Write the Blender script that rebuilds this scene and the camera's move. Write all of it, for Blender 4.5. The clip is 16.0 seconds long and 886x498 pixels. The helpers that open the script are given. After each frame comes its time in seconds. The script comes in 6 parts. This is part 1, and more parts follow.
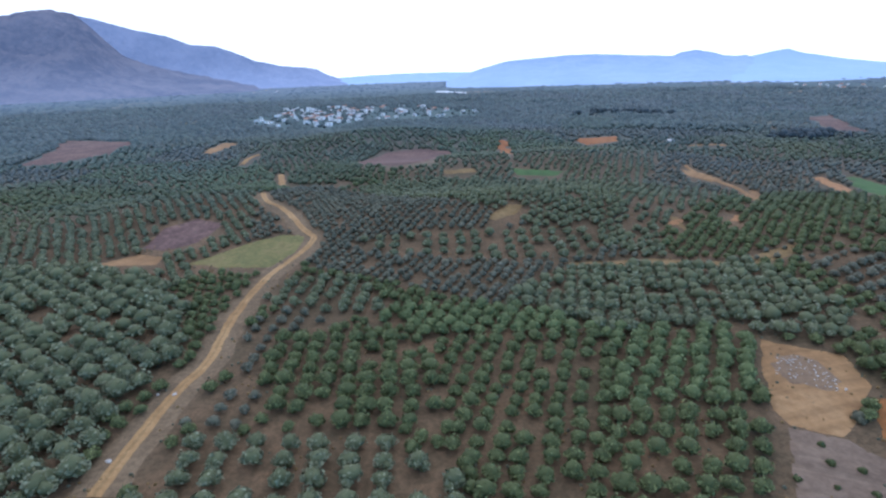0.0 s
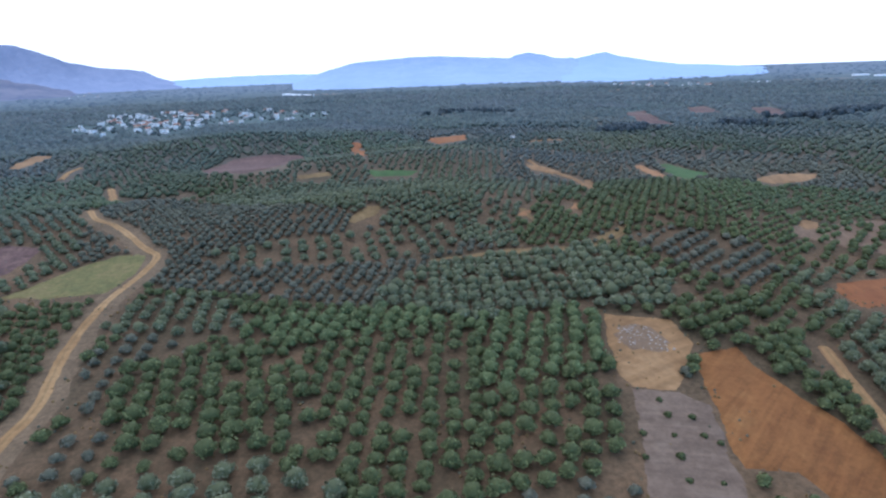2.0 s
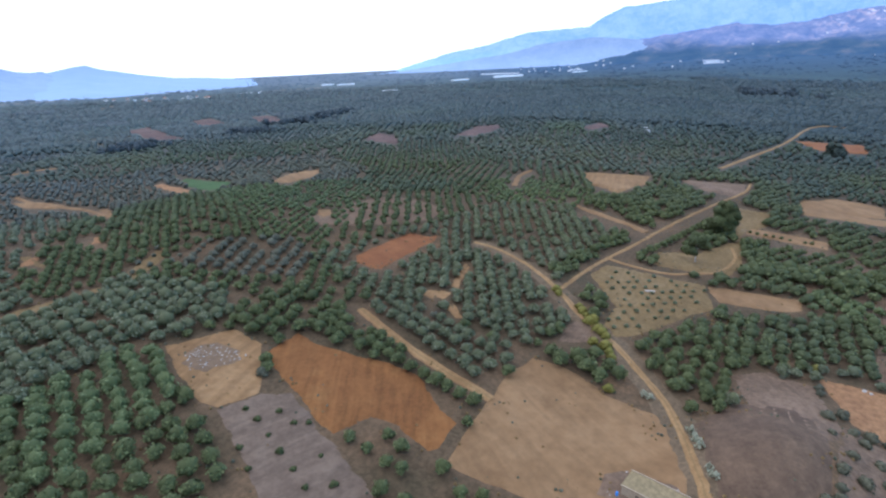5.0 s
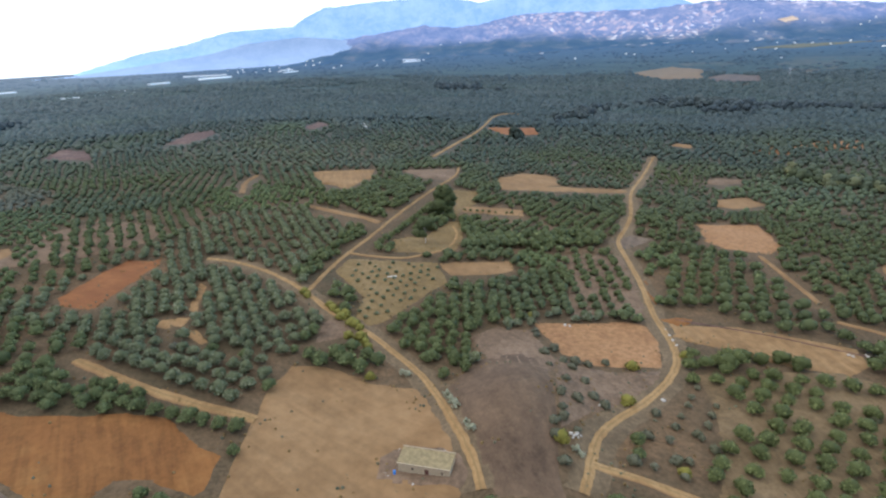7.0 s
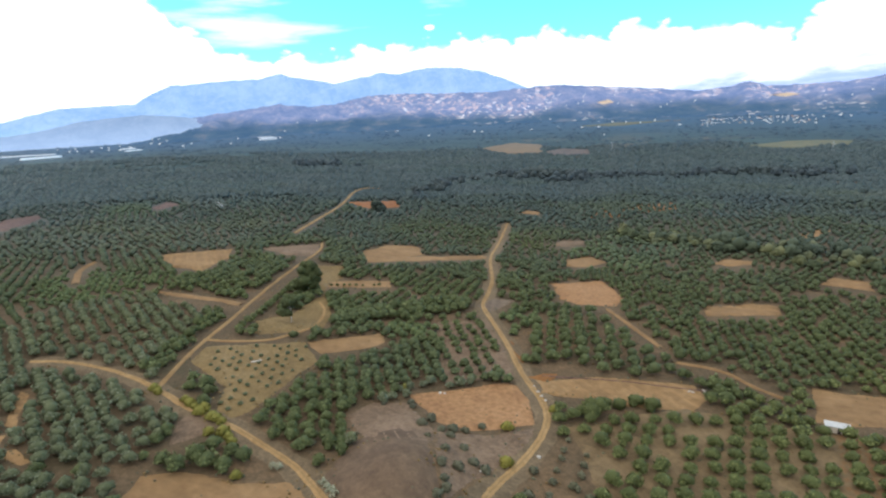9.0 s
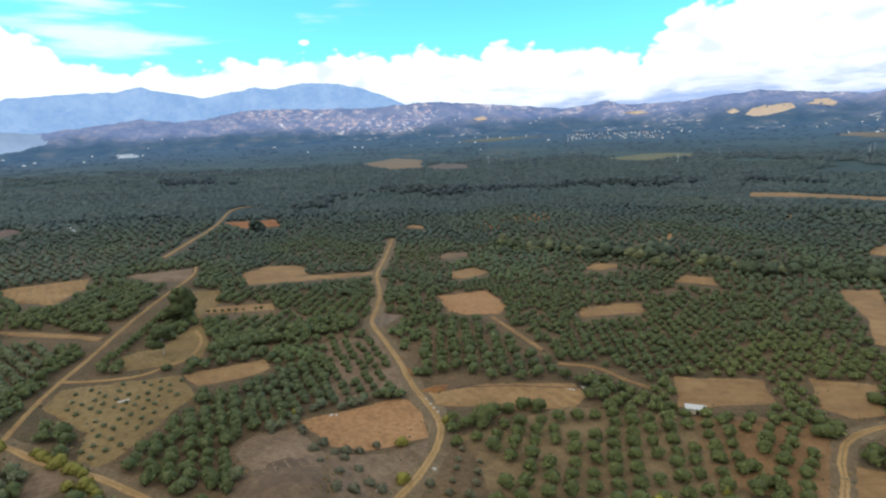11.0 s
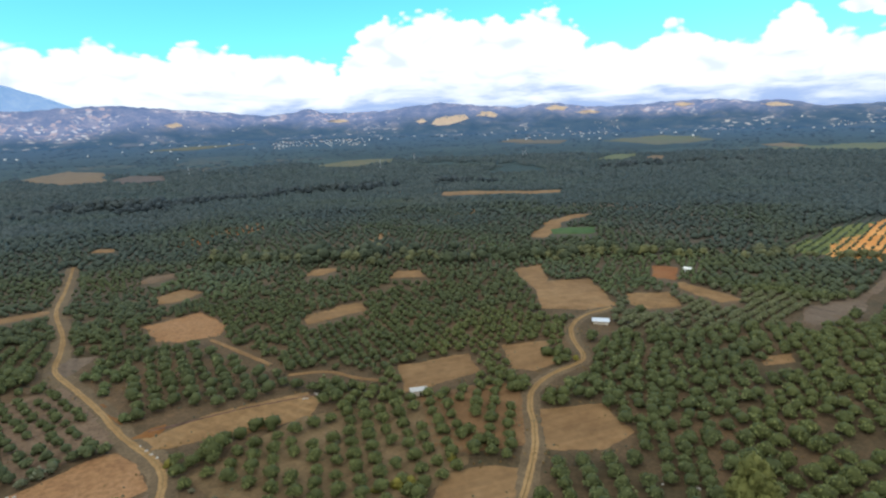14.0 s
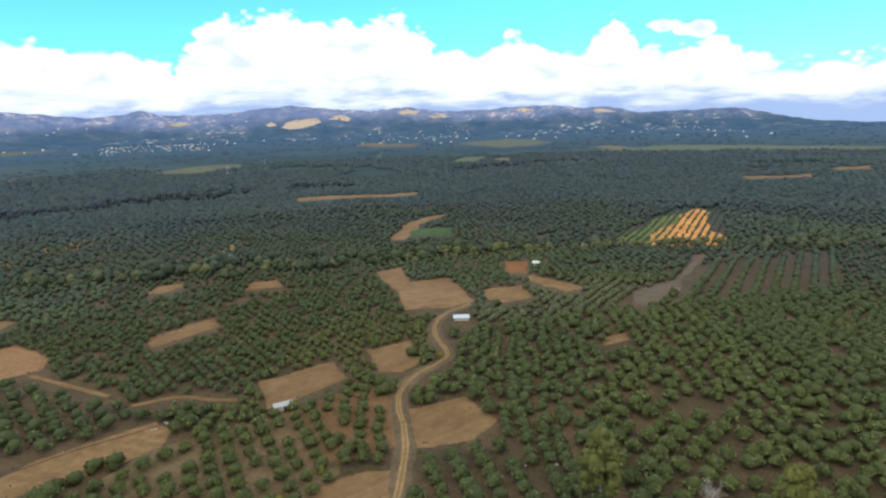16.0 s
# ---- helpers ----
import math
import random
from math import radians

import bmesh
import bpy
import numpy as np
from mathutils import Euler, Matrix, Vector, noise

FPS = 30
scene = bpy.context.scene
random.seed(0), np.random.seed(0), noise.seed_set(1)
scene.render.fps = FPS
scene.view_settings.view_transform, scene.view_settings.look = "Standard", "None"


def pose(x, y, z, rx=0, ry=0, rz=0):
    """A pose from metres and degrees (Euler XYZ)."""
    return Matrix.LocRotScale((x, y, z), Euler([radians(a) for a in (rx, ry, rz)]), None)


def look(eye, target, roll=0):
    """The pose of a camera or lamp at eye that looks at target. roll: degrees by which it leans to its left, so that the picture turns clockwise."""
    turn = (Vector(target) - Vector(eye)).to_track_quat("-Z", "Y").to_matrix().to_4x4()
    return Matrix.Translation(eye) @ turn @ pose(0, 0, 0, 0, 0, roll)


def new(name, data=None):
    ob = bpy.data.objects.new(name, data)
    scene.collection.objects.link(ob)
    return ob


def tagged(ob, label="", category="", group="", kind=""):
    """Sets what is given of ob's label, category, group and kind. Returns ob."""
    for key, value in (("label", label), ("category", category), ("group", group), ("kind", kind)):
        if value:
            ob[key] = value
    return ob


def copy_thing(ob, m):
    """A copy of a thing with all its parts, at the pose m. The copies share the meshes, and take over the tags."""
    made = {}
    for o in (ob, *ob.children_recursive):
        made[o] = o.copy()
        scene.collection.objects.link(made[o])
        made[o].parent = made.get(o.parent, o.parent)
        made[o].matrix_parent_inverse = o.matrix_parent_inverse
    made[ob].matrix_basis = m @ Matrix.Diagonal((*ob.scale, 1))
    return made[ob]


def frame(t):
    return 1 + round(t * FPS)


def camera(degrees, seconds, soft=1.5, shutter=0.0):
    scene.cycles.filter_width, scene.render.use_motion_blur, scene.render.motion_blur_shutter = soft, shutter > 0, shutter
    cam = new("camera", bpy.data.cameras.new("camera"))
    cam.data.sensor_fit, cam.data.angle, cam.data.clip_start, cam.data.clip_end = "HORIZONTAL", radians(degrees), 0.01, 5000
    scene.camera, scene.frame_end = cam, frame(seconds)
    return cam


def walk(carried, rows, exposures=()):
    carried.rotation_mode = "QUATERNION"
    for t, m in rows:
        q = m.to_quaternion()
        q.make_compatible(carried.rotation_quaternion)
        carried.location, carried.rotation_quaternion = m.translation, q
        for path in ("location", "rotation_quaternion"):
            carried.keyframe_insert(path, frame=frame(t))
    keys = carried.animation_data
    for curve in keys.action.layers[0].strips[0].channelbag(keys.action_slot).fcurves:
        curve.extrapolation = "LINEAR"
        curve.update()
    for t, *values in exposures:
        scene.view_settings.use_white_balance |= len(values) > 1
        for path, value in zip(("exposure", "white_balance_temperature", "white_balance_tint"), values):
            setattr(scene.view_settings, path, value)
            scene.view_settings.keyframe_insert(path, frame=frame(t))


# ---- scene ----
import colorsys
import itertools
from mathutils.bvhtree import BVHTree
from mathutils.geometry import delaunay_2d_cdt

# ---------------------------------------------------------------- camera: a drone hovers and turns
cam = camera(77.07, 16.0, soft=2.35)
EYE = 85.0
ROWS = [  # seconds, yaw, pitch, roll
    (0, 0.00, -17.90, -2.08),
    (0.5, -3.64, -18.00, -2.19),
    (1, -6.26, -18.09, -2.16),
    (1.5, -9.96, -18.16, -2.14),
    (2, -14.85, -18.26, -2.17),
    (2.5, -22.80, -18.32, -2.22),
    (3, -31.56, -18.45, -2.30),
    (3.5, -37.77, -18.51, -2.28),
    (4, -44.93, -18.60, -2.31),
    (4.5, -53.26, -18.73, -2.33),
    (5, -61.69, -18.82, -2.32),
    (7.3, -92.89, -19.30, -2.77),
    (7.5, -95.13, -18.62, -2.89),
    (8, -99.57, -16.37, -2.77),
    (8.2, -100.64, -15.52, -2.69),
    (10.3, -110.32, -11.99, -2.34),
    (10.5, -111.86, -12.01, -2.41),
    (11, -115.92, -12.08, -2.45),
    (11.5, -119.94, -12.10, -2.51),
    (12, -123.61, -12.18, -2.48),
    (12.5, -127.72, -12.25, -2.36),
    (13, -134.10, -12.33, -2.37),
    (13.5, -139.96, -12.41, -2.31),
    (14, -145.00, -12.48, -2.21),
    (14.5, -149.67, -12.55, -2.17),
    (15, -153.19, -12.57, -2.13),
    (15.5, -156.26, -12.58, -2.12),
    (16, -159.67, -12.62, -2.05),
]
walk(cam, [(t, pose(0, 0, EYE, 90 + pitch, 0, yaw) @ pose(0, 0, 0, 0, 0, roll)) for t, yaw, pitch, roll in ROWS],
     exposures=[(0, 0.02, 5200, 14), (5, 0.03, 5300, 13), (7.3, 0.13, 6000, 7), (8.2, 0.15, 6200, 6), (10.5, -0.23, 6500, 3), (16, -0.29, 6450, 2)])

# ---------------------------------------------------------------- light
SUN_AZ, SUN_EL = 15.0, 48.0
sun = new("sun", bpy.data.lights.new("sun", "SUN"))
sun.data.energy, sun.data.angle, sun.data.color = 0.6, radians(20), (1.0, 0.94, 0.86)
sun.matrix_world = look((0, 0, 0), (-math.sin(radians(SUN_AZ)), -math.cos(radians(SUN_AZ)), -math.tan(radians(SUN_EL))))


class Nodes:
    """Short hand for a node tree."""

    def __init__(self, tree):
        self.tree = tree
        tree.nodes.clear()

    def add(self, kind, inputs=None, **settings):
        node = self.tree.nodes.new(kind)
        for key, value in settings.items():
            setattr(node, key, value)
        for key, value in (inputs or {}).items():
            if isinstance(value, bpy.types.NodeSocket):
                self.tree.links.new(value, node.inputs[key])
            else:
                node.inputs[key].default_value = value
        return node

    def maths(self, op, a, b=0.0, c=0.0):
        return self.add("ShaderNodeMath", {0: a, 1: b, 2: c}, operation=op).outputs[0]

    def mix(self, factor, a, b, blend="MIX"):
        return self.add("ShaderNodeMix", {0: factor, 6: a, 7: b}, data_type="RGBA", blend_type=blend).outputs[2]

    def ramp(self, value, stops):
        node = self.add("ShaderNodeValToRGB", {0: value})
        el = node.color_ramp.elements
        while len(el) < len(stops):
            el.new(0.5)
        for e, (at, c) in zip(el, stops):
            e.position = at
            e.color = (*c, 1) if isinstance(c, tuple) else (c, c, c, 1)
        return node.outputs[0]

    def noise(self, vector, scale, detail=4.0, rough=0.55, distort=0.0):
        return self.add("ShaderNodeTexNoise", {"Vector": vector, "Scale": scale, "Detail": detail, "Roughness": rough, "Distortion": distort}).outputs[0]

    def smooth(self, value, low, high):
        return self.add("ShaderNodeMapRange", {0: value, 1: low, 2: high, 3: 0.0, 4: 1.0}, interpolation_type="SMOOTHSTEP").outputs[0]


def make_sky():
    world = bpy.data.worlds.new("sky")
    scene.world = world
    world.use_nodes = True
    n = Nodes(world.node_tree)
    sky = n.add("ShaderNodeTexSky", sky_type="NISHITA", sun_disc=False, sun_elevation=radians(SUN_EL), sun_rotation=radians(SUN_AZ))
    blue = n.mix(1.0, sky.outputs[0], (0.1, 0.262, 0.32, 1), "MULTIPLY")
    way = n.add("ShaderNodeTexCoord").outputs["Generated"]
    xyz = n.add("ShaderNodeSeparateXYZ", {0: way})
    up = n.maths("ARCSINE", xyz.outputs[2])
    # azimuth, clockwise from +y, measured from the middle of the cloud bank
    bank = radians(120)
    c, s = math.cos(bank), math.sin(bank)
    ahead = n.maths("ADD", n.maths("MULTIPLY", xyz.outputs[0], s), n.maths("MULTIPLY", xyz.outputs[1], c))
    right = n.maths("SUBTRACT", n.maths("MULTIPLY", xyz.outputs[0], c), n.maths("MULTIPLY", xyz.outputs[1], s))
    az = n.maths("ARCTAN2", right, ahead)
    flat = n.add("ShaderNodeCombineXYZ", {0: az, 1: n.maths("MULTIPLY", up, 1.7), 2: 0.0}).outputs[0]
    puff = n.noise(flat, 12.0, 7.0, 0.58, 0.25)
    puff2 = n.noise(flat, 3.2, 3.0, 0.5)
    warp = n.add("ShaderNodeVectorMath", {0: flat, 1: n.add("ShaderNodeCombineXYZ", {0: n.maths("MULTIPLY", puff, 0.05), 1: n.maths("MULTIPLY", puff2, 0.05), 2: 0.0}).outputs[0]}, operation="ADD").outputs[0]
    head, curl = [n.add("ShaderNodeTexVoronoi", {"Vector": warp, "Scale": k, "Smoothness": 0.25}, feature="SMOOTH_F1", voronoi_dimensions="2D").outputs["Distance"] for k in (24.0, 62.0)]
    # height of the cloud tops along the bank (degrees of azimuth from its middle, degrees up)
    curve = n.add("ShaderNodeFloatCurve", {1: n.maths("DIVIDE", n.maths("ADD", az, math.pi), 2 * math.pi)})
    tops = CLOUD_TOPS
    pts = curve.mapping.curves[0].points
    while len(pts) < len(tops):
        pts.new(0.5, 0.5)
    for p, (a, e) in zip(pts, tops):
        p.location = (a + 60) / 360, e / 60
    curve.mapping.update()
    top = n.maths("MULTIPLY", curve.outputs[0], radians(60))
    billow = n.maths("ADD", n.maths("MULTIPLY", n.maths("SUBTRACT", 0.45, head), 0.028), n.maths("MULTIPLY", n.maths("SUBTRACT", 0.45, curl), 0.012))
    rise = n.maths("ADD", n.maths("SUBTRACT", n.maths("ADD", top, 0.002), up), n.maths("ADD", billow, n.maths("MULTIPLY", n.maths("SUBTRACT", puff, 0.5), 0.016)))
    cover = n.smooth(rise, -0.004, 0.006)
    # thin streaks above the bank
    streak = n.noise(n.add("ShaderNodeCombineXYZ", {0: az, 1: n.maths("MULTIPLY", up, 6.0), 2: 3.0}).outputs[0], 4.0, 5.0, 0.5)
    wisp = n.maths("MULTIPLY", n.smooth(streak, 0.52, 0.68), 0.75)
    wisp = n.maths("MULTIPLY", wisp, n.maths("SUBTRACT", 1.0, n.smooth(az, -0.35, -0.1)))
    cover = n.maths("MAXIMUM", cover, n.maths("MULTIPLY", wisp, n.smooth(up, 0.02, 0.12)))
    # small clouds apart from the bank
    for (a, e), wide, high in zip(SMALL_CLOUDS, (0.026, 0.02, 0.022, 0.012), (0.011, 0.009, 0.013, 0.006)):
        u = n.maths("DIVIDE", n.maths("SUBTRACT", az, radians(a - 120)), wide)
        v = n.maths("DIVIDE", n.maths("SUBTRACT", up, radians(e)), high)
        off = n.maths("ADD", n.maths("MULTIPLY", u, u), n.maths("MULTIPLY", v, v))
        cover = n.maths("MAXIMUM", cover, n.smooth(n.maths("ADD", n.maths("SUBTRACT", 1.0, off), n.maths("MULTIPLY", n.maths("SUBTRACT", puff, 0.5), 5.0)), 0.0, 0.5))
    # overhead the cloud closes again
    cover = n.maths("MAXIMUM", cover, n.smooth(n.maths("ADD", up, n.maths("MULTIPLY", puff2, 0.3)), 0.5, 0.75))
    # lilac undersides in long streaks, and a few folds
    long = n.noise(n.add("ShaderNodeCombineXYZ", {0: az, 1: n.maths("MULTIPLY", up, 4.5), 2: 7.0}).outputs[0], 9.0, 5.0, 0.6, 0.3)
    part_up = n.maths("ADD", n.maths("DIVIDE", up, n.maths("MAXIMUM", top, 0.02)), n.maths("MULTIPLY", n.maths("SUBTRACT", long, 0.5), 1.1))
    shade = n.maths("SUBTRACT", 1.0, n.smooth(part_up, 0.08, 0.5))
    fold = n.maths("MULTIPLY", n.smooth(n.maths("ADD", head, n.maths("MULTIPLY", puff2, 0.9)), 1.02, 1.35), 0.35)
    shade = n.maths("MULTIPLY", n.maths("MAXIMUM", shade, fold), n.smooth(az, -0.75, -0.4))
    white = n.mix(n.maths("MULTIPLY", shade, 0.85), (1.2, 1.23, 1.3, 1), (0.37, 0.54, 1.02, 1))
    total = n.mix(cover, blue, white)
    back = n.add("ShaderNodeBackground", {0: total, 1: 1.1})
    n.add("ShaderNodeOutputWorld", {0: back.outputs[0]})


SMALL_CLOUDS = [(180.8, 8.01), (182.6, 7.44), (184.0, 7.39)] + [(103.5, 8.58)]
CLOUD_TOPS = [(-60, 45), (0, 50), (40, 45), (58, 40), (68, 26), (76, 14), (82, 8), (87.0, 5.8), (90.8, 6.32), (93.9, 6.11), (96.2, 6.87), (99.2, 6.72), (105.0, 7.08), (112.2, 7.01), (114.3, 7.33), (119.8, 6.56), (122.3, 7.72), (125.3, 7.08), (129.2, 6.94), (133.0, 6.88), (135.7, 5.3), (136.7, 6.9), (139.0, 9.5), (143.0, 9.89), (145.7, 10.21), (148.8, 9.3), (151.0, 9.78), (152.6, 9.12), (155.2, 10.07), (157.2, 9.58), (159.1, 7.96), (160.3, 6.58), (164.7, 6.67), (165.5, 7.71), (167.0, 8.14), (168.9, 7.54), (171.6, 5.91), (174.3, 5.9), (174.8, 7.91), (176.4, 8.62), (178.0, 7.43), (178.5, 6.12), (182.8, 5.94), (185.3, 6.57), (186.6, 5.49), (188.6, 4.85), (192.9, 3.89), (195.3, 3.91), (197.4, 4.05), (204, 6), (216, 14), (240, 40), (300, 45)]
make_sky()


# ---------------------------------------------------------------- materials
def material(name):
    m = bpy.data.materials.new(name)
    m.use_nodes = True
    n = Nodes(m.node_tree)
    return m, n


def finish(n, colour, rough=0.9, bump=None, strength=0.4, distance=0.1, glow=None):
    inputs = {"Base Color": colour, "Roughness": rough, "Specular IOR Level": 0.25}
    if bump is not None:
        inputs["Normal"] = n.add("ShaderNodeBump", {"Height": bump, "Strength": strength, "Distance": distance}).outputs[0]
    b = n.add("ShaderNodeBsdfPrincipled", inputs)
    out = b.outputs[0]
    if glow:
        e = n.add("ShaderNodeEmission", {0: (*glow, 1), 1: 1.0})
        out = n.add("ShaderNodeAddShader", {0: b.outputs[0], 1: e.outputs[0]}).outputs[0]
    n.add("ShaderNodeOutputMaterial", {0: out})


def soil(name, a, b, c, big=0.03, fine=0.9, furrow=None, grain=0.35):
    """Earth or dry grass: colours a, b, c by broad stains, broken by a fine grain; furrow: (degrees, metres apart)."""
    m, n = material(name)
    at = n.add("ShaderNodeNewGeometry").outputs["Position"]
    broad = n.noise(at, big, 5.0, 0.6)
    mid = n.noise(at, big * 6, 4.0, 0.6)
    tiny = n.noise(at, fine, 4.0, 0.7)
    value = n.maths("ADD", n.maths("MULTIPLY", broad, 0.6), n.maths("MULTIPLY", mid, 0.4))
    colour = n.ramp(value, [(0.36, a), (0.5, b), (0.64, c)])
    value = tiny
    if furrow:
        turned = n.add("ShaderNodeVectorRotate", {"Vector": at, "Angle": radians(furrow[0])}, rotation_type="Z_AXIS").outputs[0]
        long = n.add("ShaderNodeVectorMath", {0: turned, 1: (1.0, 0.07, 1.0)}, operation="MULTIPLY").outputs[0]
        wave = n.noise(long, 0.9 / furrow[1], 3.0, 0.6, 0.4)
        value = n.maths("ADD", n.maths("MULTIPLY", tiny, 0.45), n.maths("MULTIPLY", wave, 0.55))
    dark = n.mix(1.0, colour, (1 - grain, 1 - grain, 1 - grain, 1), "MULTIPLY")
    colour = n.mix(n.smooth(value, 0.3, 0.65), dark, colour)
    # haze put into the colour: fields fade to grey with distance
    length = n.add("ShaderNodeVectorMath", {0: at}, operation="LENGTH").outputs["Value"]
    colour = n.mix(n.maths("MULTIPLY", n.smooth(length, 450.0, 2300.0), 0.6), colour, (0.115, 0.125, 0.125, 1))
    finish(n, colour, 0.95, value, 0.5, 0.25)
    return m


def north_haze(n, at):
    """0 over the southern plain, 1 over the northern one, where the painted haze is paler."""
    xyz = n.add("ShaderNodeSeparateXYZ", {0: at})
    return n.smooth(n.maths("SUBTRACT", xyz.outputs[1], n.maths("MULTIPLY", xyz.outputs[0], 0.45)), -500.0, 500.0)


def foliage(name, dark, light, spread=0.7, own=False):
    """Leaves: the tone changes from clump to clump and, more slowly, from tree to tree."""
    m, n = material(name)
    geo = n.add("ShaderNodeNewGeometry")
    at = geo.outputs["Position"]
    tree = n.noise(at, 0.12, 3.0, 0.6)
    leaf = n.noise(at, 2.2, 3.0, 0.7)
    value = n.maths("ADD", n.maths("MULTIPLY", tree, 0.4), n.maths("ADD", n.maths("MULTIPLY", leaf, 0.2), n.maths("MULTIPLY", geo.outputs["Random Per Island"], 0.4)))
    colour = n.ramp(value, [(0.5 - spread / 2, dark), (0.5 + spread / 2, light)])
    plot = n.add("ShaderNodeTexVoronoi", {"Vector": at, "Scale": 0.011, "Randomness": 1.0})
    tone = n.add("ShaderNodeSeparateColor", {0: plot.outputs["Color"]})
    colour = n.mix(n.maths("MULTIPLY", tone.outputs[0], 0.3), colour, n.mix(1.0, colour, (0.7, 0.76, 0.74, 1), "MULTIPLY"))
    colour = n.mix(n.maths("MULTIPLY", n.smooth(tone.outputs[1], 0.6, 1.0), 0.4), colour, n.mix(1.0, colour, (1.35, 1.25, 0.95, 1), "MULTIPLY"))
    if own:
        finish(n, colour, 0.75, leaf, 0.6, 0.2)
        return m
    # haze put into the leaf colour: duller and bluer with distance
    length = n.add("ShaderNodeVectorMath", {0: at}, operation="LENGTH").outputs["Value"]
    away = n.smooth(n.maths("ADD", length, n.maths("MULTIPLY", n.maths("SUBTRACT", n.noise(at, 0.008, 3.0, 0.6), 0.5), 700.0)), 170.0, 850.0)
    north = north_haze(n, at)
    haze_tones = []
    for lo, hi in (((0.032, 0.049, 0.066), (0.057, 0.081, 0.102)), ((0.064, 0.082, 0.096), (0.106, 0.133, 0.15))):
        haze_tones.append(n.ramp(value, [(0.3, tuple(0.25 * c + 0.75 * q for c, q in zip(dark, lo))), (0.7, tuple(0.25 * c + 0.75 * q for c, q in zip(light, hi)))]))
    colour = n.mix(away, colour, n.mix(north, haze_tones[0], haze_tones[1]))
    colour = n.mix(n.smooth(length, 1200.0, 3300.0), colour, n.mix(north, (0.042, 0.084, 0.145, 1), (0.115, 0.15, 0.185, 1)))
    finish(n, colour, 0.8, leaf, 0.35, 0.15)
    return m


def plain(name, colour, rough=0.8, scale=3.0, vary=0.25, metal=0.0):
    m, n = material(name)
    at = n.add("ShaderNodeTexCoord").outputs["Object"]
    grain = n.noise(at, scale, 5.0, 0.65)
    lo = tuple(c * (1 - vary) for c in colour)
    hi = tuple(min(1, c * (1 + vary)) for c in colour)
    finish(n, n.ramp(grain, [(0.3, lo), (0.7, hi)]), rough, grain, 0.3, 0.03)
    return m


def ground_material():
    """Dry soil under the groves; beyond them the dull green of far woods and fields, with haze put into the colour."""
    m, n = material("ground")
    at = n.add("ShaderNodeNewGeometry").outputs["Position"]
    broad = n.noise(at, 0.012, 4.0, 0.6)
    mid = n.noise(at, 0.07, 5.0, 0.6)
    tiny = n.noise(at, 0.8, 4.0, 0.7)
    near = n.ramp(n.maths("ADD", n.maths("MULTIPLY", broad, 0.55), n.maths("MULTIPLY", mid, 0.45)),
                  [(0.36, (0.078, 0.059, 0.03)), (0.47, (0.112, 0.074, 0.04)), (0.55, (0.142, 0.09, 0.049)), (0.66, (0.195, 0.114, 0.058))])
    near = n.mix(n.smooth(tiny, 0.35, 0.65), n.mix(1.0, near, (0.62, 0.64, 0.6, 1), "MULTIPLY"), near)
    patch = n.add("ShaderNodeTexVoronoi", {"Vector": at, "Scale": 0.006, "Randomness": 1.0}, distance="CHEBYCHEV")
    tone = n.maths("ADD", n.maths("MULTIPLY", n.add("ShaderNodeSeparateColor", {0: patch.outputs["Color"]}).outputs[0], 0.55),
                   n.maths("MULTIPLY", n.noise(at, 0.004, 6.0, 0.65), 0.45))
    far = n.ramp(tone, [(0.2, (0.036, 0.058, 0.06)), (0.55, (0.052, 0.078, 0.078)), (0.74, (0.062, 0.09, 0.082)), (0.79, (0.13, 0.105, 0.08)), (0.86, (0.08, 0.09, 0.055))])
    far = n.mix(n.smooth(n.noise(at, 0.05, 5.0, 0.7), 0.4, 0.62), n.mix(1.0, far, (0.6, 0.66, 0.66, 1), "MULTIPLY"), far)
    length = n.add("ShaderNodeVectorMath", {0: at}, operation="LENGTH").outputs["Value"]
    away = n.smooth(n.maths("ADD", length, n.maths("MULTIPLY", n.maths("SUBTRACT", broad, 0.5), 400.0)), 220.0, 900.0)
    north = north_haze(n, at)
    # painted haze: paler to the north, then bluer with distance
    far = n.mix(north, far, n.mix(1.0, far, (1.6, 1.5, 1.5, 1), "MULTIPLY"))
    hazed = n.mix(n.smooth(length, 1300.0, 3400.0), n.mix(away, near, far), n.mix(north, (0.048, 0.094, 0.16, 1), (0.12, 0.155, 0.19, 1)))
    finish(n, hazed, 0.95, tiny, 0.5, 0.3)
    return m


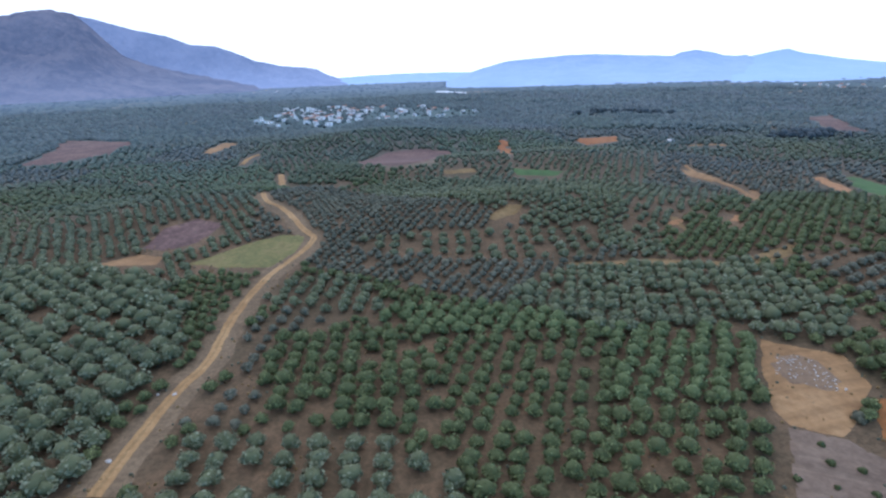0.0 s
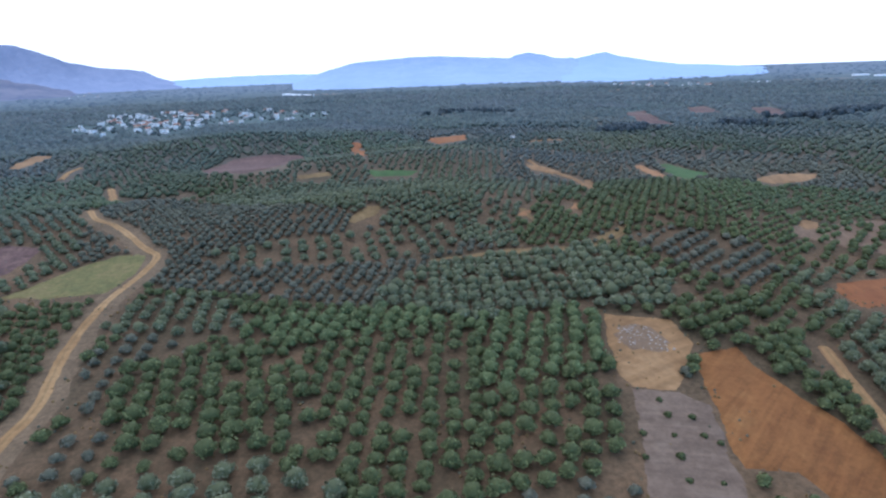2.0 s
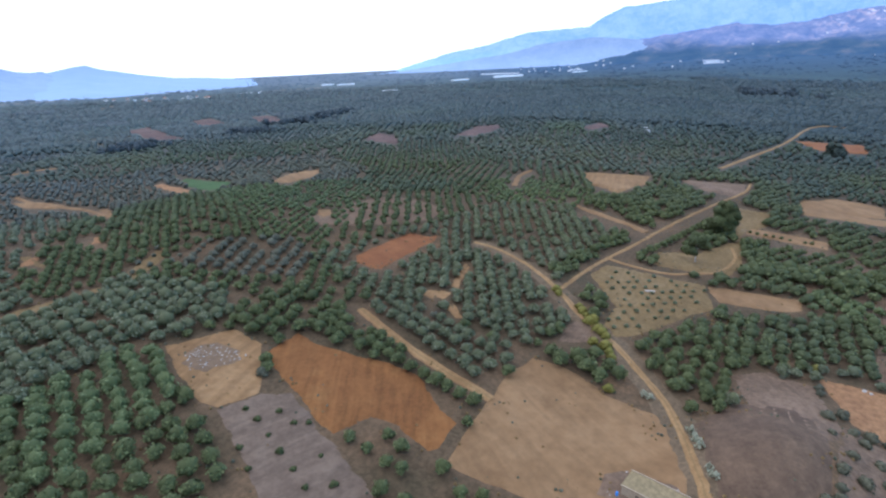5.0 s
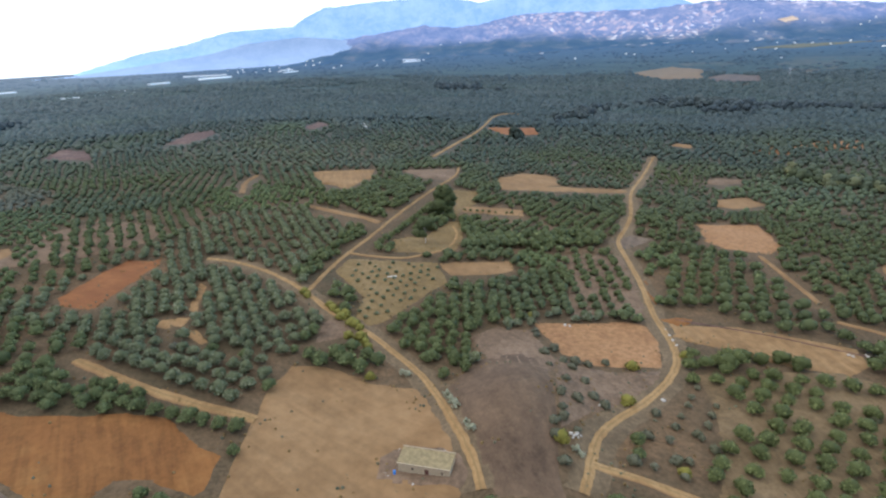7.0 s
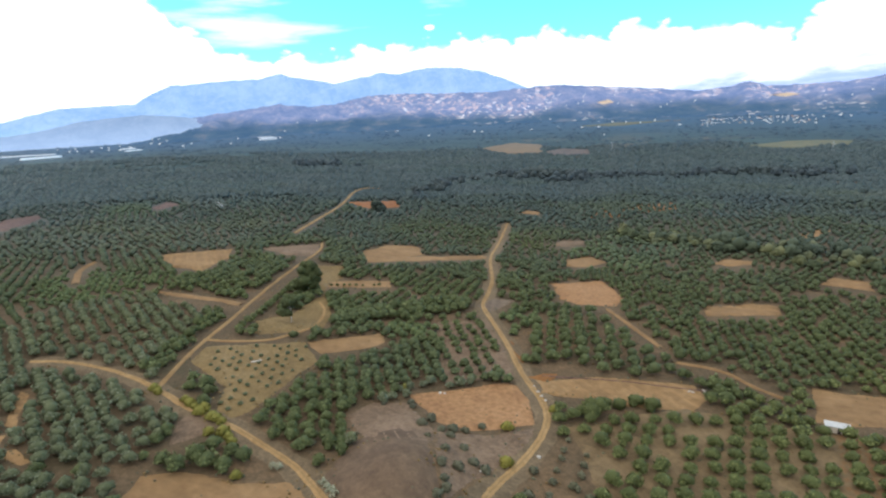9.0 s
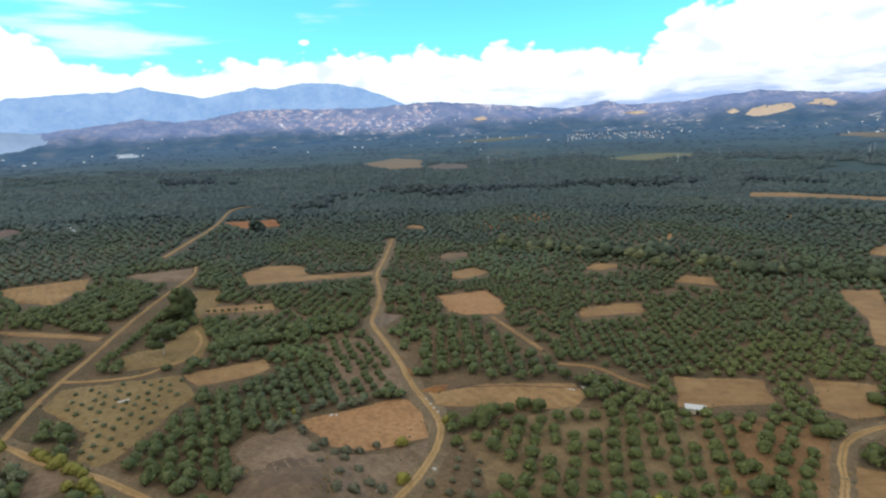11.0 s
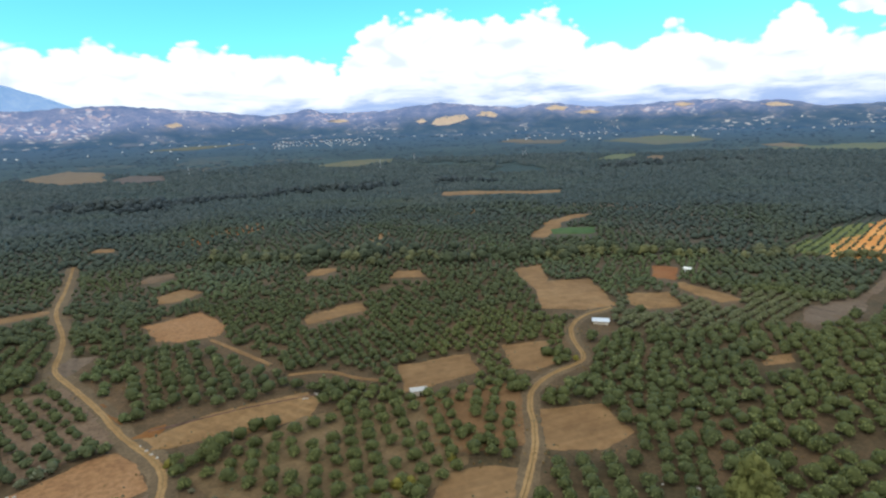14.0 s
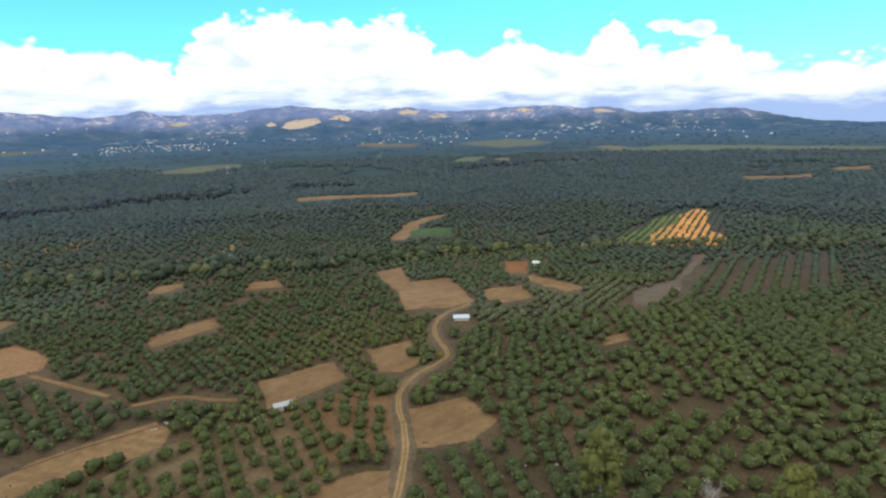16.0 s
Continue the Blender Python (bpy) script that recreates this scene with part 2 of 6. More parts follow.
def road_dirt():
    """Pale sandy dirt: two worn wheel tracks, a rougher crown between them and crumbling reddish edges."""
    m, n = material("road_dirt")
    at = n.add("ShaderNodeNewGeometry").outputs["Position"]
    side = n.add("ShaderNodeAttribute", attribute_name="across").outputs["Fac"]
    broad = n.noise(at, 0.06, 4.0, 0.6)
    mid = n.noise(at, 0.5, 4.0, 0.65)
    tiny = n.noise(at, 1.6, 4.0, 0.7)
    colour = n.ramp(n.maths("ADD", n.maths("MULTIPLY", broad, 0.6), n.maths("MULTIPLY", mid, 0.4)), [(0.36, (0.235, 0.133, 0.054)), (0.5, (0.31, 0.186, 0.078)), (0.64, (0.38, 0.24, 0.11))])
    off = n.maths("ABSOLUTE", n.maths("SUBTRACT", side, 0.5))
    loose = n.maths("ADD", off, n.maths("MULTIPLY", n.maths("SUBTRACT", mid, 0.5), 0.22))
    crown = n.maths("SUBTRACT", 1.0, n.smooth(loose, 0.03, 0.11))
    colour = n.mix(n.maths("MULTIPLY", crown, 0.55), colour, (0.19, 0.125, 0.055, 1))
    colour = n.mix(n.smooth(loose, 0.3, 0.46), colour, (0.2, 0.112, 0.055, 1))
    colour = n.mix(n.smooth(tiny, 0.3, 0.62), n.mix(1.0, colour, (0.8, 0.79, 0.77, 1), "MULTIPLY"), colour)
    # haze put into the colour: far stretches of road fade to grey
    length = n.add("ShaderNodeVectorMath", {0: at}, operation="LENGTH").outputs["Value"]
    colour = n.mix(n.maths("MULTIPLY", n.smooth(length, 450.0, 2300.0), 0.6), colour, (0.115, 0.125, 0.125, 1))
    finish(n, colour, 0.95, tiny, 0.5, 0.2)
    return m


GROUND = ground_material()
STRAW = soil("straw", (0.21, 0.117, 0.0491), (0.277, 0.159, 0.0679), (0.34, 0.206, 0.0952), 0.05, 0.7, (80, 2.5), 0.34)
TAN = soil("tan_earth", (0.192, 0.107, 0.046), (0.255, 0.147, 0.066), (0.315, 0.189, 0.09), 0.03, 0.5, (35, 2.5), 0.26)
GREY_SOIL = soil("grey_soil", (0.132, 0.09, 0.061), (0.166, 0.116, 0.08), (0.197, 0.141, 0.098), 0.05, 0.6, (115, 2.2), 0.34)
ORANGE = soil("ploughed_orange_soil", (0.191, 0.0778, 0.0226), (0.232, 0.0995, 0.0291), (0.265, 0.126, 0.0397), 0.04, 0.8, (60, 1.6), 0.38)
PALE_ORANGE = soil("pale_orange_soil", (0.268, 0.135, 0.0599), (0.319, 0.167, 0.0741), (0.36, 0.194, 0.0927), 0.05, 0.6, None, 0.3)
# raised orange: a patch of sun painted into the soil colour
SUNLIT_ORANGE = soil("sunlit_orange_soil", (0.6, 0.24, 0.06), (0.72, 0.31, 0.085), (0.8, 0.42, 0.14), 0.05, 0.5, None, 0.25)
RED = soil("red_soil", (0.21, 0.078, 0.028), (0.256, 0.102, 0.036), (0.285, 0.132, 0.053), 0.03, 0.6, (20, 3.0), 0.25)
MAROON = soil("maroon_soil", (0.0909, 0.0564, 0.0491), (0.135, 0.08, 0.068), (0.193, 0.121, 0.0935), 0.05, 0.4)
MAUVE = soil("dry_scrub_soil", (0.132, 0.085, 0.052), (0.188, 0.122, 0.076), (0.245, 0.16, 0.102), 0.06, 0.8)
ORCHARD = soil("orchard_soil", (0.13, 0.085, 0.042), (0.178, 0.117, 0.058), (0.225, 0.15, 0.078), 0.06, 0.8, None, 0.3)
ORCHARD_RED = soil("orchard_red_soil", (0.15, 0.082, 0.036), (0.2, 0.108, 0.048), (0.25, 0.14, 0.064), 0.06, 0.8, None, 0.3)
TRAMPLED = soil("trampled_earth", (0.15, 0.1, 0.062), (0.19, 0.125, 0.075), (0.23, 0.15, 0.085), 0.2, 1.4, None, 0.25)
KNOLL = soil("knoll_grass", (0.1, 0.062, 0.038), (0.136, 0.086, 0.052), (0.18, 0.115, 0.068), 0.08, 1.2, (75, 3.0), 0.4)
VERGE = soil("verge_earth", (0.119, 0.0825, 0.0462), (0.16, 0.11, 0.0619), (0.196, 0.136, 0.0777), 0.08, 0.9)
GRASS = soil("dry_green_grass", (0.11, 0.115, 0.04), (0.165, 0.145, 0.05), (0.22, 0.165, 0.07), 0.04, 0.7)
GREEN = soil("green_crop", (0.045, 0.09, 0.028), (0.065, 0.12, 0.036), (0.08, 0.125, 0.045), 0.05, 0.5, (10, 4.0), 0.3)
# lighter green with the sun on the crop put into its colour
SUNLIT_GREEN = soil("sunlit_green_crop", (0.1, 0.125, 0.04), (0.15, 0.17, 0.05), (0.2, 0.21, 0.07), 0.03, 0.4)
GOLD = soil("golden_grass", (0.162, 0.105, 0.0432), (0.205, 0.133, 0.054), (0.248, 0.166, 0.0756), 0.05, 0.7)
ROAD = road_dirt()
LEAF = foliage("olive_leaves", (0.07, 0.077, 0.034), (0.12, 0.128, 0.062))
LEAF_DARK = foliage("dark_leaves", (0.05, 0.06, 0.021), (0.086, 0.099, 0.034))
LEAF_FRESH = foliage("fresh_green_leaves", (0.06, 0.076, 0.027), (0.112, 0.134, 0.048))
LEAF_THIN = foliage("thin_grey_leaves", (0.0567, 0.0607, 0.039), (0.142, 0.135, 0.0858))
# the blue in these leaves stands for haze over the far woods
LEAF_FAR_HAZE = foliage("far_hazed_leaves", (0.037, 0.054, 0.056), (0.07, 0.09, 0.087), 0.6)
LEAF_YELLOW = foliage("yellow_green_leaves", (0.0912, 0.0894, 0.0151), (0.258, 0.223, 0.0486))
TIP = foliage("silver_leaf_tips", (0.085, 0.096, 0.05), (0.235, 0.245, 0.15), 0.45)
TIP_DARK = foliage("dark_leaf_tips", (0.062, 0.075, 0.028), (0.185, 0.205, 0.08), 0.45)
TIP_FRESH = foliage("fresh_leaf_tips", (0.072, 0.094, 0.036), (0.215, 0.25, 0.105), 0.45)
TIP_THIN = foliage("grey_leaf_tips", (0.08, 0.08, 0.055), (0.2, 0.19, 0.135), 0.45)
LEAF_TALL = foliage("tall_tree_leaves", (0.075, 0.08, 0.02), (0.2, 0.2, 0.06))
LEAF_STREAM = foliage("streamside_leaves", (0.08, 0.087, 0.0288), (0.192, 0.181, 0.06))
WOODS = foliage("dark_wood_leaves", (0.036, 0.05, 0.058), (0.066, 0.082, 0.088), 0.7, True)
BARK = plain("bark", (0.12, 0.09, 0.07), 0.95, 6.0)

# ---------------------------------------------------------------- the lie of the land
HILLS = [  # centre, height, half widths along and across, turn in degrees
    ((114.7, -15.7), 9.0, 24, 14, -20),
    ((34, 274.3), 9.0, 90, 35, 0),
    ((42.4, 411), 9.0, 120, 45, 10),
    ((-141.8, 296.1), 10.0, 70, 40, 20),
    ((-46.7, 592), 12.0, 110, 60, 0),
    ((197.3, 229.7), 7.0, 70, 45, 40),
    ((285.4, -341), 8.0, 150, 60, -30),
    ((-21.8, -231.2), 5.0, 90, 70, 0),
]


def ground_z(x, y):
    z = 14 * np.tanh(y / 160) + 0.8 * np.sin(x / 61 + 1.3) * np.cos(y / 53) + 0.5 * np.sin((x + y) / 27)
    for (cx, cy), h, a, b, turn in HILLS:
        c, s = math.cos(math.radians(turn)), math.sin(math.radians(turn))
        u, v = ((x - cx) * c + (y - cy) * s) / a, ((y - cy) * c - (x - cx) * s) / b
        z = z + h * np.exp(-(u * u + v * v))
    r = np.hypot(x, y)
    z = z * np.clip(2 - r / 1500, 0, 1)
    z = z + 90 * np.clip((r - 1500) / 3400, 0, 1) ** 1.3 * np.exp(-((np.arctan2(x, y) - 2.05) / 0.75) ** 2)
    return z


def mesh_object(name, verts, faces, mat, parent=None, smooth=True):
    me = bpy.data.meshes.new(name)
    me.from_pydata(verts, [], faces)
    me.materials.append(mat)
    if smooth:
        me.polygons.foreach_set("use_smooth", [True] * len(me.polygons))
    ob = new(name, me)
    ob.parent = parent
    return ob


def make_ground():
    rad = np.r_[0.0, 30.0, np.geomspace(60, 700, 150), np.geomspace(725, 4950, 62)]
    ang = np.linspace(0, 2 * np.pi, 361)[:-1]
    r, a = np.meshgrid(rad, ang, indexing="ij")
    x, y = r * np.sin(a), r * np.cos(a)
    v = np.stack([x, y, ground_z(x, y)], -1).reshape(-1, 3)
    k = len(ang)
    faces = [(i * k + j, i * k + (j + 1) % k, (i + 1) * k + (j + 1) % k, (i + 1) * k + j) for i in range(1, len(rad) - 1) for j in range(k)]
    faces += [(0, k + (j + 1) % k, k + j) for j in range(k)]
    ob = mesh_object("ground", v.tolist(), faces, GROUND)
    tagged(ob, "dry brown soil under olive groves, dull green plain tinted for haze", "ground", kind="structure")


make_ground()
CLEAR = []  # outlines where no grove trees stand
ROADSIDE = []


def land_z(x, y):
    return ground_z(x, y)


def drape(name, outline, mat, lift, step):
    """A sheet laid over the land inside an outline."""
    pts = [Vector(p).to_2d() if len(p) == 3 else Vector(p) for p in outline]
    size = max((a - b).length for a in pts for b in pts)
    step = max(step, size / 40)
    ring = []
    for a, b in zip(pts, pts[1:] + pts[:1]):
        cuts = max(1, int((b - a).length / step))
        for i in range(cuts):
            p = a.lerp(b, i / cuts)
            w = noise.noise_vector((p.x * 0.15, p.y * 0.15, 0)) * min(1.6, step * 0.3) + noise.noise_vector((p.x * 0.6, p.y * 0.6, 5)) * min(0.7, step * 0.12)
            w += noise.noise_vector((p.x * 6 / size, p.y * 6 / size, 9)) * size * (0.015 if p.length < 300 else 0.05)
            ring.append(Vector((p.x + w.x, p.y + w.y)))
    xs, ys = [p.x for p in ring], [p.y for p in ring]
    inner = [Vector((x, y)) for x in np.arange(min(xs), max(xs), step) for y in np.arange(min(ys), max(ys), step)]
    keep = inside(np.array([p[:] for p in inner]).reshape(-1, 2), np.array([p[:] for p in ring])) if inner else []
    inner = [p for p, k in zip(inner, keep) if k]
    edges = [(i, (i + 1) % len(ring)) for i in range(len(ring))]
    v, _, f, *_ = delaunay_2d_cdt(ring + inner, edges, [], 1, 0.01)
    verts = [(p.x, p.y, float(land_z(p.x, p.y)) + (lift * 0.5 + 0.0008 * p.length if k >= len(ring) else -0.04)) for k, p in enumerate(v)]
    return mesh_object(name, verts, f, mat)


def inside(p, ring):
    hit = np.zeros(len(p), bool)
    for (x0, y0), (x1, y1) in zip(ring, np.roll(ring, -1, 0)):
        cross = (y0 > p[:, 1]) != (y1 > p[:, 1])
        hit ^= cross & (p[:, 0] < (x1 - x0) * (p[:, 1] - y0) / (y1 - y0 + 1e-12) + x0)
    return hit


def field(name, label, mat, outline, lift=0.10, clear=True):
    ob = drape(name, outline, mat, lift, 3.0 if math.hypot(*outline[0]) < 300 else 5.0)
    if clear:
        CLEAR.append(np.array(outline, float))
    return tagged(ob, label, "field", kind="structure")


def ribbon(line, width, step=3.0):
    """Left and right edges of a track along a line, eased at its corners."""
    p = np.array(line, float)
    for _ in range(2):
        q = np.empty((2 * len(p) - 2, 2))
        q[0::2], q[1::2] = p[:-1] * 0.75 + p[1:] * 0.25, p[:-1] * 0.25 + p[1:] * 0.75
        p = np.vstack([p[:1], q, p[-1:]])
    d = np.r_[0, np.cumsum(np.hypot(*np.diff(p, axis=0).T))]
    s = np.linspace(0, d[-1], max(2, int(d[-1] / step)))
    p = np.stack([np.interp(s, d, p[:, 0]), np.interp(s, d, p[:, 1])], 1)
    t = np.gradient(p, axis=0)
    t /= np.hypot(*t.T)[:, None] + 1e-9
    side = np.stack([-t[:, 1], t[:, 0]], 1)
    wob = np.array([[noise.noise((x * 0.12, y * 0.12, k)) + 0.8 * noise.noise((x * 0.45, y * 0.45, k + 1)) for k in (2, 7)] for x, y in p]) * 0.26
    return p + side * (width / 2) * (1 + wob[:, :1]), p - side * (width / 2) * (1 + wob[:, 1:])


def road(name, label, line, width, mat=None, lift=0.22, step=1.5, verge=0.0):
    left, right = ribbon(line, width, step)
    rows = [left * (1 - k) + right * k for k in (0, 0.25, 0.5, 0.75, 1)]
    verts = []
    for i in range(len(left)):
        for k, r in enumerate(rows):
            x, y = r[i]
            rise = (0.0, 0.8, 1.0, 0.8, 0.0)[k]
            verts.append((x, y, float(land_z(x, y)) - 0.04 + rise * (lift + 0.0010 * math.hypot(x, y))))
    faces = [(i * 5 + k, i * 5 + k + 1, i * 5 + k + 6, i * 5 + k + 5) for i in range(len(left) - 1) for k in range(4)]
    ob = mesh_object(name, verts, faces, mat or ROAD)
    ob.data.attributes.new("across", "FLOAT", "POINT").data.foreach_set("value", [0.0, 0.25, 0.5, 0.75, 1.0] * len(left))
    if verge:
        a, c = ribbon(line, width + verge, 4.0)
        sheet = [(p * (1 - k) + q * k) for p, q in zip(a, c) for k in (0, 0.33, 0.67, 1)]
        vv = [(p[0], p[1], float(land_z(*p)) + (0.05 + 0.0006 * math.hypot(*p) if i % 4 in (1, 2) else -0.05)) for i, p in enumerate(sheet)]
        ff = [(i * 4 + k, i * 4 + k + 1, i * 4 + k + 5, i * 4 + k + 4) for i in range(len(a) - 1) for k in range(3)]
        tagged(mesh_object("verge", vv, ff, VERGE), "dry brown verge along a dirt road", "verge", kind="structure")
    wide, other = ribbon(line, width + 4.5, 12.0)
    ROADSIDE.append(np.vstack([wide, other[::-1]]))
    return tagged(ob, label, "road", kind="structure")


# ---------------------------------------------------------------- roads and tracks
DIRT = "pale sandy dirt road between olive groves"
road("road_1", DIRT, [(-70.3, 89.5), (-69.8, 103.9), (-69.5, 121.3), (-65.4, 138.5), (-68.8, 159), (-69.4, 183), (-67, 207), (-60.9, 224.3), (-56.7, 242.5), (-63.8, 249.2), (-74.1, 270.8), (-85.8, 288.9), (-95.1, 295.6), (-101.7, 314)], 4.3, verge=9.0)
road("road_2", DIRT, [(87.5, -4.5), (94.7, -3.5), (105.2, -0.2), (123.9, 5.1), (134.2, 9.7), (144.6, 18.2), (154.3, 25.7), (165, 37.7), (173.2, 44.7), (182.4, 51.4), (195.6, 63.5), (204.2, 74.3), (211.8, 87.4), (213.2, 98.8)], 3.0, verge=7.0)
road("road_3", DIRT, [(182.4, 51.4), (204.2, 48.5), (227.3, 43.3), (250.7, 36.2), (282.6, 28), (334, 10.9), (381, -8.1), (407, -9.8)], 2.1)
road("road_4", DIRT, [(88.1, -25.3), (96.1, -28.3), (107.6, -33.5), (115.4, -41.6), (124.4, -52.3), (135.6, -62.3), (146.9, -67.9), (160.1, -69.6), (175.5, -70.6), (201.4, -75.6), (233.6, -79), (252.7, -80.9), (270.2, -90.8), (295.9, -102.3), (350, -118.4), (395, -141.7), (477, -180)], 3.2, verge=7.0)
road("road_5", DIRT, [(57, -112.4), (61.6, -128.2), (68.8, -145.8), (79.5, -161.8), (83.2, -174.5), (81.2, -188.5), (75.9, -199.4), (76.1, -208.6), (86.9, -221.4), (94.9, -238.2), (96.3, -257.1), (88.4, -278.8)], 3.1, verge=5.0)
road("road_6", "thin pale track across the far plain", [(453, 10.3), (524, -10.1), (611, -37.2), (795, -73.5), (795, -117.4)], 3.6)
road("path_1", "narrow dirt path bordering the brown grass", [(226.6, 44.1), (222.4, 33.2), (220.5, 18.8), (227.6, 9.5), (235.2, -0.5), (255.8, -5.1), (269.7, -2.8)], 2.2)
road("path_2", "sandy farm path between rows of olive trees", [(133.6, 103.5), (125.7, 88.8), (119.5, 74.9), (114.6, 61.8), (112.7, 54), (110.4, 47.3)], 3.6)
road("path_3", "narrow dirt path turning off the road", [(96.6, -29.1), (94.4, -37.2), (88.5, -47), (84.6, -52.3)], 3.0)
road("path_4", "pale track winding over a far slope", [(-103, 359), (-118.5, 412)], 5.0)
road("path_5", "pale track winding over a far slope", [(-167, 470), (-171.9, 504), (-166.8, 516)], 5.0)

# no hollow is cut: a dark ribbon laid on top stands for the ditch
road("ditch", "dark ribbon for a shallow ditch across the sandy strip", [(170.6, -76.7), (164.1, -90.6), (157.9, -104), (151.2, -114.3), (145.6, -125.7)], 0.7, MAROON, 0.3)
road("track_strip", "dry grass strip between the wheel ruts", [(57, -112.4), (61.6, -128.2), (68.8, -145.8), (79.5, -161.8), (83.2, -174.5), (81.2, -188.5), (75.9, -199.4), (76.1, -208.6), (86.9, -221.4), (94.9, -238.2), (96.3, -257.1), (88.4, -278.8)], 0.5, GOLD, 0.32)

# ---------------------------------------------------------------- open fields
field("straw_field", "straw-coloured yard of dry earth", STRAW, [(87.8, 139.6), (104.5, 129.7), (101.2, 115), (87.3, 100.6), (84.1, 98.2), (73.9, 103.3), (73.3, 108.7), (79.2, 122.5)])
field("trampled_patch", "grey trampled patch under the stones that stand for sheep", TRAMPLED, [(86.1, 131), (92.8, 131.6), (96.3, 127.6), (95.3, 112.2), (91.4, 112.3), (85.8, 115.8), (80.5, 121.3)], 0.2)
field("grey_field", "grey ploughed field dotted with small shrubs", GREY_SOIL, [(73.9, 103.3), (84.1, 98.2), (87.5, 92.1), (80.5, 75.4), (71.5, 57.7), (68.9, 52.7), (53.7, 64.5), (60.9, 78.2), (70.5, 95.4)], 0.14)
field("orange_field", "freshly ploughed orange field", ORANGE, [(98.4, 110.7), (111.5, 110.8), (109.4, 101.8), (109.5, 88), (111.3, 78), (108.9, 67.7), (97.9, 50.3), (87.3, 50.2), (85.2, 52.8), (89.9, 62), (89.1, 69.3), (80.5, 73.7), (85.6, 86.1), (90.8, 97.7)], 0.18)
field("tan_field", "wide bare tan field beside the dirt road", TAN, [(134.3, 45.5), (135, 37.4), (127.3, 22.8), (125.9, 9.5), (109.9, 2.4), (95.4, -1.1), (88, -1.4), (81.9, -0.1), (84.8, 46.5), (91.6, 47.3), (105.3, 48.3), (119.7, 48.1)])
field("knoll_field", "rounded knoll of dry brown grass", KNOLL, [(126, 2.1), (140.2, -8), (144.2, -18.5), (139, -25.9), (117.1, -24.7), (99.1, -22.2), (85.3, -21.4), (85, -6.9), (94.3, -5), (105.4, -1.5)], 0.14)
field("red_field", "small field of red soil", RED, [(167.6, 129.9), (166.6, 117.3), (188.3, 116.4), (209.2, 116.8), (208.8, 128.8), (192.9, 132.3), (172.8, 134.9)])
field("young_orchard_field", "brown grass with rows of young trees", GOLD, [(218.2, 41.9), (217.4, 4.6), (196.7, 1.5), (165.8, 19.7), (157.8, 26.1), (165.2, 32.3), (180.4, 30.5), (204.2, 46.4)])
field("tan_field_2", "small bare tan field", TAN, [(217.4, 4.6), (221.8, -26.8), (212.4, -26.8), (207.3, -20.4), (203.4, 0.2)], 0.16)
field("tan_field_3", "bare orange-tan field in the bend of the road", PALE_ORANGE, [(167.6, -27.5), (167.7, -41.1), (168.9, -66.1), (154.5, -65.1), (138.9, -60.3), (139, -40.9), (145, -32.2), (159.3, -28.8)])
field("scrub_field", "mauve scrubby soil beside the dirt road", MAUVE, [(142.4, -30), (137.3, -40.4), (137.2, -60.5), (128.5, -53), (113.7, -33.8), (104.1, -23.9), (117.1, -24.7)], 0.16)
field("orange_field_2", "small field of orange soil among olive trees", PALE_ORANGE, [(282.1, -132.3), (280.6, -164.9), (243.3, -155.6), (234.5, -145), (242.5, -130), (254.4, -124.4)])
field("tan_strip", "sandy strip with a shallow ditch", STRAW, [(168.5, -72.9), (164.2, -96.9), (150.5, -125.2), (140.5, -121.5), (134.7, -112), (141.8, -93.8), (153.6, -78.1), (158, -70.7)])
field("tan_strip_2", "long sandy strip between groves", TAN, [(373, -32.9), (359, -119.3), (347, -115.5), (352, -36.4)])
field("tan_field_4", "round patch of bare sandy soil", TAN, [(333, -166.1), (339, -189.5), (320, -190.3), (312, -168.1), (318, -158.6)])
field("orange_field_3", "bare field of pale orange soil", STRAW, [(386, 95.4), (395, 51.8), (369, 49), (334, 60.4), (346, 77.8)])
field("mauve_field", "dull brown fallow field", MAUVE, [(392, 31.6), (404, -6.8), (381, -8.1), (364, 0), (370, 15.1)])
field("red_field_2", "far strip of red soil", RED, [(651, -46.5), (650, -105.7), (600, -100.5), (596, -63.4)])
field("golden_field", "patch of golden dry grass", GOLD, [(246.9, 25.4), (247.1, 12.4), (269.7, -1.3), (247.2, -4.8), (231.3, 4.5), (227.5, 24)])
field("tan_field_5", "square tan field beside a hut", TAN, [(140, -163.3), (121.2, -189.2), (107.1, -175.9), (113.8, -160.6), (121, -144.6)])
field("tan_strip_3", "short sandy strip among olive trees", TAN, [(222.6, -185.2), (209.4, -218.2), (200.6, -211.2), (208.7, -177.3)])
field("tan_field_6", "small tan field with scattered shrubs", TAN, [(113.3, -203.4), (96.2, -217.4), (84.3, -195.9), (88.4, -185.6), (97.9, -184.5)])
field("tan_field_7", "bare tan field beside the winding road", TAN, [(73.8, -159.8), (57.6, -173.4), (42, -159.9), (47.2, -145), (61.8, -137.4)])
field("tan_field_8", "bare mauve-tan field beside the winding road", TAN, [(79.8, -111.9), (71.7, -123), (63.9, -125.5), (56.8, -107.8), (76.3, -96.5)])
field("tan_field_9", "fan-shaped bare tan field", TAN, [(171.1, -327), (161.3, -351), (139.6, -312), (120.8, -333), (87.3, -285.5), (97.1, -267.9), (117.9, -256), (131.6, -278.3)])
field("tan_field_10", "small bare sandy field", STRAW, [(89.8, -310), (68.6, -324), (57, -297.9), (71.7, -284.5), (84.8, -292.9)])
field("red_field_3", "small patch of reddish earth", RED, [(95, -382), (77.9, -383), (70.9, -350), (85.1, -350)])
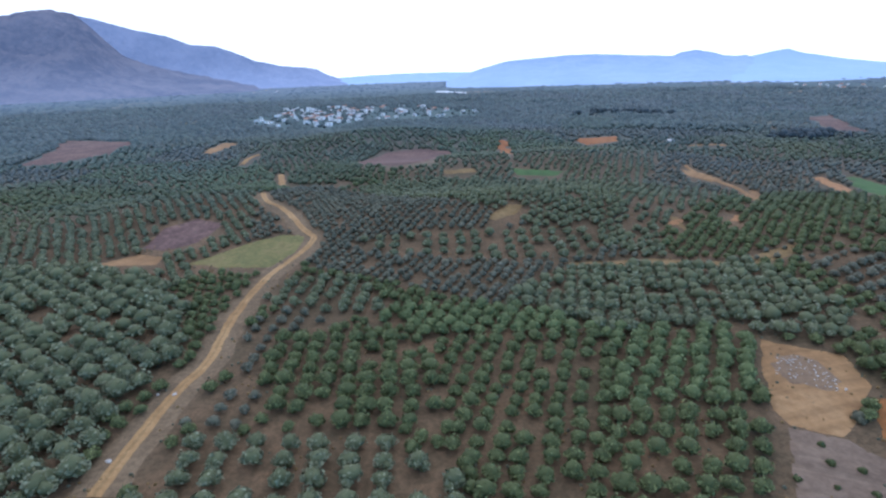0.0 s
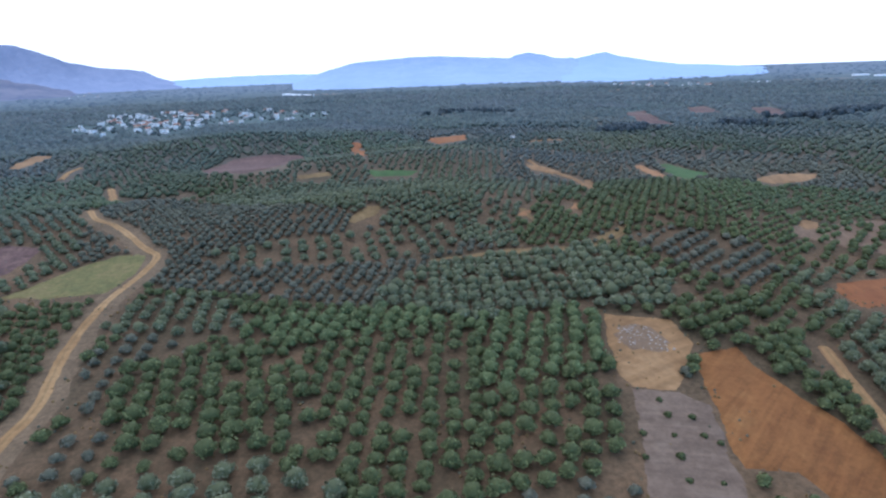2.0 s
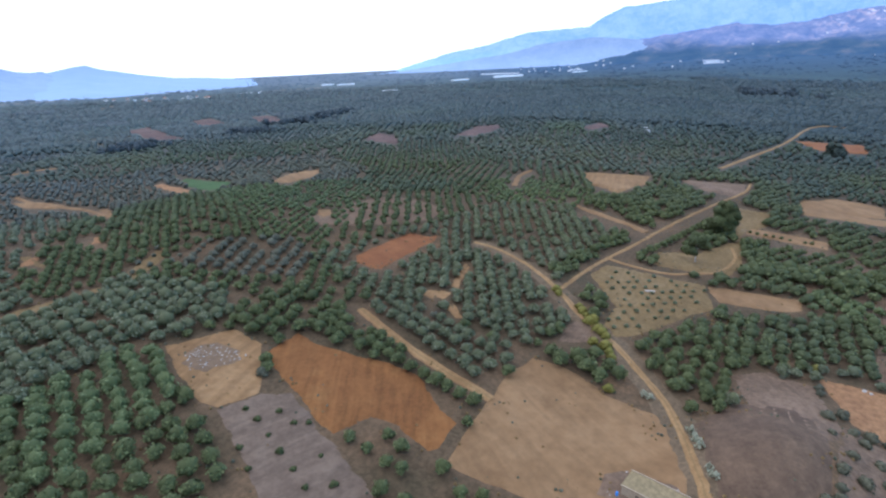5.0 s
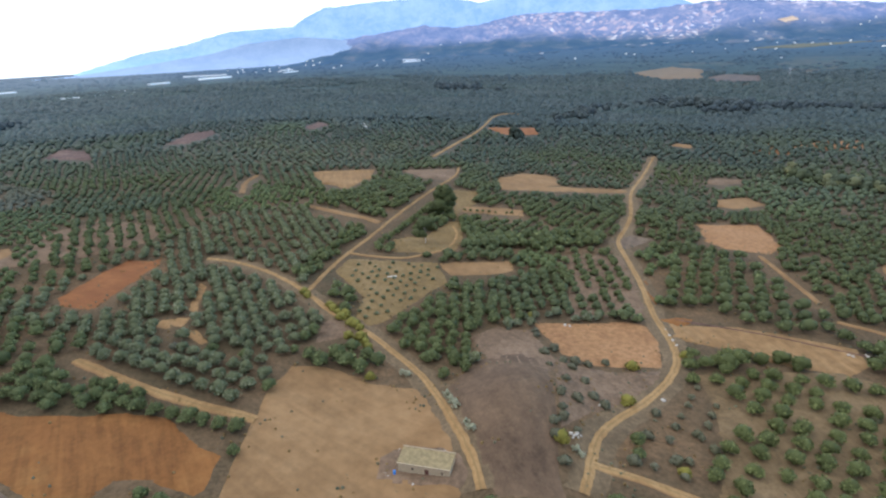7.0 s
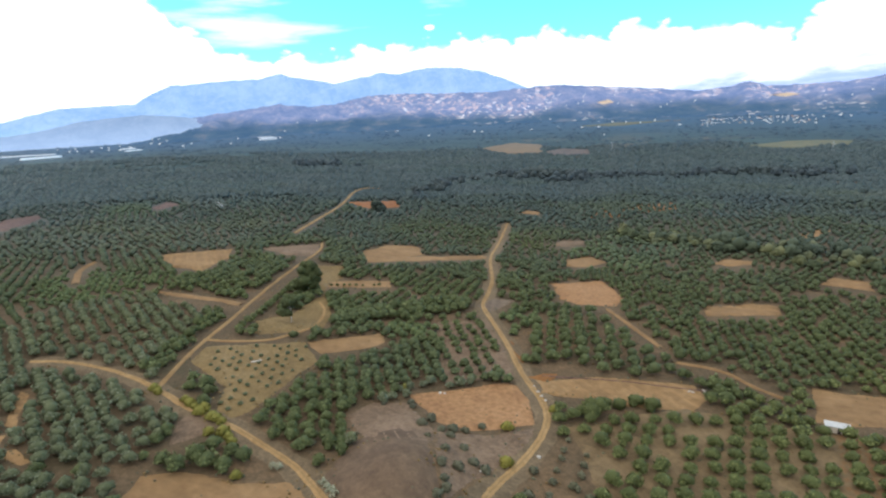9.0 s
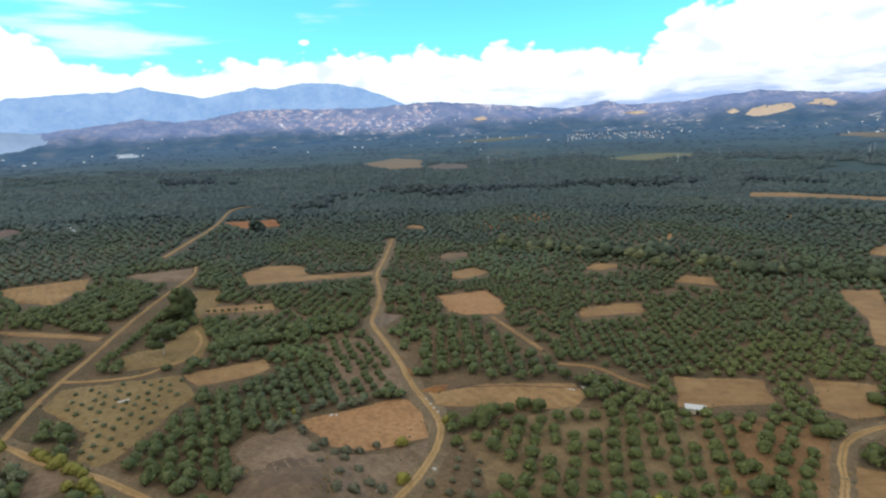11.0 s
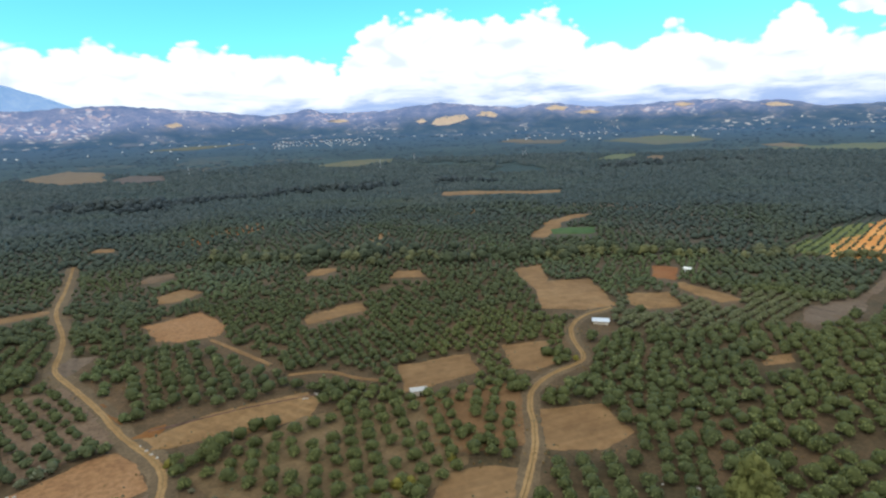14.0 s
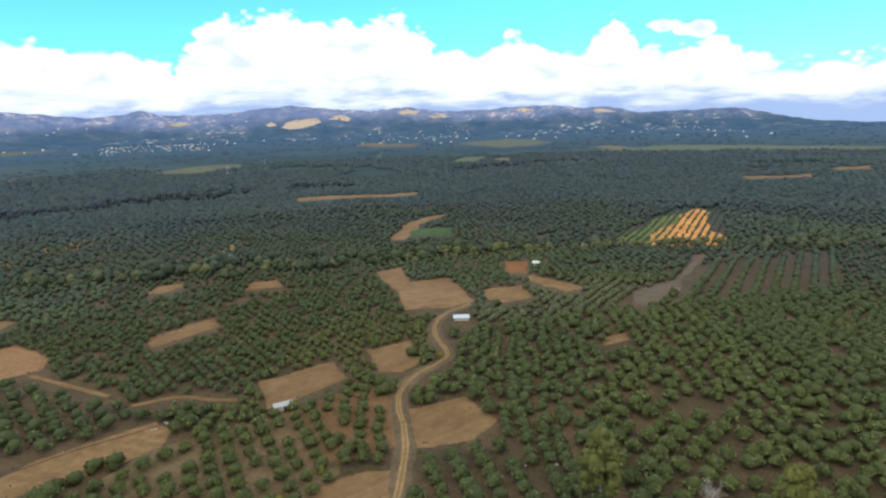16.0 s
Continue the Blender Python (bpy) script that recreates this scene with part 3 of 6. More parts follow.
field("tan_strip_4", "thin sandy strip between groves", STRAW, [(70.9, -350), (30.5, -325), (40.5, -312), (67.4, -333)])
field("tan_patch", "small patch of bare earth among trees", TAN, [(15.8, -238.5), (5.9, -247.5), (3.4, -238.5), (14, -230.3)])
field("grey_strip", "broad strip of grey-brown ploughed soil", GREY_SOIL, [(9.5, -296.5), (-1.1, -328), (-17.3, -357), (-27.1, -394), (-32.5, -430), (-43, -435), (-35.8, -397), (-25.5, -361), (-11.1, -310), (0.7, -290)])
# sun on this grove is painted as lighter soil
field("orange_grove_soil", "orange soil between grove rows, lightened as a sunlit patch", SUNLIT_ORANGE, [(-4.2, -447), (-5.8, -509), (-43.5, -646), (-58.3, -660), (-58.3, -515), (-56.6, -464)], clear=False)
field("tan_arc", "curved strip of bare earth", TAN, [(212.1, -439), (227.2, -503), (224.5, -565), (206.8, -588), (212.2, -534), (207.8, -487), (199.8, -442)])
field("green_field", "small bright green crop field", GREEN, [(212.5, -477), (177.4, -504), (166, -472), (198.1, -457)])
field("dry_river", "pale dry river bed", TAN, [(488, -697), (324, -770), (312, -746), (458, -661)])
field("green_grass_field", "sloping field of yellow-green grass", GRASS, [(-105.9, 217.4), (-87.7, 241.2), (-74.4, 249.1), (-61.6, 244.8), (-61.1, 230.6), (-68.9, 210.1), (-90.2, 212.5)])
field("tan_field_11", "bare tan field edge", TAN, [(-144.5, 216.1), (-131, 230.5), (-119.5, 226.8), (-118.3, 216.6)])
field("maroon_bank", "bare maroon earth bank", MAROON, [(-134.3, 237.2), (-133.8, 259.1), (-121.6, 269.7), (-106.3, 265.7), (-111.6, 243.4), (-122.7, 233.7)])
field("red_field_4", "far patch of red-brown soil", MAROON, [(-392, 519), (-426, 628), (-476, 726), (-368, 681), (-341, 568), (-366, 527)])
field("tan_field_12", "far patch of tan soil", TAN, [(-233.5, 556), (-244.3, 639), (-221.4, 619), (-221.8, 547)])
field("maroon_mound", "bare maroon mound", MAROON, [(-67.2, 446), (-50.2, 509), (-19.6, 518), (11.2, 499), (-7.5, 405), (-35.8, 397)])
field("red_field_5", "far patch of red soil", RED, [(48.3, 477), (62.7, 562), (67.3, 544), (54.3, 412)])
field("red_field_6", "far strip of red soil", RED, [(132.5, 553), (177.5, 564), (169, 528), (136.5, 515)])
field("yellow_field", "small patch of yellow stubble", GOLD, [(0.4, 373), (22.8, 377), (24.8, 368), (4, 366)])
field("green_field_2", "green crop field", GREEN, [(46.6, 377), (84.4, 373), (76.1, 361), (52.3, 362)])
field("tan_field_13", "bare pale tan field", TAN, [(259.6, 262.4), (287.8, 272.3), (309, 266.9), (297, 254.3), (253.9, 245)])
field("red_field_7", "field of red ploughed soil", RED, [(167.3, 128.4), (189.1, 127.7), (212.8, 117.1), (205.2, 114.5), (178, 117.3), (165.6, 118.6)])
field("green_field_3", "green crop field", GREEN, [(259.1, 355), (247.2, 283.6), (219.4, 270.8), (233.8, 310)])
field("golden_belt", "belt of golden dry grass along a hollow", GOLD, [(48.7, 204.1), (82.6, 205.6), (109.2, 196.8), (137.5, 208.4), (134.4, 198.5), (106.9, 188.5), (78.4, 196.3), (49.9, 195)], clear=False)
field("tan_field_14", "bare tan field", TAN, [(382, -35.9), (401, -56.4), (397, -80.5), (369, -75.9), (363, -52.4), (363, -36.2)])
for k, spot in enumerate(([(166, 86.9), (189.1, 92.2), (186.4, 88.5), (163.6, 82.8)], [(154.4, 88.6), (160.9, 87.8), (160.9, 83.3), (153.6, 83.2)], [(150.4, 81.8), (153, 78.6), (144.6, 71), (142.9, 73.2)], [(154.3, 92.6), (162.6, 90.3), (157.4, 85.3), (151.7, 87.8)],
                          [(218.7, -81.3), (196.1, -78.2), (177.1, -73.8), (180.5, -71.7), (203.1, -76)], [(170.7, -70.8), (173.3, -77.9), (171.3, -83), (165, -76.3)], [(12.3, -242.6), (5.4, -248), (4.6, -241), (9.6, -236.8)])):
    field("orange_patch_%d" % (k + 1), "patch of bare orange earth", ORANGE if k in (4, 5) else STRAW, spot, 0.16)
road("lane_1", "bare sandy lane between grove rows", [(232.2, -139.3), (203.6, -136), (182, -133.7)], 2.6, TAN)
road("lane_2", "bare sandy lane between grove rows", [(168, -130.5), (158, -143.3), (143.7, -144.1), (135, -148.5)], 2.2, TAN)
road("lane_3", "bare sandy lane between grove rows", [(289.9, 67.4), (284.5, 54.4), (275.1, 38.7)], 4.0, TAN)
field("sunlit_green_field", "yellow-green crop field, lightened as a sunlit patch", SUNLIT_GREEN, [(20.7, -493), (-9.8, -583), (-40.7, -631), (-29.1, -552), (-17.3, -472), (12.6, -461)], clear=False)
# bands of sun on the far plain, drawn as lighter green fields
field("sunlit_green_field_2", "green strip across the far plain, lightened as if sunlit", SUNLIT_GREEN, [(160.4, -1811), (-92.7, -2029), (-579, -1766), (-543, -1655), (-225.2, -1745), (41.9, -1745)])
field("sunlit_green_field_3", "green strip across the far plain, lightened as if sunlit", GRASS, [(783, -2269), (644, -2716), (365, -2338), (476, -2004)])
field("tan_field_16", "far tan field", TAN, [(-141.7, -1011), (-252.5, -1050), (-244, -1013), (-144.9, -976)])
field("tan_field_17", "far tan field", TAN, [(-303, -1158), (-386, -1227), (-358, -1146), (-304, -1129)])
field("tan_field_18", "far pale field", TAN, [(1674, -546), (1820, -717), (1634, -740), (1384, -625), (1419, -541)])
field("red_field_8", "far strip of reddish soil", MAROON, [(1411, -646), (1337, -739), (1221, -667), (1295, -617)])
field("red_field_9", "far red soil between grove rows", RED, [(494, -274.1), (531, -343), (508, -385), (476, -357), (484, -312), (478, -271.6)], clear=False)
field("red_field_10", "far red soil between grove rows", MAROON, [(500, 250.8), (573, 262.2), (592, 239.8), (554, 227.8), (504, 231.2)])
field("tan_field_19", "far reddish soil", MAROON, [(451, 694), (489, 708), (429, 584), (417, 539), (392, 563)])
field("tan_field_20", "far reddish soil", MAROON, [(446, 325), (498, 340), (488, 313), (429, 272.5), (436, 292)])
field("tan_field_21", "far reddish soil", MAROON, [(628, 664), (652, 642), (587, 557), (559, 572)])
field("tan_field_22", "far reddish soil", MAROON, [(555, 700), (604, 722), (554, 630), (515, 629)])
field("tan_field_23", "far reddish soil", MAROON, [(596, 148.6), (651, 143.2), (621, 124.6), (584, 133.9)])
field("tan_field_24", "small bare slope of pale earth", TAN, [(161, 286.2), (175.5, 310), (179.7, 309), (165.6, 279.5)])
field("tan_field_25", "small bare slope of pale earth", TAN, [(163.9, 375), (173.1, 366), (175.6, 340), (167.8, 338), (161.4, 356)])
field("orange_slope", "orange earth showing between trees", GOLD, [(20.6, 251.9), (32.8, 264.9), (41, 264.2), (34.1, 253.7), (24.3, 248.8)])
field("orange_slope_2", "orange earth showing between trees", GOLD, [(104.9, 250.6), (109.3, 248.4), (107.2, 225.2), (105.4, 238.7)])
field("tan_field_26", "small bare patch by the road fork", GREY_SOIL, [(251, -76.7), (264, -92.3), (255.9, -100), (237.3, -77.5)])
field("tan_field_27", "bare mauve slope beside the groves", MAUVE, [(156, -5.2), (162.8, -14.8), (161.7, -25.9), (139.9, -30.3), (123.6, -23.6), (133.6, -11.5)])
# the far green patches stand for sunlit strips of the plain
for k, (mat, spot) in enumerate((
        (PALE_ORANGE, [(101.3, 241.4), (107.2, 247.4), (111.4, 245.1), (106.4, 238.8)]), (PALE_ORANGE, [(129.2, 241.4), (135.9, 249.1), (138.1, 245.9), (132.9, 238.8)]), (TAN, [(133.8, 203.1), (139.6, 211.2), (141.5, 210), (135.9, 201.8)]),
        (TAN, [(197.6, 175.1), (211.5, 184.7), (218.7, 182.4), (206.9, 171.6)]), (PALE_ORANGE, [(502, -277.1), (529, -310), (534, -350), (514, -393), (485, -367), (497, -325), (480, -274.8)]), (TAN, [(297.5, -306), (321, -350), (337, -386), (323, -376), (296, -325), (285.7, -301)]),
        (TAN, [(228.7, -264.7), (234.3, -278.6), (216.2, -285.5), (207.5, -274.9)]), (TAN, [(288.3, -245.2), (293.7, -258.6), (280.9, -270.4), (274.3, -264.3), (278.7, -249.5)]), (MAUVE, [(378, -177.8), (391, -193.6), (385, -210.4), (374, -204.3), (371, -186.4)]),
        (TAN, [(529, -212.3), (538, -225.5), (528, -235.3), (513, -227.1)]), (STRAW, [(217.2, -199.6), (219, -209.7), (210.5, -219.3), (204.6, -214.6), (205, -203.8)]), (TAN, [(338, -470), (356, -540), (351, -585), (339, -571), (329, -505)]),
        (MAUVE, [(1092, -2105), (1095, -2347), (963, -2347), (883, -2105)]), (STRAW, [(184.4, -1989), (129.4, -2068), (60.7, -1931), (99.6, -1842)]), (SUNLIT_GREEN, [(658, -2307), (627, -2617), (463, -2578), (457, -2269)]),
        (SUNLIT_GREEN, [(494, -1402), (505, -1577), (442, -1585), (421, -1407)]), (TAN, [(400, -1468), (391, -1549), (357, -1532), (343, -1437)]), (GRASS, [(2463, -1313), (2566, -1548), (2456, -1750), (2421, -1738), (2312, -1416)]),
        (GRASS, [(2537, -1602), (2485, -1697), (2396, -1857), (2413, -1828), (2487, -1695)]), (STRAW, [(2457, -1749), (2437, -1784), (2415, -1824), (2399, -1784)]), (MAROON, [(1416, -647), (1463, -717), (1381, -760), (1307, -710), (1344, -645)]),
        (GRASS, [(1183, -1074), (1225, -1255), (1110, -1346), (1047, -1251), (1069, -1114)]), (STRAW, [(1221, -2198), (1253, -2379), (1147, -2388), (1047, -2182)]))):
    field("earth_patch_%d" % (k + 1), "small bare or grassy patch between groves", mat, spot, 0.16, k not in (4, 5, 11))
field("tan_field_28", "small bare patch beside the track", MAUVE, [(159, 42), (166, 38.3), (156.5, 30.3), (151.6, 31.3), (146.1, 41.2)])
field("hut_yard", "dark worn ground round the stone hut", MAUVE, [(98.3, 17.9), (102.2, 13.3), (102.5, 7.6), (97.7, -1), (92, -3.3), (88.3, -1.1), (90.9, 17.7)], 0.6)
field("golden_clearing", "dry golden clearing round the eucalyptus trees", GOLD, [(230.5, 25), (248.6, 23.7), (253.1, 11.6), (281.4, -3.7), (342.5, -4.5), (343.3, -20), (318.7, -14.8), (290.5, -6.8), (249.2, -7.4), (233.8, -3.1), (228.4, 7.7)])
field("young_strip", "pale strip of soil with a row of young trees", TAN, [(309.3, -9.3), (304.2, -43.4), (289.9, -41.8), (295.8, -8.6)])
field("brown_band", "band of brown scrubby soil between groves", MAUVE, [(281.1, -25), (270.3, -71.4), (257.5, -69.4), (257.8, -22.4)], clear=False)
field("orchard_soil", "pale dry soil between orchard columns", MAUVE, [(233.1, -53.6), (233.1, -78.7), (172.7, -68.8), (171.5, -40.3)], clear=False)
field("orchard_soil_2", "bare tan soil between orchard columns", ORCHARD, [(136.4, -69.8), (137.6, -110.7), (114.9, -141.4), (104.7, -153.6), (76.6, -118.8), (85.1, -50.5), (107.9, -62.7)], clear=False)
field("orchard_soil_3", "orange soil between orchard columns", ORCHARD_RED, [(115.3, -142.6), (105.4, -161.5), (89.1, -175), (68.2, -137.7), (79.8, -122.6), (90.5, -118)], clear=False)
field("red_rows", "bare reddish soil showing between young rows", RED, [(493.3, -270.9), (527.4, -332.6), (521.2, -388.9), (492.7, -369.1), (469.5, -296), (468.1, -260.1)], clear=False)
field("brown_slope", "bare brown slope with thin trees", MAUVE, [(197.3, 181), (216.2, 175.4), (234.7, 182.1), (266.7, 173.6), (251, 132.2), (229.2, 130.4), (204.3, 153.1), (192.6, 170.3)], clear=False)
field("orange_scar", "small orange scar of bare earth", PALE_ORANGE, [(228.6, 337.7), (212.7, 284.4), (222.6, 291.9), (237.7, 338.6)])
road("path_6", "pale track winding over a far slope", [(213.3, 477.5), (230.4, 480.2), (242.7, 472.2)], 4.0, TAN)
road("path_7", "pale track winding over a far slope", [(171.7, 385.6), (168.6, 361.6), (171.5, 338.4), (174.5, 316.5), (164.1, 284.4)], 3.5, TAN)
road("path_8", "pale track between far groves", [(321, 120.8), (354.5, 130.2), (371.9, 127.3)], 3.5, TAN)
road("lane_4", "bare sandy lane beside a grove", [(293.5, 74.5), (285.6, 60.4), (277.7, 41.9), (271.5, 34.2)], 4.5, TAN)


# ---------------------------------------------------------------- olive trees
def ico(sub):
    bm = bmesh.new()
    bmesh.ops.create_icosphere(bm, subdivisions=sub, radius=1.0)
    v = np.array([p.co[:] for p in bm.verts])
    f = np.array([[q.index for q in t.verts] for t in bm.faces])
    bm.free()
    return v, f


def lump(v, seed, amount, size=1.6):
    out = np.empty_like(v)
    for i, p in enumerate(v):
        k = 1 + amount * noise.noise((p[0] * size + seed * 7.1, p[1] * size, p[2] * size))
        out[i] = p * k
    return out


def crown_template(lobes, seed, amount, leaves, leaf, fine=1):
    """A crown of unit radius: several lumpy lobes, flattened below, with leaf clumps round them."""
    rng = np.random.default_rng(seed)
    ball, f = ico(fine)
    verts, faces = [], []
    middles = []
    for k in range(lobes):
        a = k * 2.4 + rng.uniform(-0.4, 0.4)
        out = 0.0 if k == 0 else rng.uniform(0.36, 0.5)
        c = np.array([out * math.cos(a), out * math.sin(a), rng.uniform(0.08, 0.2) if k == 0 else rng.uniform(-0.2, 0.12)])
        r = rng.uniform(0.66, 0.76) if k == 0 else rng.uniform(0.44, 0.56)
        middles.append((c, r))
        v = lump(ball, seed + 0.37 * k, amount) * r + c
        v[:, 2] = np.maximum(v[:, 2], -0.62 + 0.1 * rng.random())
        base = len(verts)
        verts += v.tolist()
        faces += [tuple(int(q) + base for q in t) for t in f]
    for _ in range(leaves):
        c, r = middles[rng.integers(len(middles))]
        d = rng.normal(size=3)
        d /= np.linalg.norm(d)
        d[2] = abs(d[2]) - 0.3 * rng.random()
        p = c + d * r * rng.uniform(0.9, 1.22)
        n = d + rng.normal(size=3) * 0.6
        n /= np.linalg.norm(n)
        a = np.cross(n, rng.normal(size=3))
        a /= np.linalg.norm(a)
        q = np.cross(n, a)
        s = leaf * rng.uniform(0.6, 1.3)
        base = len(verts)
        verts += [(p + s * a * 1.3).tolist(), (p + s * q * 0.7 + n * s * 0.3).tolist(), (p - s * a * 1.3).tolist(), (p - s * q * 0.7).tolist()]
        faces += [(base, base + 1, base + 2, base + 3)]
    return np.array(verts), faces


def scatter_mesh(name, templates, places, mat, trunk=False):
    """Many small crowns in one mesh. places: x, y, radius, turn."""
    rng = np.random.default_rng(5)
    allv, loops, starts, base, at = [], [], [], 0, 0
    pick = rng.integers(0, len(templates), len(places))
    for k, (tv, tf) in enumerate(templates):
        sel = places[pick == k]
        if not len(sel):
            continue
        c, s = np.cos(sel[:, 3])[:, None], np.sin(sel[:, 3])[:, None]
        r = sel[:, 2][:, None]
        sq = rng.uniform(0.85, 1.15, (len(sel), 1))
        x = (tv[:, 0] * c - tv[:, 1] * s) * r + sel[:, 0][:, None]
        y = (tv[:, 0] * s + tv[:, 1] * c) * r + sel[:, 1][:, None]
        z = tv[:, 2] * r * sq + (land_z(sel[:, 0], sel[:, 1]) + sel[:, 2] * 0.85)[:, None]
        allv.append(np.stack([x, y, z], -1).reshape(-1, 3))
        sizes = np.array([len(t) for t in tf])
        flat = np.concatenate([np.array(t) for t in tf])
        loops.append((flat[None] + (base + np.arange(len(sel)) * len(tv))[:, None]).ravel())
        starts.append(np.tile(sizes, len(sel)))
        base += len(sel) * len(tv)
    v, lp, sz = np.concatenate(allv), np.concatenate(loops), np.concatenate(starts)
    me = bpy.data.meshes.new(name)
    me.vertices.add(len(v))
    me.vertices.foreach_set("co", v.ravel())
    me.loops.add(len(lp))
    me.loops.foreach_set("vertex_index", lp.astype(np.int32))
    me.polygons.add(len(sz))
    me.polygons.foreach_set("loop_start", np.r_[0, np.cumsum(sz)[:-1]].astype(np.int32))
    me.polygons.foreach_set("use_smooth", np.ones(len(sz), bool))
    me.update(calc_edges=True)
    for m in mat if isinstance(mat, tuple) else (mat,):
        me.materials.append(m)
    if isinstance(mat, tuple):
        me.polygons.foreach_set("material_index", (sz == 4).astype(np.int32))
    return new(name, me)


PLANTED = []  # groves with rows of their own


def grove(outline, tree, u, v, radius, tone=0, skip=0.04, over=False, loose=0.32):
    """A planted grove: one of its trees, the steps to its neighbours along and across the rows, and the crowns' radius."""
    PLANTED.append((np.array(outline, float), np.array(tree), np.array(u), np.array(v), radius, tone, skip, over, loose))


def lattice(ring, tree, u, v, rng, jitter):
    """Tree places on a skewed lattice, over the box round an outline."""
    low, high = ring.min(0), ring.max(0)
    back = np.linalg.inv(np.stack([u, v], 1))
    ends = np.array([(x, y) for x in (low[0], high[0]) for y in (low[1], high[1])]) - tree
    k = ends @ back.T
    i, j = np.meshgrid(np.arange(math.floor(k[:, 0].min()), k[:, 0].max() + 1), np.arange(math.floor(k[:, 1].min()), k[:, 1].max() + 1))
    p = tree + i.reshape(-1, 1) * u + j.reshape(-1, 1) * v
    return p + rng.normal(0, jitter, p.shape)


def rows_in(low, high, turn, along, across, rng, jitter=0.5):
    c, s = math.cos(turn), math.sin(turn)
    ring = np.array([low, high])
    return lattice(ring, ring.mean(0), along * np.array([c, s]), across * np.array([-s, c]), rng, jitter)


def in_view(p):
    a = np.degrees(np.arctan2(p[:, 0], p[:, 1]))
    return ((a > -46) | (a < -156)) & (np.hypot(*p.T) > 70)


grove([(111.3, 110.8), (113.8, 91.1), (107.8, 66.3), (101.1, 51.8), (109.3, 48.6), (116.1, 64.9), (121.4, 89.6), (122.3, 104.8)], (113.4, 79.2), (-1.08, -4.16), (4.37, -1.14), 1.95, 1, 0.03, True)
grove([(233.1, -53.6), (233.1, -78.7), (172.7, -68.8), (171.5, -40.3)], (197.4, -58.4), (-6.12, 0.50), (-0.13, -5.12), 1.6, 1, 0.05)
grove([(231, 42.8), (342, 5.6), (316.3, 3.6), (232.4, 23.5)], (275.5, 24.2), (5.34, -1.77), (-4.90, -4.60), 1.9, 1, 0.03)
grove([(307, -9.8), (301.8, -42.4), (291.1, -41.4), (296.9, -9.3)], (296.8, -23.3), (-0.48, -3.27), (-9.20, 0.30), 0.8, 1, 0.1, True)
grove([(116, -50.3), (128.3, -63.4), (128.2, -73.3), (111.3, -64.6), (95.7, -53.3), (86.1, -47.3), (86.7, -36.8), (94.9, -36.8)], (95.4, -64.2), (4.39, -3.21), (3.61, 4.94), 0.9, 3, 0.3)
grove([(131, 106.9), (128.9, 100.4), (124.5, 90.2), (120.4, 79.2), (116.6, 66.3), (114.2, 58), (108.7, 48.3), (106.5, 47.6), (100.3, 52.5), (104.8, 60.4), (109.9, 71.8), (111.3, 80.7), (110.4, 89.4), (110.2, 93.8)], (118.4, 86.8), (-1.6, -4.78), (5.42, -1.82), 2.15, 1, 0.03, True)
grove([(116.8, 113.8), (130, 100.8), (116.1, 77.2), (109.8, 59.8), (106.9, 47.5), (104, 48), (100.1, 51), (106.4, 63), (111.3, 75.5), (109.2, 89)], (120.3, 93), (-1.62, -4.16), (4.56, -1.78), 1.98, 1, 0.03, True)
# tones: 0 silver green, 1 dark green, 2 fresh green, 3 thin and greyish
grove([(-254.7, 231.3), (-174.9, 207.2), (-148.4, 211.1), (-106, 197.5), (-87.5, 174), (-74.4, 144.9), (-75.5, 125.2), (-81, 114.1), (-76.9, 104.3), (-76.6, 89.9), (-76.3, 81.1), (-110.3, 83)], (-91.6, 121.3), (5.6, -4.27), (-1.77, 8.73), 2.85, 0, 0.04)
grove([(-62.2, 82.7), (-59.3, 107.1), (-47.6, 106.3), (-30.1, 107.1), (-18.4, 105.8), (0.2, 94.6), (5.9, 80.1)], (-41.2, 96.5), (0.4, -5.4), (6.9, -0.3), 2.15, 0, 0.04)
grove([(-52.1, 149.5), (-32.7, 154.1), (-15.1, 149.6), (-4.8, 133.5), (0.6, 107.2), (-19.7, 105.9), (-32.8, 107.8), (-45.4, 115.9)], (-20, 120), (0.3, -5.6), (5.3, -0.1), 2.2, 1, 0.04)
grove([(-64.5, 151.5), (-54.8, 173.1), (-30.8, 165.4), (-32.4, 152.3), (-51.6, 147.8), (-45.7, 117.1), (-46.8, 107.6), (-61.5, 109.2), (-57.5, 127.1)], (-42.6, 91.2), (0.23, 5.82), (-6.32, 0.25), 1.46, 3, 0.15)
grove([(-5, 148.8), (43.9, 143.8), (43.7, 132), (30.1, 85.7), (25.2, 79.5), (5.9, 80.1), (0.6, 107.2), (-7.9, 133.7)], (5.3, 115.4), (-1.6, -4.8), (5.3, -0.1), 1.85, 1, 0.04)
grove([(48.8, 146.6), (88.9, 144.4), (74, 114.3), (38.2, 109)], (62.7, 122.3), (-2.3, -4.3), (5.77, -0.57), 2.1, 2, 0.02)
grove([(38.1, 113.2), (74, 114.3), (62.9, 84.1), (59.9, 78.1), (25.2, 79.5)], (44, 107.5), (-2.75, -5.1), (5.2, -0.25), 2.1, 1, 0.04)
grove([(-27.1, 165.1), (17.2, 168.7), (48.8, 146.6), (40.7, 132.3), (17.8, 142.8), (-5, 148.1)], (10, 150), (-2.3, -4.6), (5.5, -0.3), 2.25, 2, 0.04)
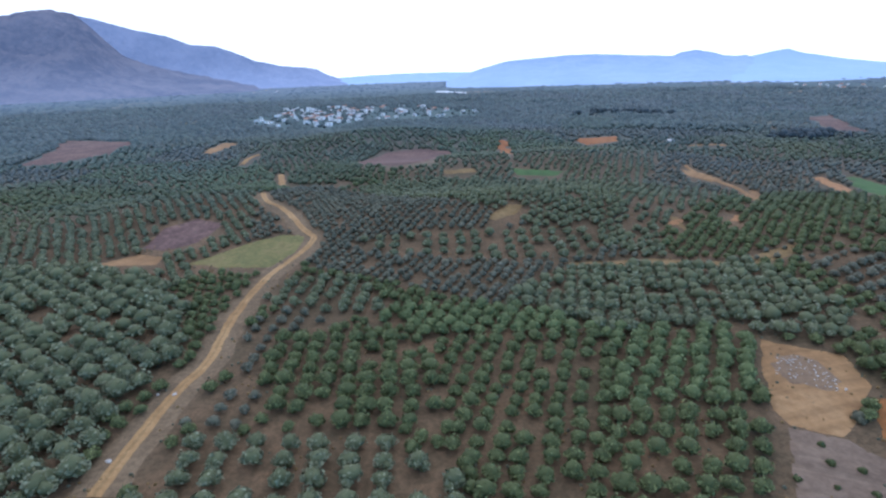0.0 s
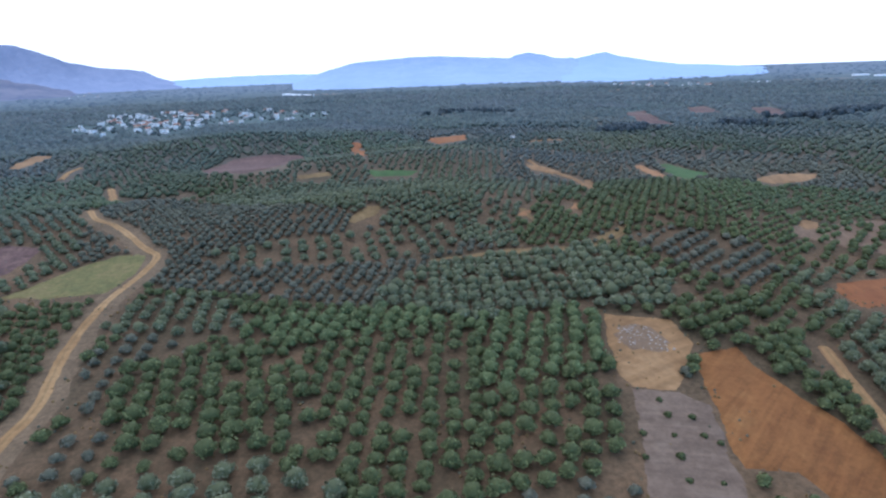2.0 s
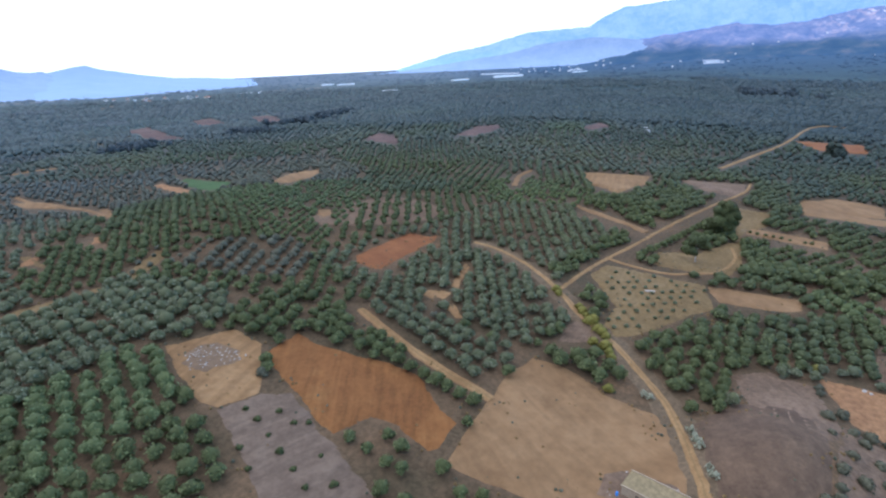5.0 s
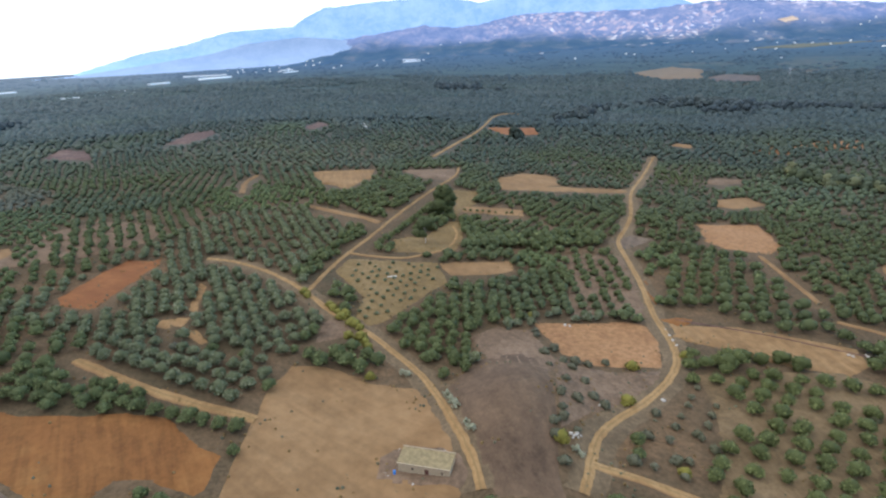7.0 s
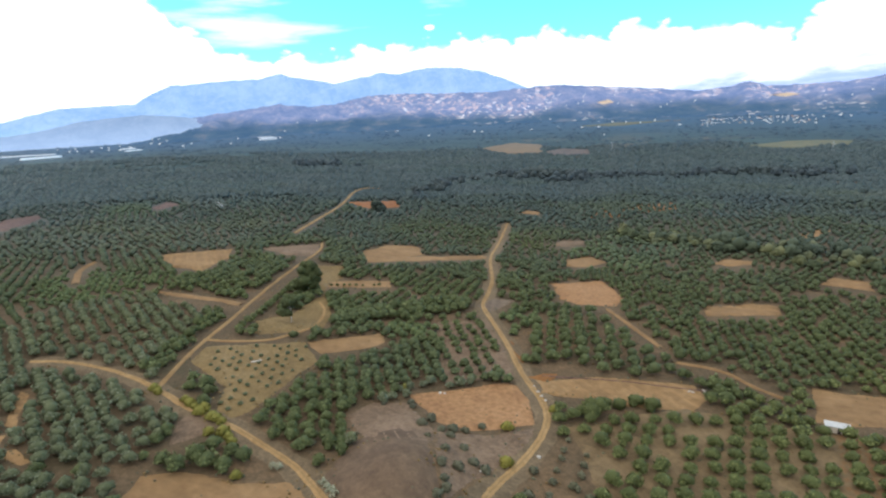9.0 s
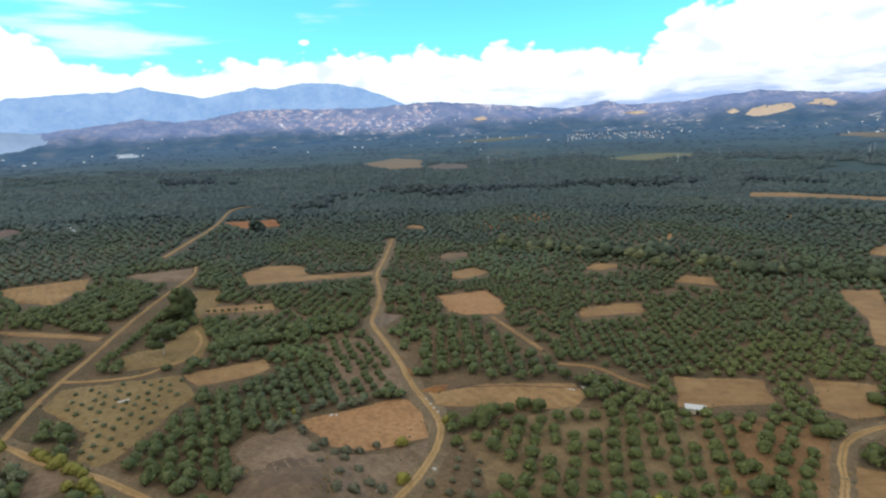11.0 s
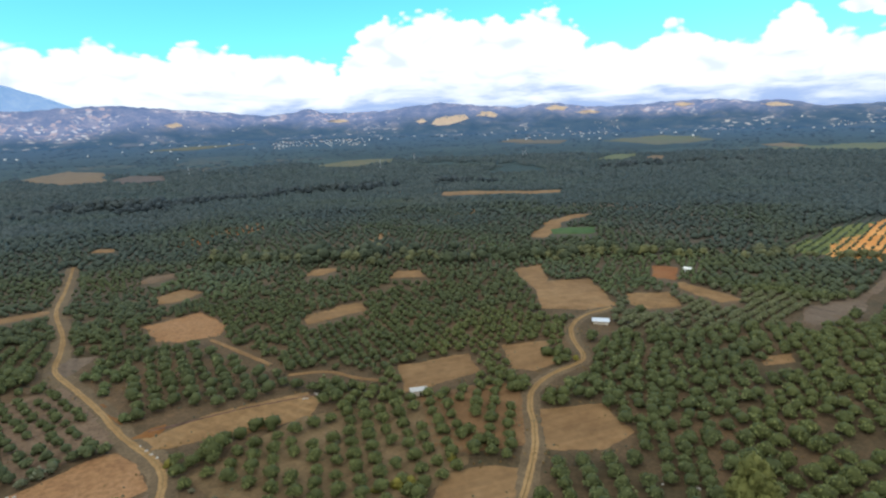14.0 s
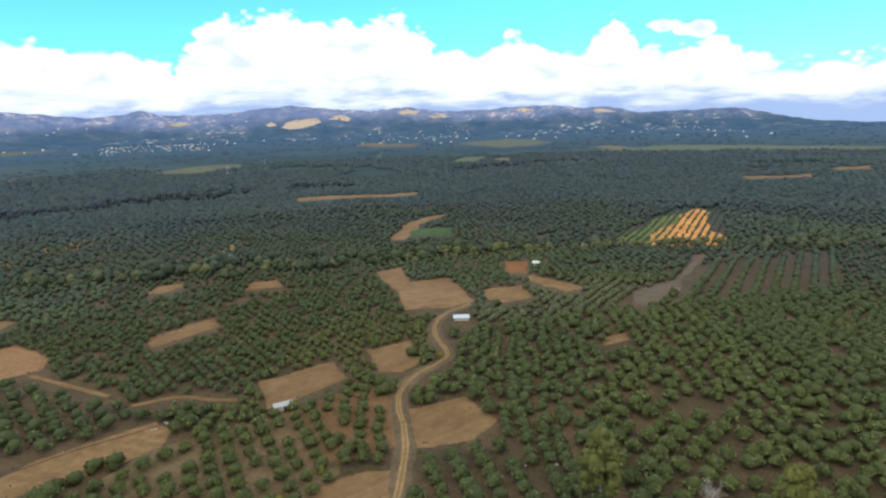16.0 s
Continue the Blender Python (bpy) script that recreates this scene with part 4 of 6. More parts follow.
grove([(-71.2, 173.6), (-62, 200.8), (-30.5, 192.4), (-16.1, 164.2), (-30.8, 165.4), (-54.8, 173.1)], (-42.6, 91.2), (0.19, 4.85), (-5.71, 0.22), 1.89, 0, 0.04)
grove([(46.1, 198.3), (113.5, 192.1), (124.7, 150.1), (111.1, 137.7), (88.6, 139.5), (88.9, 144.4), (48.8, 146.6), (17.2, 168.7)], (95.6, 148.9), (4.3, -1.12), (-1.6, -6.2), 2.3, 0, 0.04)
grove([(101.6, 127.6), (134.5, 138), (136.5, 105.2), (121.1, 70.9), (112.5, 76.9), (109.7, 108.6), (106.6, 112.3)], (105.2, 122.1), (4.95, 0.96), (-1.13, 5.81), 2.15, 1, 0.04)
grove([(-40.1, 230.4), (-8.3, 239.7), (67.9, 240.3), (68.2, 215.1), (42.4, 201.5), (-19.5, 215.8)], (-20.1, 224.7), (6.79, 0.07), (-0.08, 8.16), 2.06, 0, 0.1)
grove([(48.7, 204.1), (82.6, 205.6), (109.2, 196.8), (137.5, 208.4), (134.4, 198.5), (106.9, 188.5), (78.4, 196.3), (49.9, 195)], (48.7, 204.1), (6.3, 0.28), (-0.25, 5.6), 1.12, 3, 0.2, True)
grove([(130.8, 196), (153.2, 194.1), (152.7, 186.9), (128.7, 185.2)], (131.2, 191.5), (4.47, 1.88), (-2.37, 5.64), 1.2, 3, 0.05, True)
grove([(154.3, 192), (172.1, 165.8), (156.8, 141.1), (140.2, 137.9), (131.9, 163), (129.2, 184.2)], (130.2, 182.2), (4.5, 1.81), (-2.29, 5.68), 1.72, 3, 0.04)
grove([(175.4, 113.2), (194.9, 102.5), (209.8, 74), (183, 41), (159, 42), (135.5, 47.5), (150.1, 99.8)], (150.5, 62.8), (3.3, -3.1), (-4.3, -2.1), 1.85, 0, 0.04)
grove([(143.9, 104.3), (135.1, 48.8), (112.9, 50.2), (127, 94.5)], (133.1, 90.7), (-1.93, -4.45), (5.05, -2.19), 1.98, 0, 0.04)
grove([(122.6, 92), (110.8, 47.2), (106.1, 47), (114.5, 87.4)], (133.1, 90.7), (-2.01, -4.63), (5.24, -2.27), 2.41, 1, 0.04)
grove([(183.6, 47.5), (187.1, 34), (171.4, 32.1), (166, 38.3)], (183.6, 47.5), (1.27, -4.88), (5.53, 1.43), 2.24, 1, 0.04)
grove([(136.5, 43.5), (148.9, 38.7), (151.5, 29.7), (141.6, 19.4), (130.8, 20.1), (127.4, 24)], (146, 40.4), (-3.43, -3.7), (4.19, -3.88), 2.32, 1, 0.04)
grove([(214.9, 40.3), (214.8, 5.1), (198.3, 2.1), (169, 19.9), (160.8, 25.7), (166, 31.5), (180.4, 29.7), (203, 42.9)], (193, 44.5), (2.55, -3.43), (3.77, 2.8), 0.73, 0, 0.1, True)
grove([(230.5, 1.5), (240.4, -67.4), (257.6, -79.7), (248.7, -4.2)], (235.2, -3.6), (0.71, -4.4), (5.03, 0.82), 2.75, 1, 0.04)
grove([(157.9, 25.5), (189.9, 2.6), (210.2, -27.7), (214.3, -59.9), (174.2, -67.5), (173.5, -28), (159, -12.6), (135.7, -2.2), (136.7, 11.6)], (153.8, 4.4), (-0.4, -4.4), (-4.7, 0.2), 1.9, 1, 0.04, loose=0.6)
grove([(199.5, -79.5), (237.4, -108.6), (239, -141.7), (205.8, -141.4), (167.1, -129.9), (153.8, -116.1), (170.1, -76.5)], (168.6, -106.1), (0.3, -6.9), (-7.6, 3.6), 2.35, 1, 0.04)
grove([(136.4, -69.8), (137.6, -110.7), (114.9, -141.4), (104.7, -153.6), (76.6, -118.8), (85.1, -50.5), (107.9, -62.7)], (108.4, -89.7), (-5.1, 4.52), (-1.45, -6.18), 2, 1, 0.06)
grove([(147.6, -82), (148.9, -96.5), (139.7, -108.3), (131.6, -106.3), (131.1, -87.5), (137.9, -75.1)], (142.5, -79.3), (-1.1, -3.9), (4.3, -1.2), 2.5, 1, 0.02, loose=0.5)
grove([(123.4, -137.7), (103, -162.4), (84.6, -167.2), (67.5, -134.1), (90, -127), (108.1, -118.7)], (91.2, -144.8), (-2.7, 5.8), (-4.43, -4.87), 1.95, 1, 0.04)
grove([(79.7, 72.7), (90.5, 69.5), (91.4, 56.1), (87.2, 46.8), (74.9, 45.6), (66.1, 47.9), (72.4, 59.9)], (80.8, 68.9), (-1.13, -5.31), (5.99, -1.27), 1.63, 1, 0.1)
grove([(21.7, -167.1), (-4.2, -194.1), (-35, -186.8), (-26.4, -129.5), (4.6, -119.2), (19, -147.7)], (4.4, -172.2), (-5.68, 2.96), (-3.3, -6.33), 2.6, 1, 0.12)
grove([(85, -229.9), (35.4, -267.2), (-4.2, -294.1), (-134.2, -382), (-152, -293.3), (-83.6, -148.5), (-22.7, -128.2), (3.2, -143.8), (34, -163.7), (50.1, -173.4), (81, -171.7), (80.5, -187.3), (74.2, -199.5)], (6.8, -184), (-4.7, -1.7), (-1.3, 4.8), 2.1, 1, 0.07, loose=0.85)
grove([(59.8, -136.3), (53.9, -147.7), (32.3, -147), (14.7, -116.1), (50.7, -104.9)], (43.8, -113.9), (2.85, -4.4), (5.99, 3.88), 2.24, 1, 0.04)
grove([(-14.8, -380), (-132, -469), (-106.3, -350), (-4.2, -294.1)], (-48.9, -335), (-1.07, -4.33), (8.91, -2.19), 2.24, 1, 0.04)
grove([(23.4, -500), (-33.3, -650), (-78.8, -661), (-60.7, -460), (16.2, -444)], (-25.7, -474), (-0.86, -4.77), (6.02, -1.08), 1.38, 2, 0.15, True)


VILLAGES = [  # outline, houses, seed, least gap
    ([(-255, 854), (-326, 1205), (-236.7, 1303), (-126.9, 1119), (-116.9, 868), (-162.7, 755), (-233.4, 922)], 105, 1, 9),
    ([(-194.9, 1129), (-67.2, 1248), (72.9, 985), (58.4, 912), (-31.7, 899), (-120.7, 898)], 42, 2, 9),
    ([(-326, 981), (-311, 1014), (-212.6, 836), (-214.8, 782), (-286.8, 888)], 7, 3, 11),
    ([(-1678, 4385), (-1445, 4467), (-1013, 3949), (-792, 2966), (-1013, 3019)], 22, 4, 14),
    ([(942, 1577), (1130, 1561), (1124, 1325), (992, 1169), (874, 1341)], 20, 5, 16),
    ([(x * k, y * k) for k, ring in ((1.03, 1), (0.82, -1)) for x, y in [(2373, -1898), (2305, -2016), (2247, -2114), (2186, -2215), (2122, -2319)][::ring]], 110, 6, 11),
    ([(x * k, y * k) for k, ring in ((1.03, 1), (0.85, -1)) for x, y in [(1445, -2944), (1372, -3183), (1210, -3330), (1082, -3489)][::ring]], 40, 7, 11),
    ([(3170, -274.5), (3133, -365), (3059, -540), (3065, -525), (3134, -363)], 24, 8, 14),
    ([(x * k, y * k) for k, ring in ((1.0, 1), (0.95, -1)) for x, y in [(21.5, -3613), (-101.1, -3717), (-297.3, -3579), (-455, -3235)][::ring]], 34, 9, 13),
    ([(1329, -3363), (1167, -3522), (1025, -3648), (1048, -3629), (1282, -3410)], 12, 10, 16),
]
GREENHOUSES = [[(1151, 1237), (1216, 1206)], [(1702, 1326), (1764, 1300)], [(1245, 747), (1310, 688)], [(1199, 801), (1230, 775)], [(1828, 921), (1918, 902)], [(2141, 890), (2248, 811)], [(2402, 644), (2499, 616)], [(3138, 187.1), (3191, 114.8)], [(2, 1979), (83.5, 1778)], [(1376, 831), (1422, 756)], [(2511, 1110), (2549, 937)], [(2990, 190.8), (3002, 105)], [(1729, 1422), (1764, 1396)], [(2052, 854), (2162, 784)], [(2743, 753), (2760, 698)], [(3324, 215.1), (3324, 139)]]
CLEAR += [np.array([(x - 9, y - 6), (x + 9, y - 6), (x + 9, y + 12), (x - 9, y + 12)], float) for x, y in ((84.4, -250.6),)]
CLEAR += [np.array(v[0]) for v in VILLAGES]


def plant():
    """Every olive tree of the place: x, y, radius, turn, tone."""
    rng = np.random.default_rng(3)
    got, used, free = [], [], []
    for ring, tree, u, v, radius, tone, skip, over, loose in PLANTED:
        p = lattice(ring, tree, u, v, rng, loose)
        p = p[inside(p, ring) & (rng.random(len(p)) > skip)]
        for other in used:
            p = p[~inside(p, other)]
        used.append(ring)
        got.append(np.c_[p, radius * rng.uniform(0.85, 1.13, len(p)), np.full(len(p), tone), np.full(len(p), over)])
    # everywhere else: a patchwork of groves, each with its own rows
    reach, cell = 1700, 85.0
    seeds = rng.uniform(-reach, reach, (int((2 * reach / cell) ** 2), 2))
    seeds = seeds[in_view(seeds)]
    for s in seeds:
        d = math.hypot(*s)
        if d > reach:
            continue
        pitch = rng.uniform(3.9, 4.9) * (1 + max(0, d - 420) / 560)
        if d > 1150 and rng.random() < 0.05:
            continue
        p = rows_in(s - 110, s + 110, rng.choice([0.3, 0.5, 1.2, 1.9, 2.6]) + rng.normal(0, 0.1), pitch, pitch * rng.uniform(1.0, 1.25), rng, (0.48 if s[1] < -90 else 0.28) + max(0, d - 280) / 330)
        near = seeds[np.hypot(*(seeds - s).T) < 260]
        own = np.hypot(*(p - s).T)
        best = np.min([np.hypot(*(p - q).T) for q in near], axis=0)
        p = p[own <= best + 1e-6]
        for other in used:
            p = p[~inside(p, other)]
        gaps = np.array([noise.noise((x * 0.03, y * 0.03, 9)) for x, y in p]).reshape(-1)
        p = p[rng.random(len(p)) > rng.uniform(0.02, 0.1) + np.clip(gaps - 0.3, 0, 1) * 1.2]
        late = s[1] < 0 or s[0] > 3 * s[1]
        size = pitch * (rng.uniform(0.38, 0.48) if late else rng.uniform(0.33, 0.43))
        got.append(np.c_[p, size * rng.uniform(0.8, 1.15, len(p)), np.full(len(p), rng.choice([0, 0, 0, 1, 1, 2, 3] if math.atan2(s[0], s[1]) % 6.283 < 0.95 or math.atan2(s[0], s[1]) < -0.2 and s[1] > 0 else [0, 1, 1, 1, 1, 2])), np.zeros(len(p))])
    t = np.concatenate(got)
    t = t[in_view(t[:, :2]) & (np.hypot(t[:, 0], t[:, 1]) < reach)]
    ok = np.ones(len(t), bool)
    for ring, soft in [(r, True) for r in CLEAR] + [(r, False) for r in ROADSIDE]:
        low, high = ring.min(0) - 60, ring.max(0) + 60
        idx = np.nonzero(((t[:, :2] > low) & (t[:, :2] < high)).all(1) & ok)[0]
        on = inside(t[idx, :2], ring)
        bad = on | inside(t[idx, :2] * 1.02, ring) | inside(t[idx, :2] * 1.04, ring)
        if not soft:
            bad = np.where(t[idx, 4] > 0.5, on, bad)
        if soft:
            bad &= t[idx, 4] < 0.5
        ok[idx] &= ~bad
    t = t[ok]
    return np.c_[t[:, :3], rng.uniform(0, 6.28, len(t)), t[:, 3]]


trees = plant()
dist = np.hypot(trees[:, 0], trees[:, 1])
TPL_NEAR = [crown_template(4, s, 0.5, 230, 0.125) for s in range(1, 6)]
TPL_NEAR = [(v * (1.2, 1.2, 1.12), f) for v, f in TPL_NEAR]
TPL_MID = [crown_template(4, s, 0.45, 60, 0.17, 0) for s in range(11, 17)]
TPL_MID = [(v * (1.25, 1.25, 1.15), f) for v, f in TPL_MID]
TPL_FAR = [crown_template(1, s, 0.5, 0, 0) for s in range(21, 25)]
TPL_FAR = [(v * (1.28, 1.28, 1.15) - (0, 0, 0.15), f) for v, f in TPL_FAR]


def dome(seed):
    """A crown seen from far off: a low lumpy dome."""
    rng = np.random.default_rng(seed)
    a = np.arange(5) * 2 * np.pi / 5
    v = [(math.cos(x), math.sin(x), -0.6) for x in a] + [(0.85 * math.cos(x) * k, 0.85 * math.sin(x) * k, 0.3) for x, k in zip(a, rng.uniform(0.7, 1.1, 5))] + [(0, 0, 0.8)]
    f = [(i, (i + 1) % 5, 5 + (i + 1) % 5, 5 + i) for i in range(5)] + [(5 + i, 5 + (i + 1) % 5, 10) for i in range(5)]
    return np.array(v), f


TPL_DOME = [dome(s) for s in range(31, 35)]
TPL_WIDE = [(v * (1.1, 1.1, 0.7), f) for v, f in TPL_DOME]
TPL_LOW = [(v * (1, 1, 0.3) - (0, 0, 0.6), f) for v, f in TPL_DOME]
TONES = [((LEAF, TIP), "silver-green"), ((LEAF_DARK, TIP_DARK), "dark green"), ((LEAF_FRESH, TIP_FRESH), "fresh green"), ((LEAF_THIN, TIP_THIN), "thin greyish")]


def part(name, bm, mat, parent, label=""):
    """Links a bmesh as one mesh object under a thing or a part."""
    me = bpy.data.meshes.new(name)
    bm.to_mesh(me)
    bm.free()
    me.materials.append(mat)
    ob = new(name, me)
    ob.parent = parent
    return tagged(ob, label)


def tube(bm, a, b, ra, rb, sides=6):
    """A tapered limb from a to b."""
    a, b = Vector(a), Vector(b)
    q = (b - a).to_track_quat("Z", "Y")
    rings = []
    for at, r in ((a, ra), (b, rb)):
        rings.append([bm.verts.new(at + q @ Vector((r * math.cos(k * 2 * math.pi / sides), r * math.sin(k * 2 * math.pi / sides), 0))) for k in range(sides)])
    for k in range(sides):
        f = bm.faces.new((rings[0][k], rings[0][(k + 1) % sides], rings[1][(k + 1) % sides], rings[1][k]))
        f.smooth = True
    bm.faces.new(rings[1])


def trunk_mesh(seed, height, radius):
    """A short forked trunk for a crown of unit radius."""
    rng = random.Random(seed)
    bm = bmesh.new()
    fork = Vector((rng.uniform(-0.05, 0.05), rng.uniform(-0.05, 0.05), height * 0.5))
    tube(bm, (0, 0, -0.15), fork, radius, radius * 0.75)
    for k in range(3):
        a = k * 2.1 + rng.uniform(-0.4, 0.4)
        tube(bm, fork, fork + Vector((0.4 * math.cos(a), 0.4 * math.sin(a), height * 0.6)), radius * 0.6, radius * 0.3, 5)
    return bm


def olive_tree(template, tone, seed):
    """One olive tree of unit crown radius, standing on the origin."""
    mat, word = TONES[tone]
    root = new("olive_tree")
    root.empty_display_size = 0.2
    part("trunk", trunk_mesh(seed, 0.7, 0.07), BARK, root)
    me = bpy.data.meshes.new("crown")
    verts, faces = template
    me.from_pydata((verts + (0, 0, 0.85)).tolist(), [], faces)
    me.polygons.foreach_set("use_smooth", [True] * len(me.polygons))
    for m in mat:
        me.materials.append(m)
    me.polygons.foreach_set("material_index", [int(len(t) == 4) for t in faces])
    new("crown", me).parent = root
    return tagged(root, f"{word} olive tree with a rounded crown in a grove row", "olive tree", f"{word} olive trees in rows")


order = np.argsort(dist)
single = np.zeros(len(trees), bool)
nearest = [i for i in order if dist[i] < 175][:320]
for tone in range(4):
    mine = [i for i in nearest if trees[i, 4] == tone]
    single[mine] = True
    first = [olive_tree(TPL_NEAR[k], tone, 10 * tone + k) for k in range(min(len(mine), len(TPL_NEAR)))]
    free = list(range(len(first)))
    for n_, i in enumerate(mine):
        x, y, r, turn = trees[i, :4]
        m = pose(x, y, float(land_z(x, y)) - 0.02, 0, 0, math.degrees(turn)) @ Matrix.Diagonal((r, r, r * random.uniform(0.9, 1.1), 1))
        if n_ < len(first):
            first[n_].matrix_basis = m
        else:
            src = first[n_ % len(first)]
            keep = src.matrix_basis.copy()
            src.matrix_basis = Matrix.Identity(4)
            copy_thing(src, m)
            src.matrix_basis = keep

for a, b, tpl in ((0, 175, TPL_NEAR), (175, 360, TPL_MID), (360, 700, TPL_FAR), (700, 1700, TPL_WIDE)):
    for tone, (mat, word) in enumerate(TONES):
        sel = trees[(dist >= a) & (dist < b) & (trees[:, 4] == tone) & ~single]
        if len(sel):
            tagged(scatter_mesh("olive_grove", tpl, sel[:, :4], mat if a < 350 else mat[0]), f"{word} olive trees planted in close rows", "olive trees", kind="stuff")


def far_woods():
    """Clumps and hedges of trees out on the plain."""
    rng = np.random.default_rng(8)
    r = 1650 * (4700 / 1650) ** rng.random(13000)
    a = np.radians(rng.uniform(-46, 204, len(r)))
    x, y = r * np.sin(a), r * np.cos(a)
    keep = np.array([noise.noise((p * 0.006, q * 0.006, 4)) + 0.5 * noise.noise((p * 0.02, q * 0.02, 6)) > -0.05 for p, q in zip(x, y)])
    x, y, r = x[keep], y[keep], r[keep]
    for ring in [np.array(v[0]) for v in VILLAGES] + [np.array([g[0], g[1], np.array(g[1]) * 0.88, np.array(g[0]) * 0.88]) for g in GREENHOUSES] + CLEAR:
        p = np.stack([x, y], 1)
        out = ~(inside(p, ring) | inside(p * 1.03, ring) | inside(p * 1.07, ring))
        x, y, r = x[out], y[out], r[out]
    size = rng.uniform(4, 8, len(x)) * (1 + (r - 1650) / 4000)
    return np.stack([x, y, size, rng.uniform(0, 6.28, len(x))], 1)


tagged(scatter_mesh("far_woods", TPL_LOW, far_woods(), LEAF_FAR_HAZE), "woods and hedges over the far plain, tinted blue-green for haze", "woods", kind="stuff")


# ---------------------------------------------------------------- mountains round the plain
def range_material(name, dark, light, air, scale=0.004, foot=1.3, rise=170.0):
    """Bare slopes behind blue haze: rock tones, crags, and added emission that stands for the air before them."""
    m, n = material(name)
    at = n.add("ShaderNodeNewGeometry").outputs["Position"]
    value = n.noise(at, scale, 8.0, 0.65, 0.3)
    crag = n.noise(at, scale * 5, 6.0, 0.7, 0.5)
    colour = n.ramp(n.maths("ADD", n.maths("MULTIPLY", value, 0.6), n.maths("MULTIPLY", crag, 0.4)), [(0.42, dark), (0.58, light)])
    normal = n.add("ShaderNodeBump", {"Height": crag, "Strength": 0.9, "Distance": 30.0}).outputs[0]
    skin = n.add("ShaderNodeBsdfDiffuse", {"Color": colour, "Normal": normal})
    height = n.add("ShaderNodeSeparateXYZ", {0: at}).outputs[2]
    # thicker haze at the foot, put into the emission
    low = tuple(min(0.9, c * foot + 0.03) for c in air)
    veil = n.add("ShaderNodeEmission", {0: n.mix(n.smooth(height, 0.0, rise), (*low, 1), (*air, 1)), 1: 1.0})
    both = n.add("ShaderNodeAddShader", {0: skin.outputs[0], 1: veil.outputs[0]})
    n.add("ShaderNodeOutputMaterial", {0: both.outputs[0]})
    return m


def hill_material():
    """Dry inland hills far behind the plain: wooded feet, scrub turned violet by added haze, tan clearings and pale
    small fields.
    """
    m, n = material("dry_hills")
    at = n.add("ShaderNodeNewGeometry").outputs["Position"]
    height = n.add("ShaderNodeSeparateXYZ", {0: at}).outputs[2]
    broad = n.noise(at, 0.0022, 4.0, 0.55)
    mid = n.noise(at, 0.009, 6.0, 0.65, 0.4)
    fine = n.noise(at, 0.04, 5.0, 0.7)
    scrub = n.ramp(n.maths("ADD", n.maths("MULTIPLY", mid, 0.6), n.maths("MULTIPLY", fine, 0.4)), [(0.4, (0.05, 0.055, 0.06)), (0.52, (0.13, 0.115, 0.11)), (0.62, (0.27, 0.2, 0.16))])
    plots = n.add("ShaderNodeTexVoronoi", {"Vector": at, "Scale": 0.044, "Randomness": 1.0})
    pick = n.add("ShaderNodeSeparateColor", {0: plots.outputs["Color"]})
    open_land = n.smooth(n.maths("ADD", n.maths("MULTIPLY", broad, 0.7), n.maths("MULTIPLY", mid, 0.3)), 0.46, 0.58)
    place = n.add("ShaderNodeSeparateXYZ", {0: at})
    south = n.smooth(n.maths("ADD", place.outputs[1], n.maths("MULTIPLY", place.outputs[0], 0.06)), 100.0, -500.0)
    open_land = n.maths("MULTIPLY", open_land, south)
    tan = n.maths("MULTIPLY", n.smooth(pick.outputs[0], 0.7, 0.8), open_land)
    pale = n.maths("MULTIPLY", n.smooth(pick.outputs[1], 0.91, 0.94), open_land)
    # tan and pale plots, lightened to stand for sun on open land
    colour = n.mix(tan, scrub, (0.44, 0.29, 0.19, 1))
    colour = n.mix(pale, colour, (0.64, 0.54, 0.44, 1))
    # woods at the feet, their dark tone also painted for cloud shade
    woods = n.ramp(mid, [(0.38, (0.03, 0.045, 0.04)), (0.55, (0.055, 0.07, 0.055)), (0.66, (0.12, 0.11, 0.08))])
    woods = n.mix(n.maths("MULTIPLY", pale, 0.7), woods, (0.6, 0.52, 0.42, 1))
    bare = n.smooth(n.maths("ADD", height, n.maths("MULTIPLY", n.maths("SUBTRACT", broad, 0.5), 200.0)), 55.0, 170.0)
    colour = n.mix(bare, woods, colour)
    # emission that stands for haze, weaker over the wooded feet
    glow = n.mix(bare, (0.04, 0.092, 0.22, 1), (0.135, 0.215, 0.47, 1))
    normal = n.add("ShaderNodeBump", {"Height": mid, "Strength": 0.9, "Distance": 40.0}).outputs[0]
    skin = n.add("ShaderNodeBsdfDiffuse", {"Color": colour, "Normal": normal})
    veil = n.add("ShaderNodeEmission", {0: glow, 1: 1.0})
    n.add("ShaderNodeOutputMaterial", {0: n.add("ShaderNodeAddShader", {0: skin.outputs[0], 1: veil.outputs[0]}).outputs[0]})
    return m


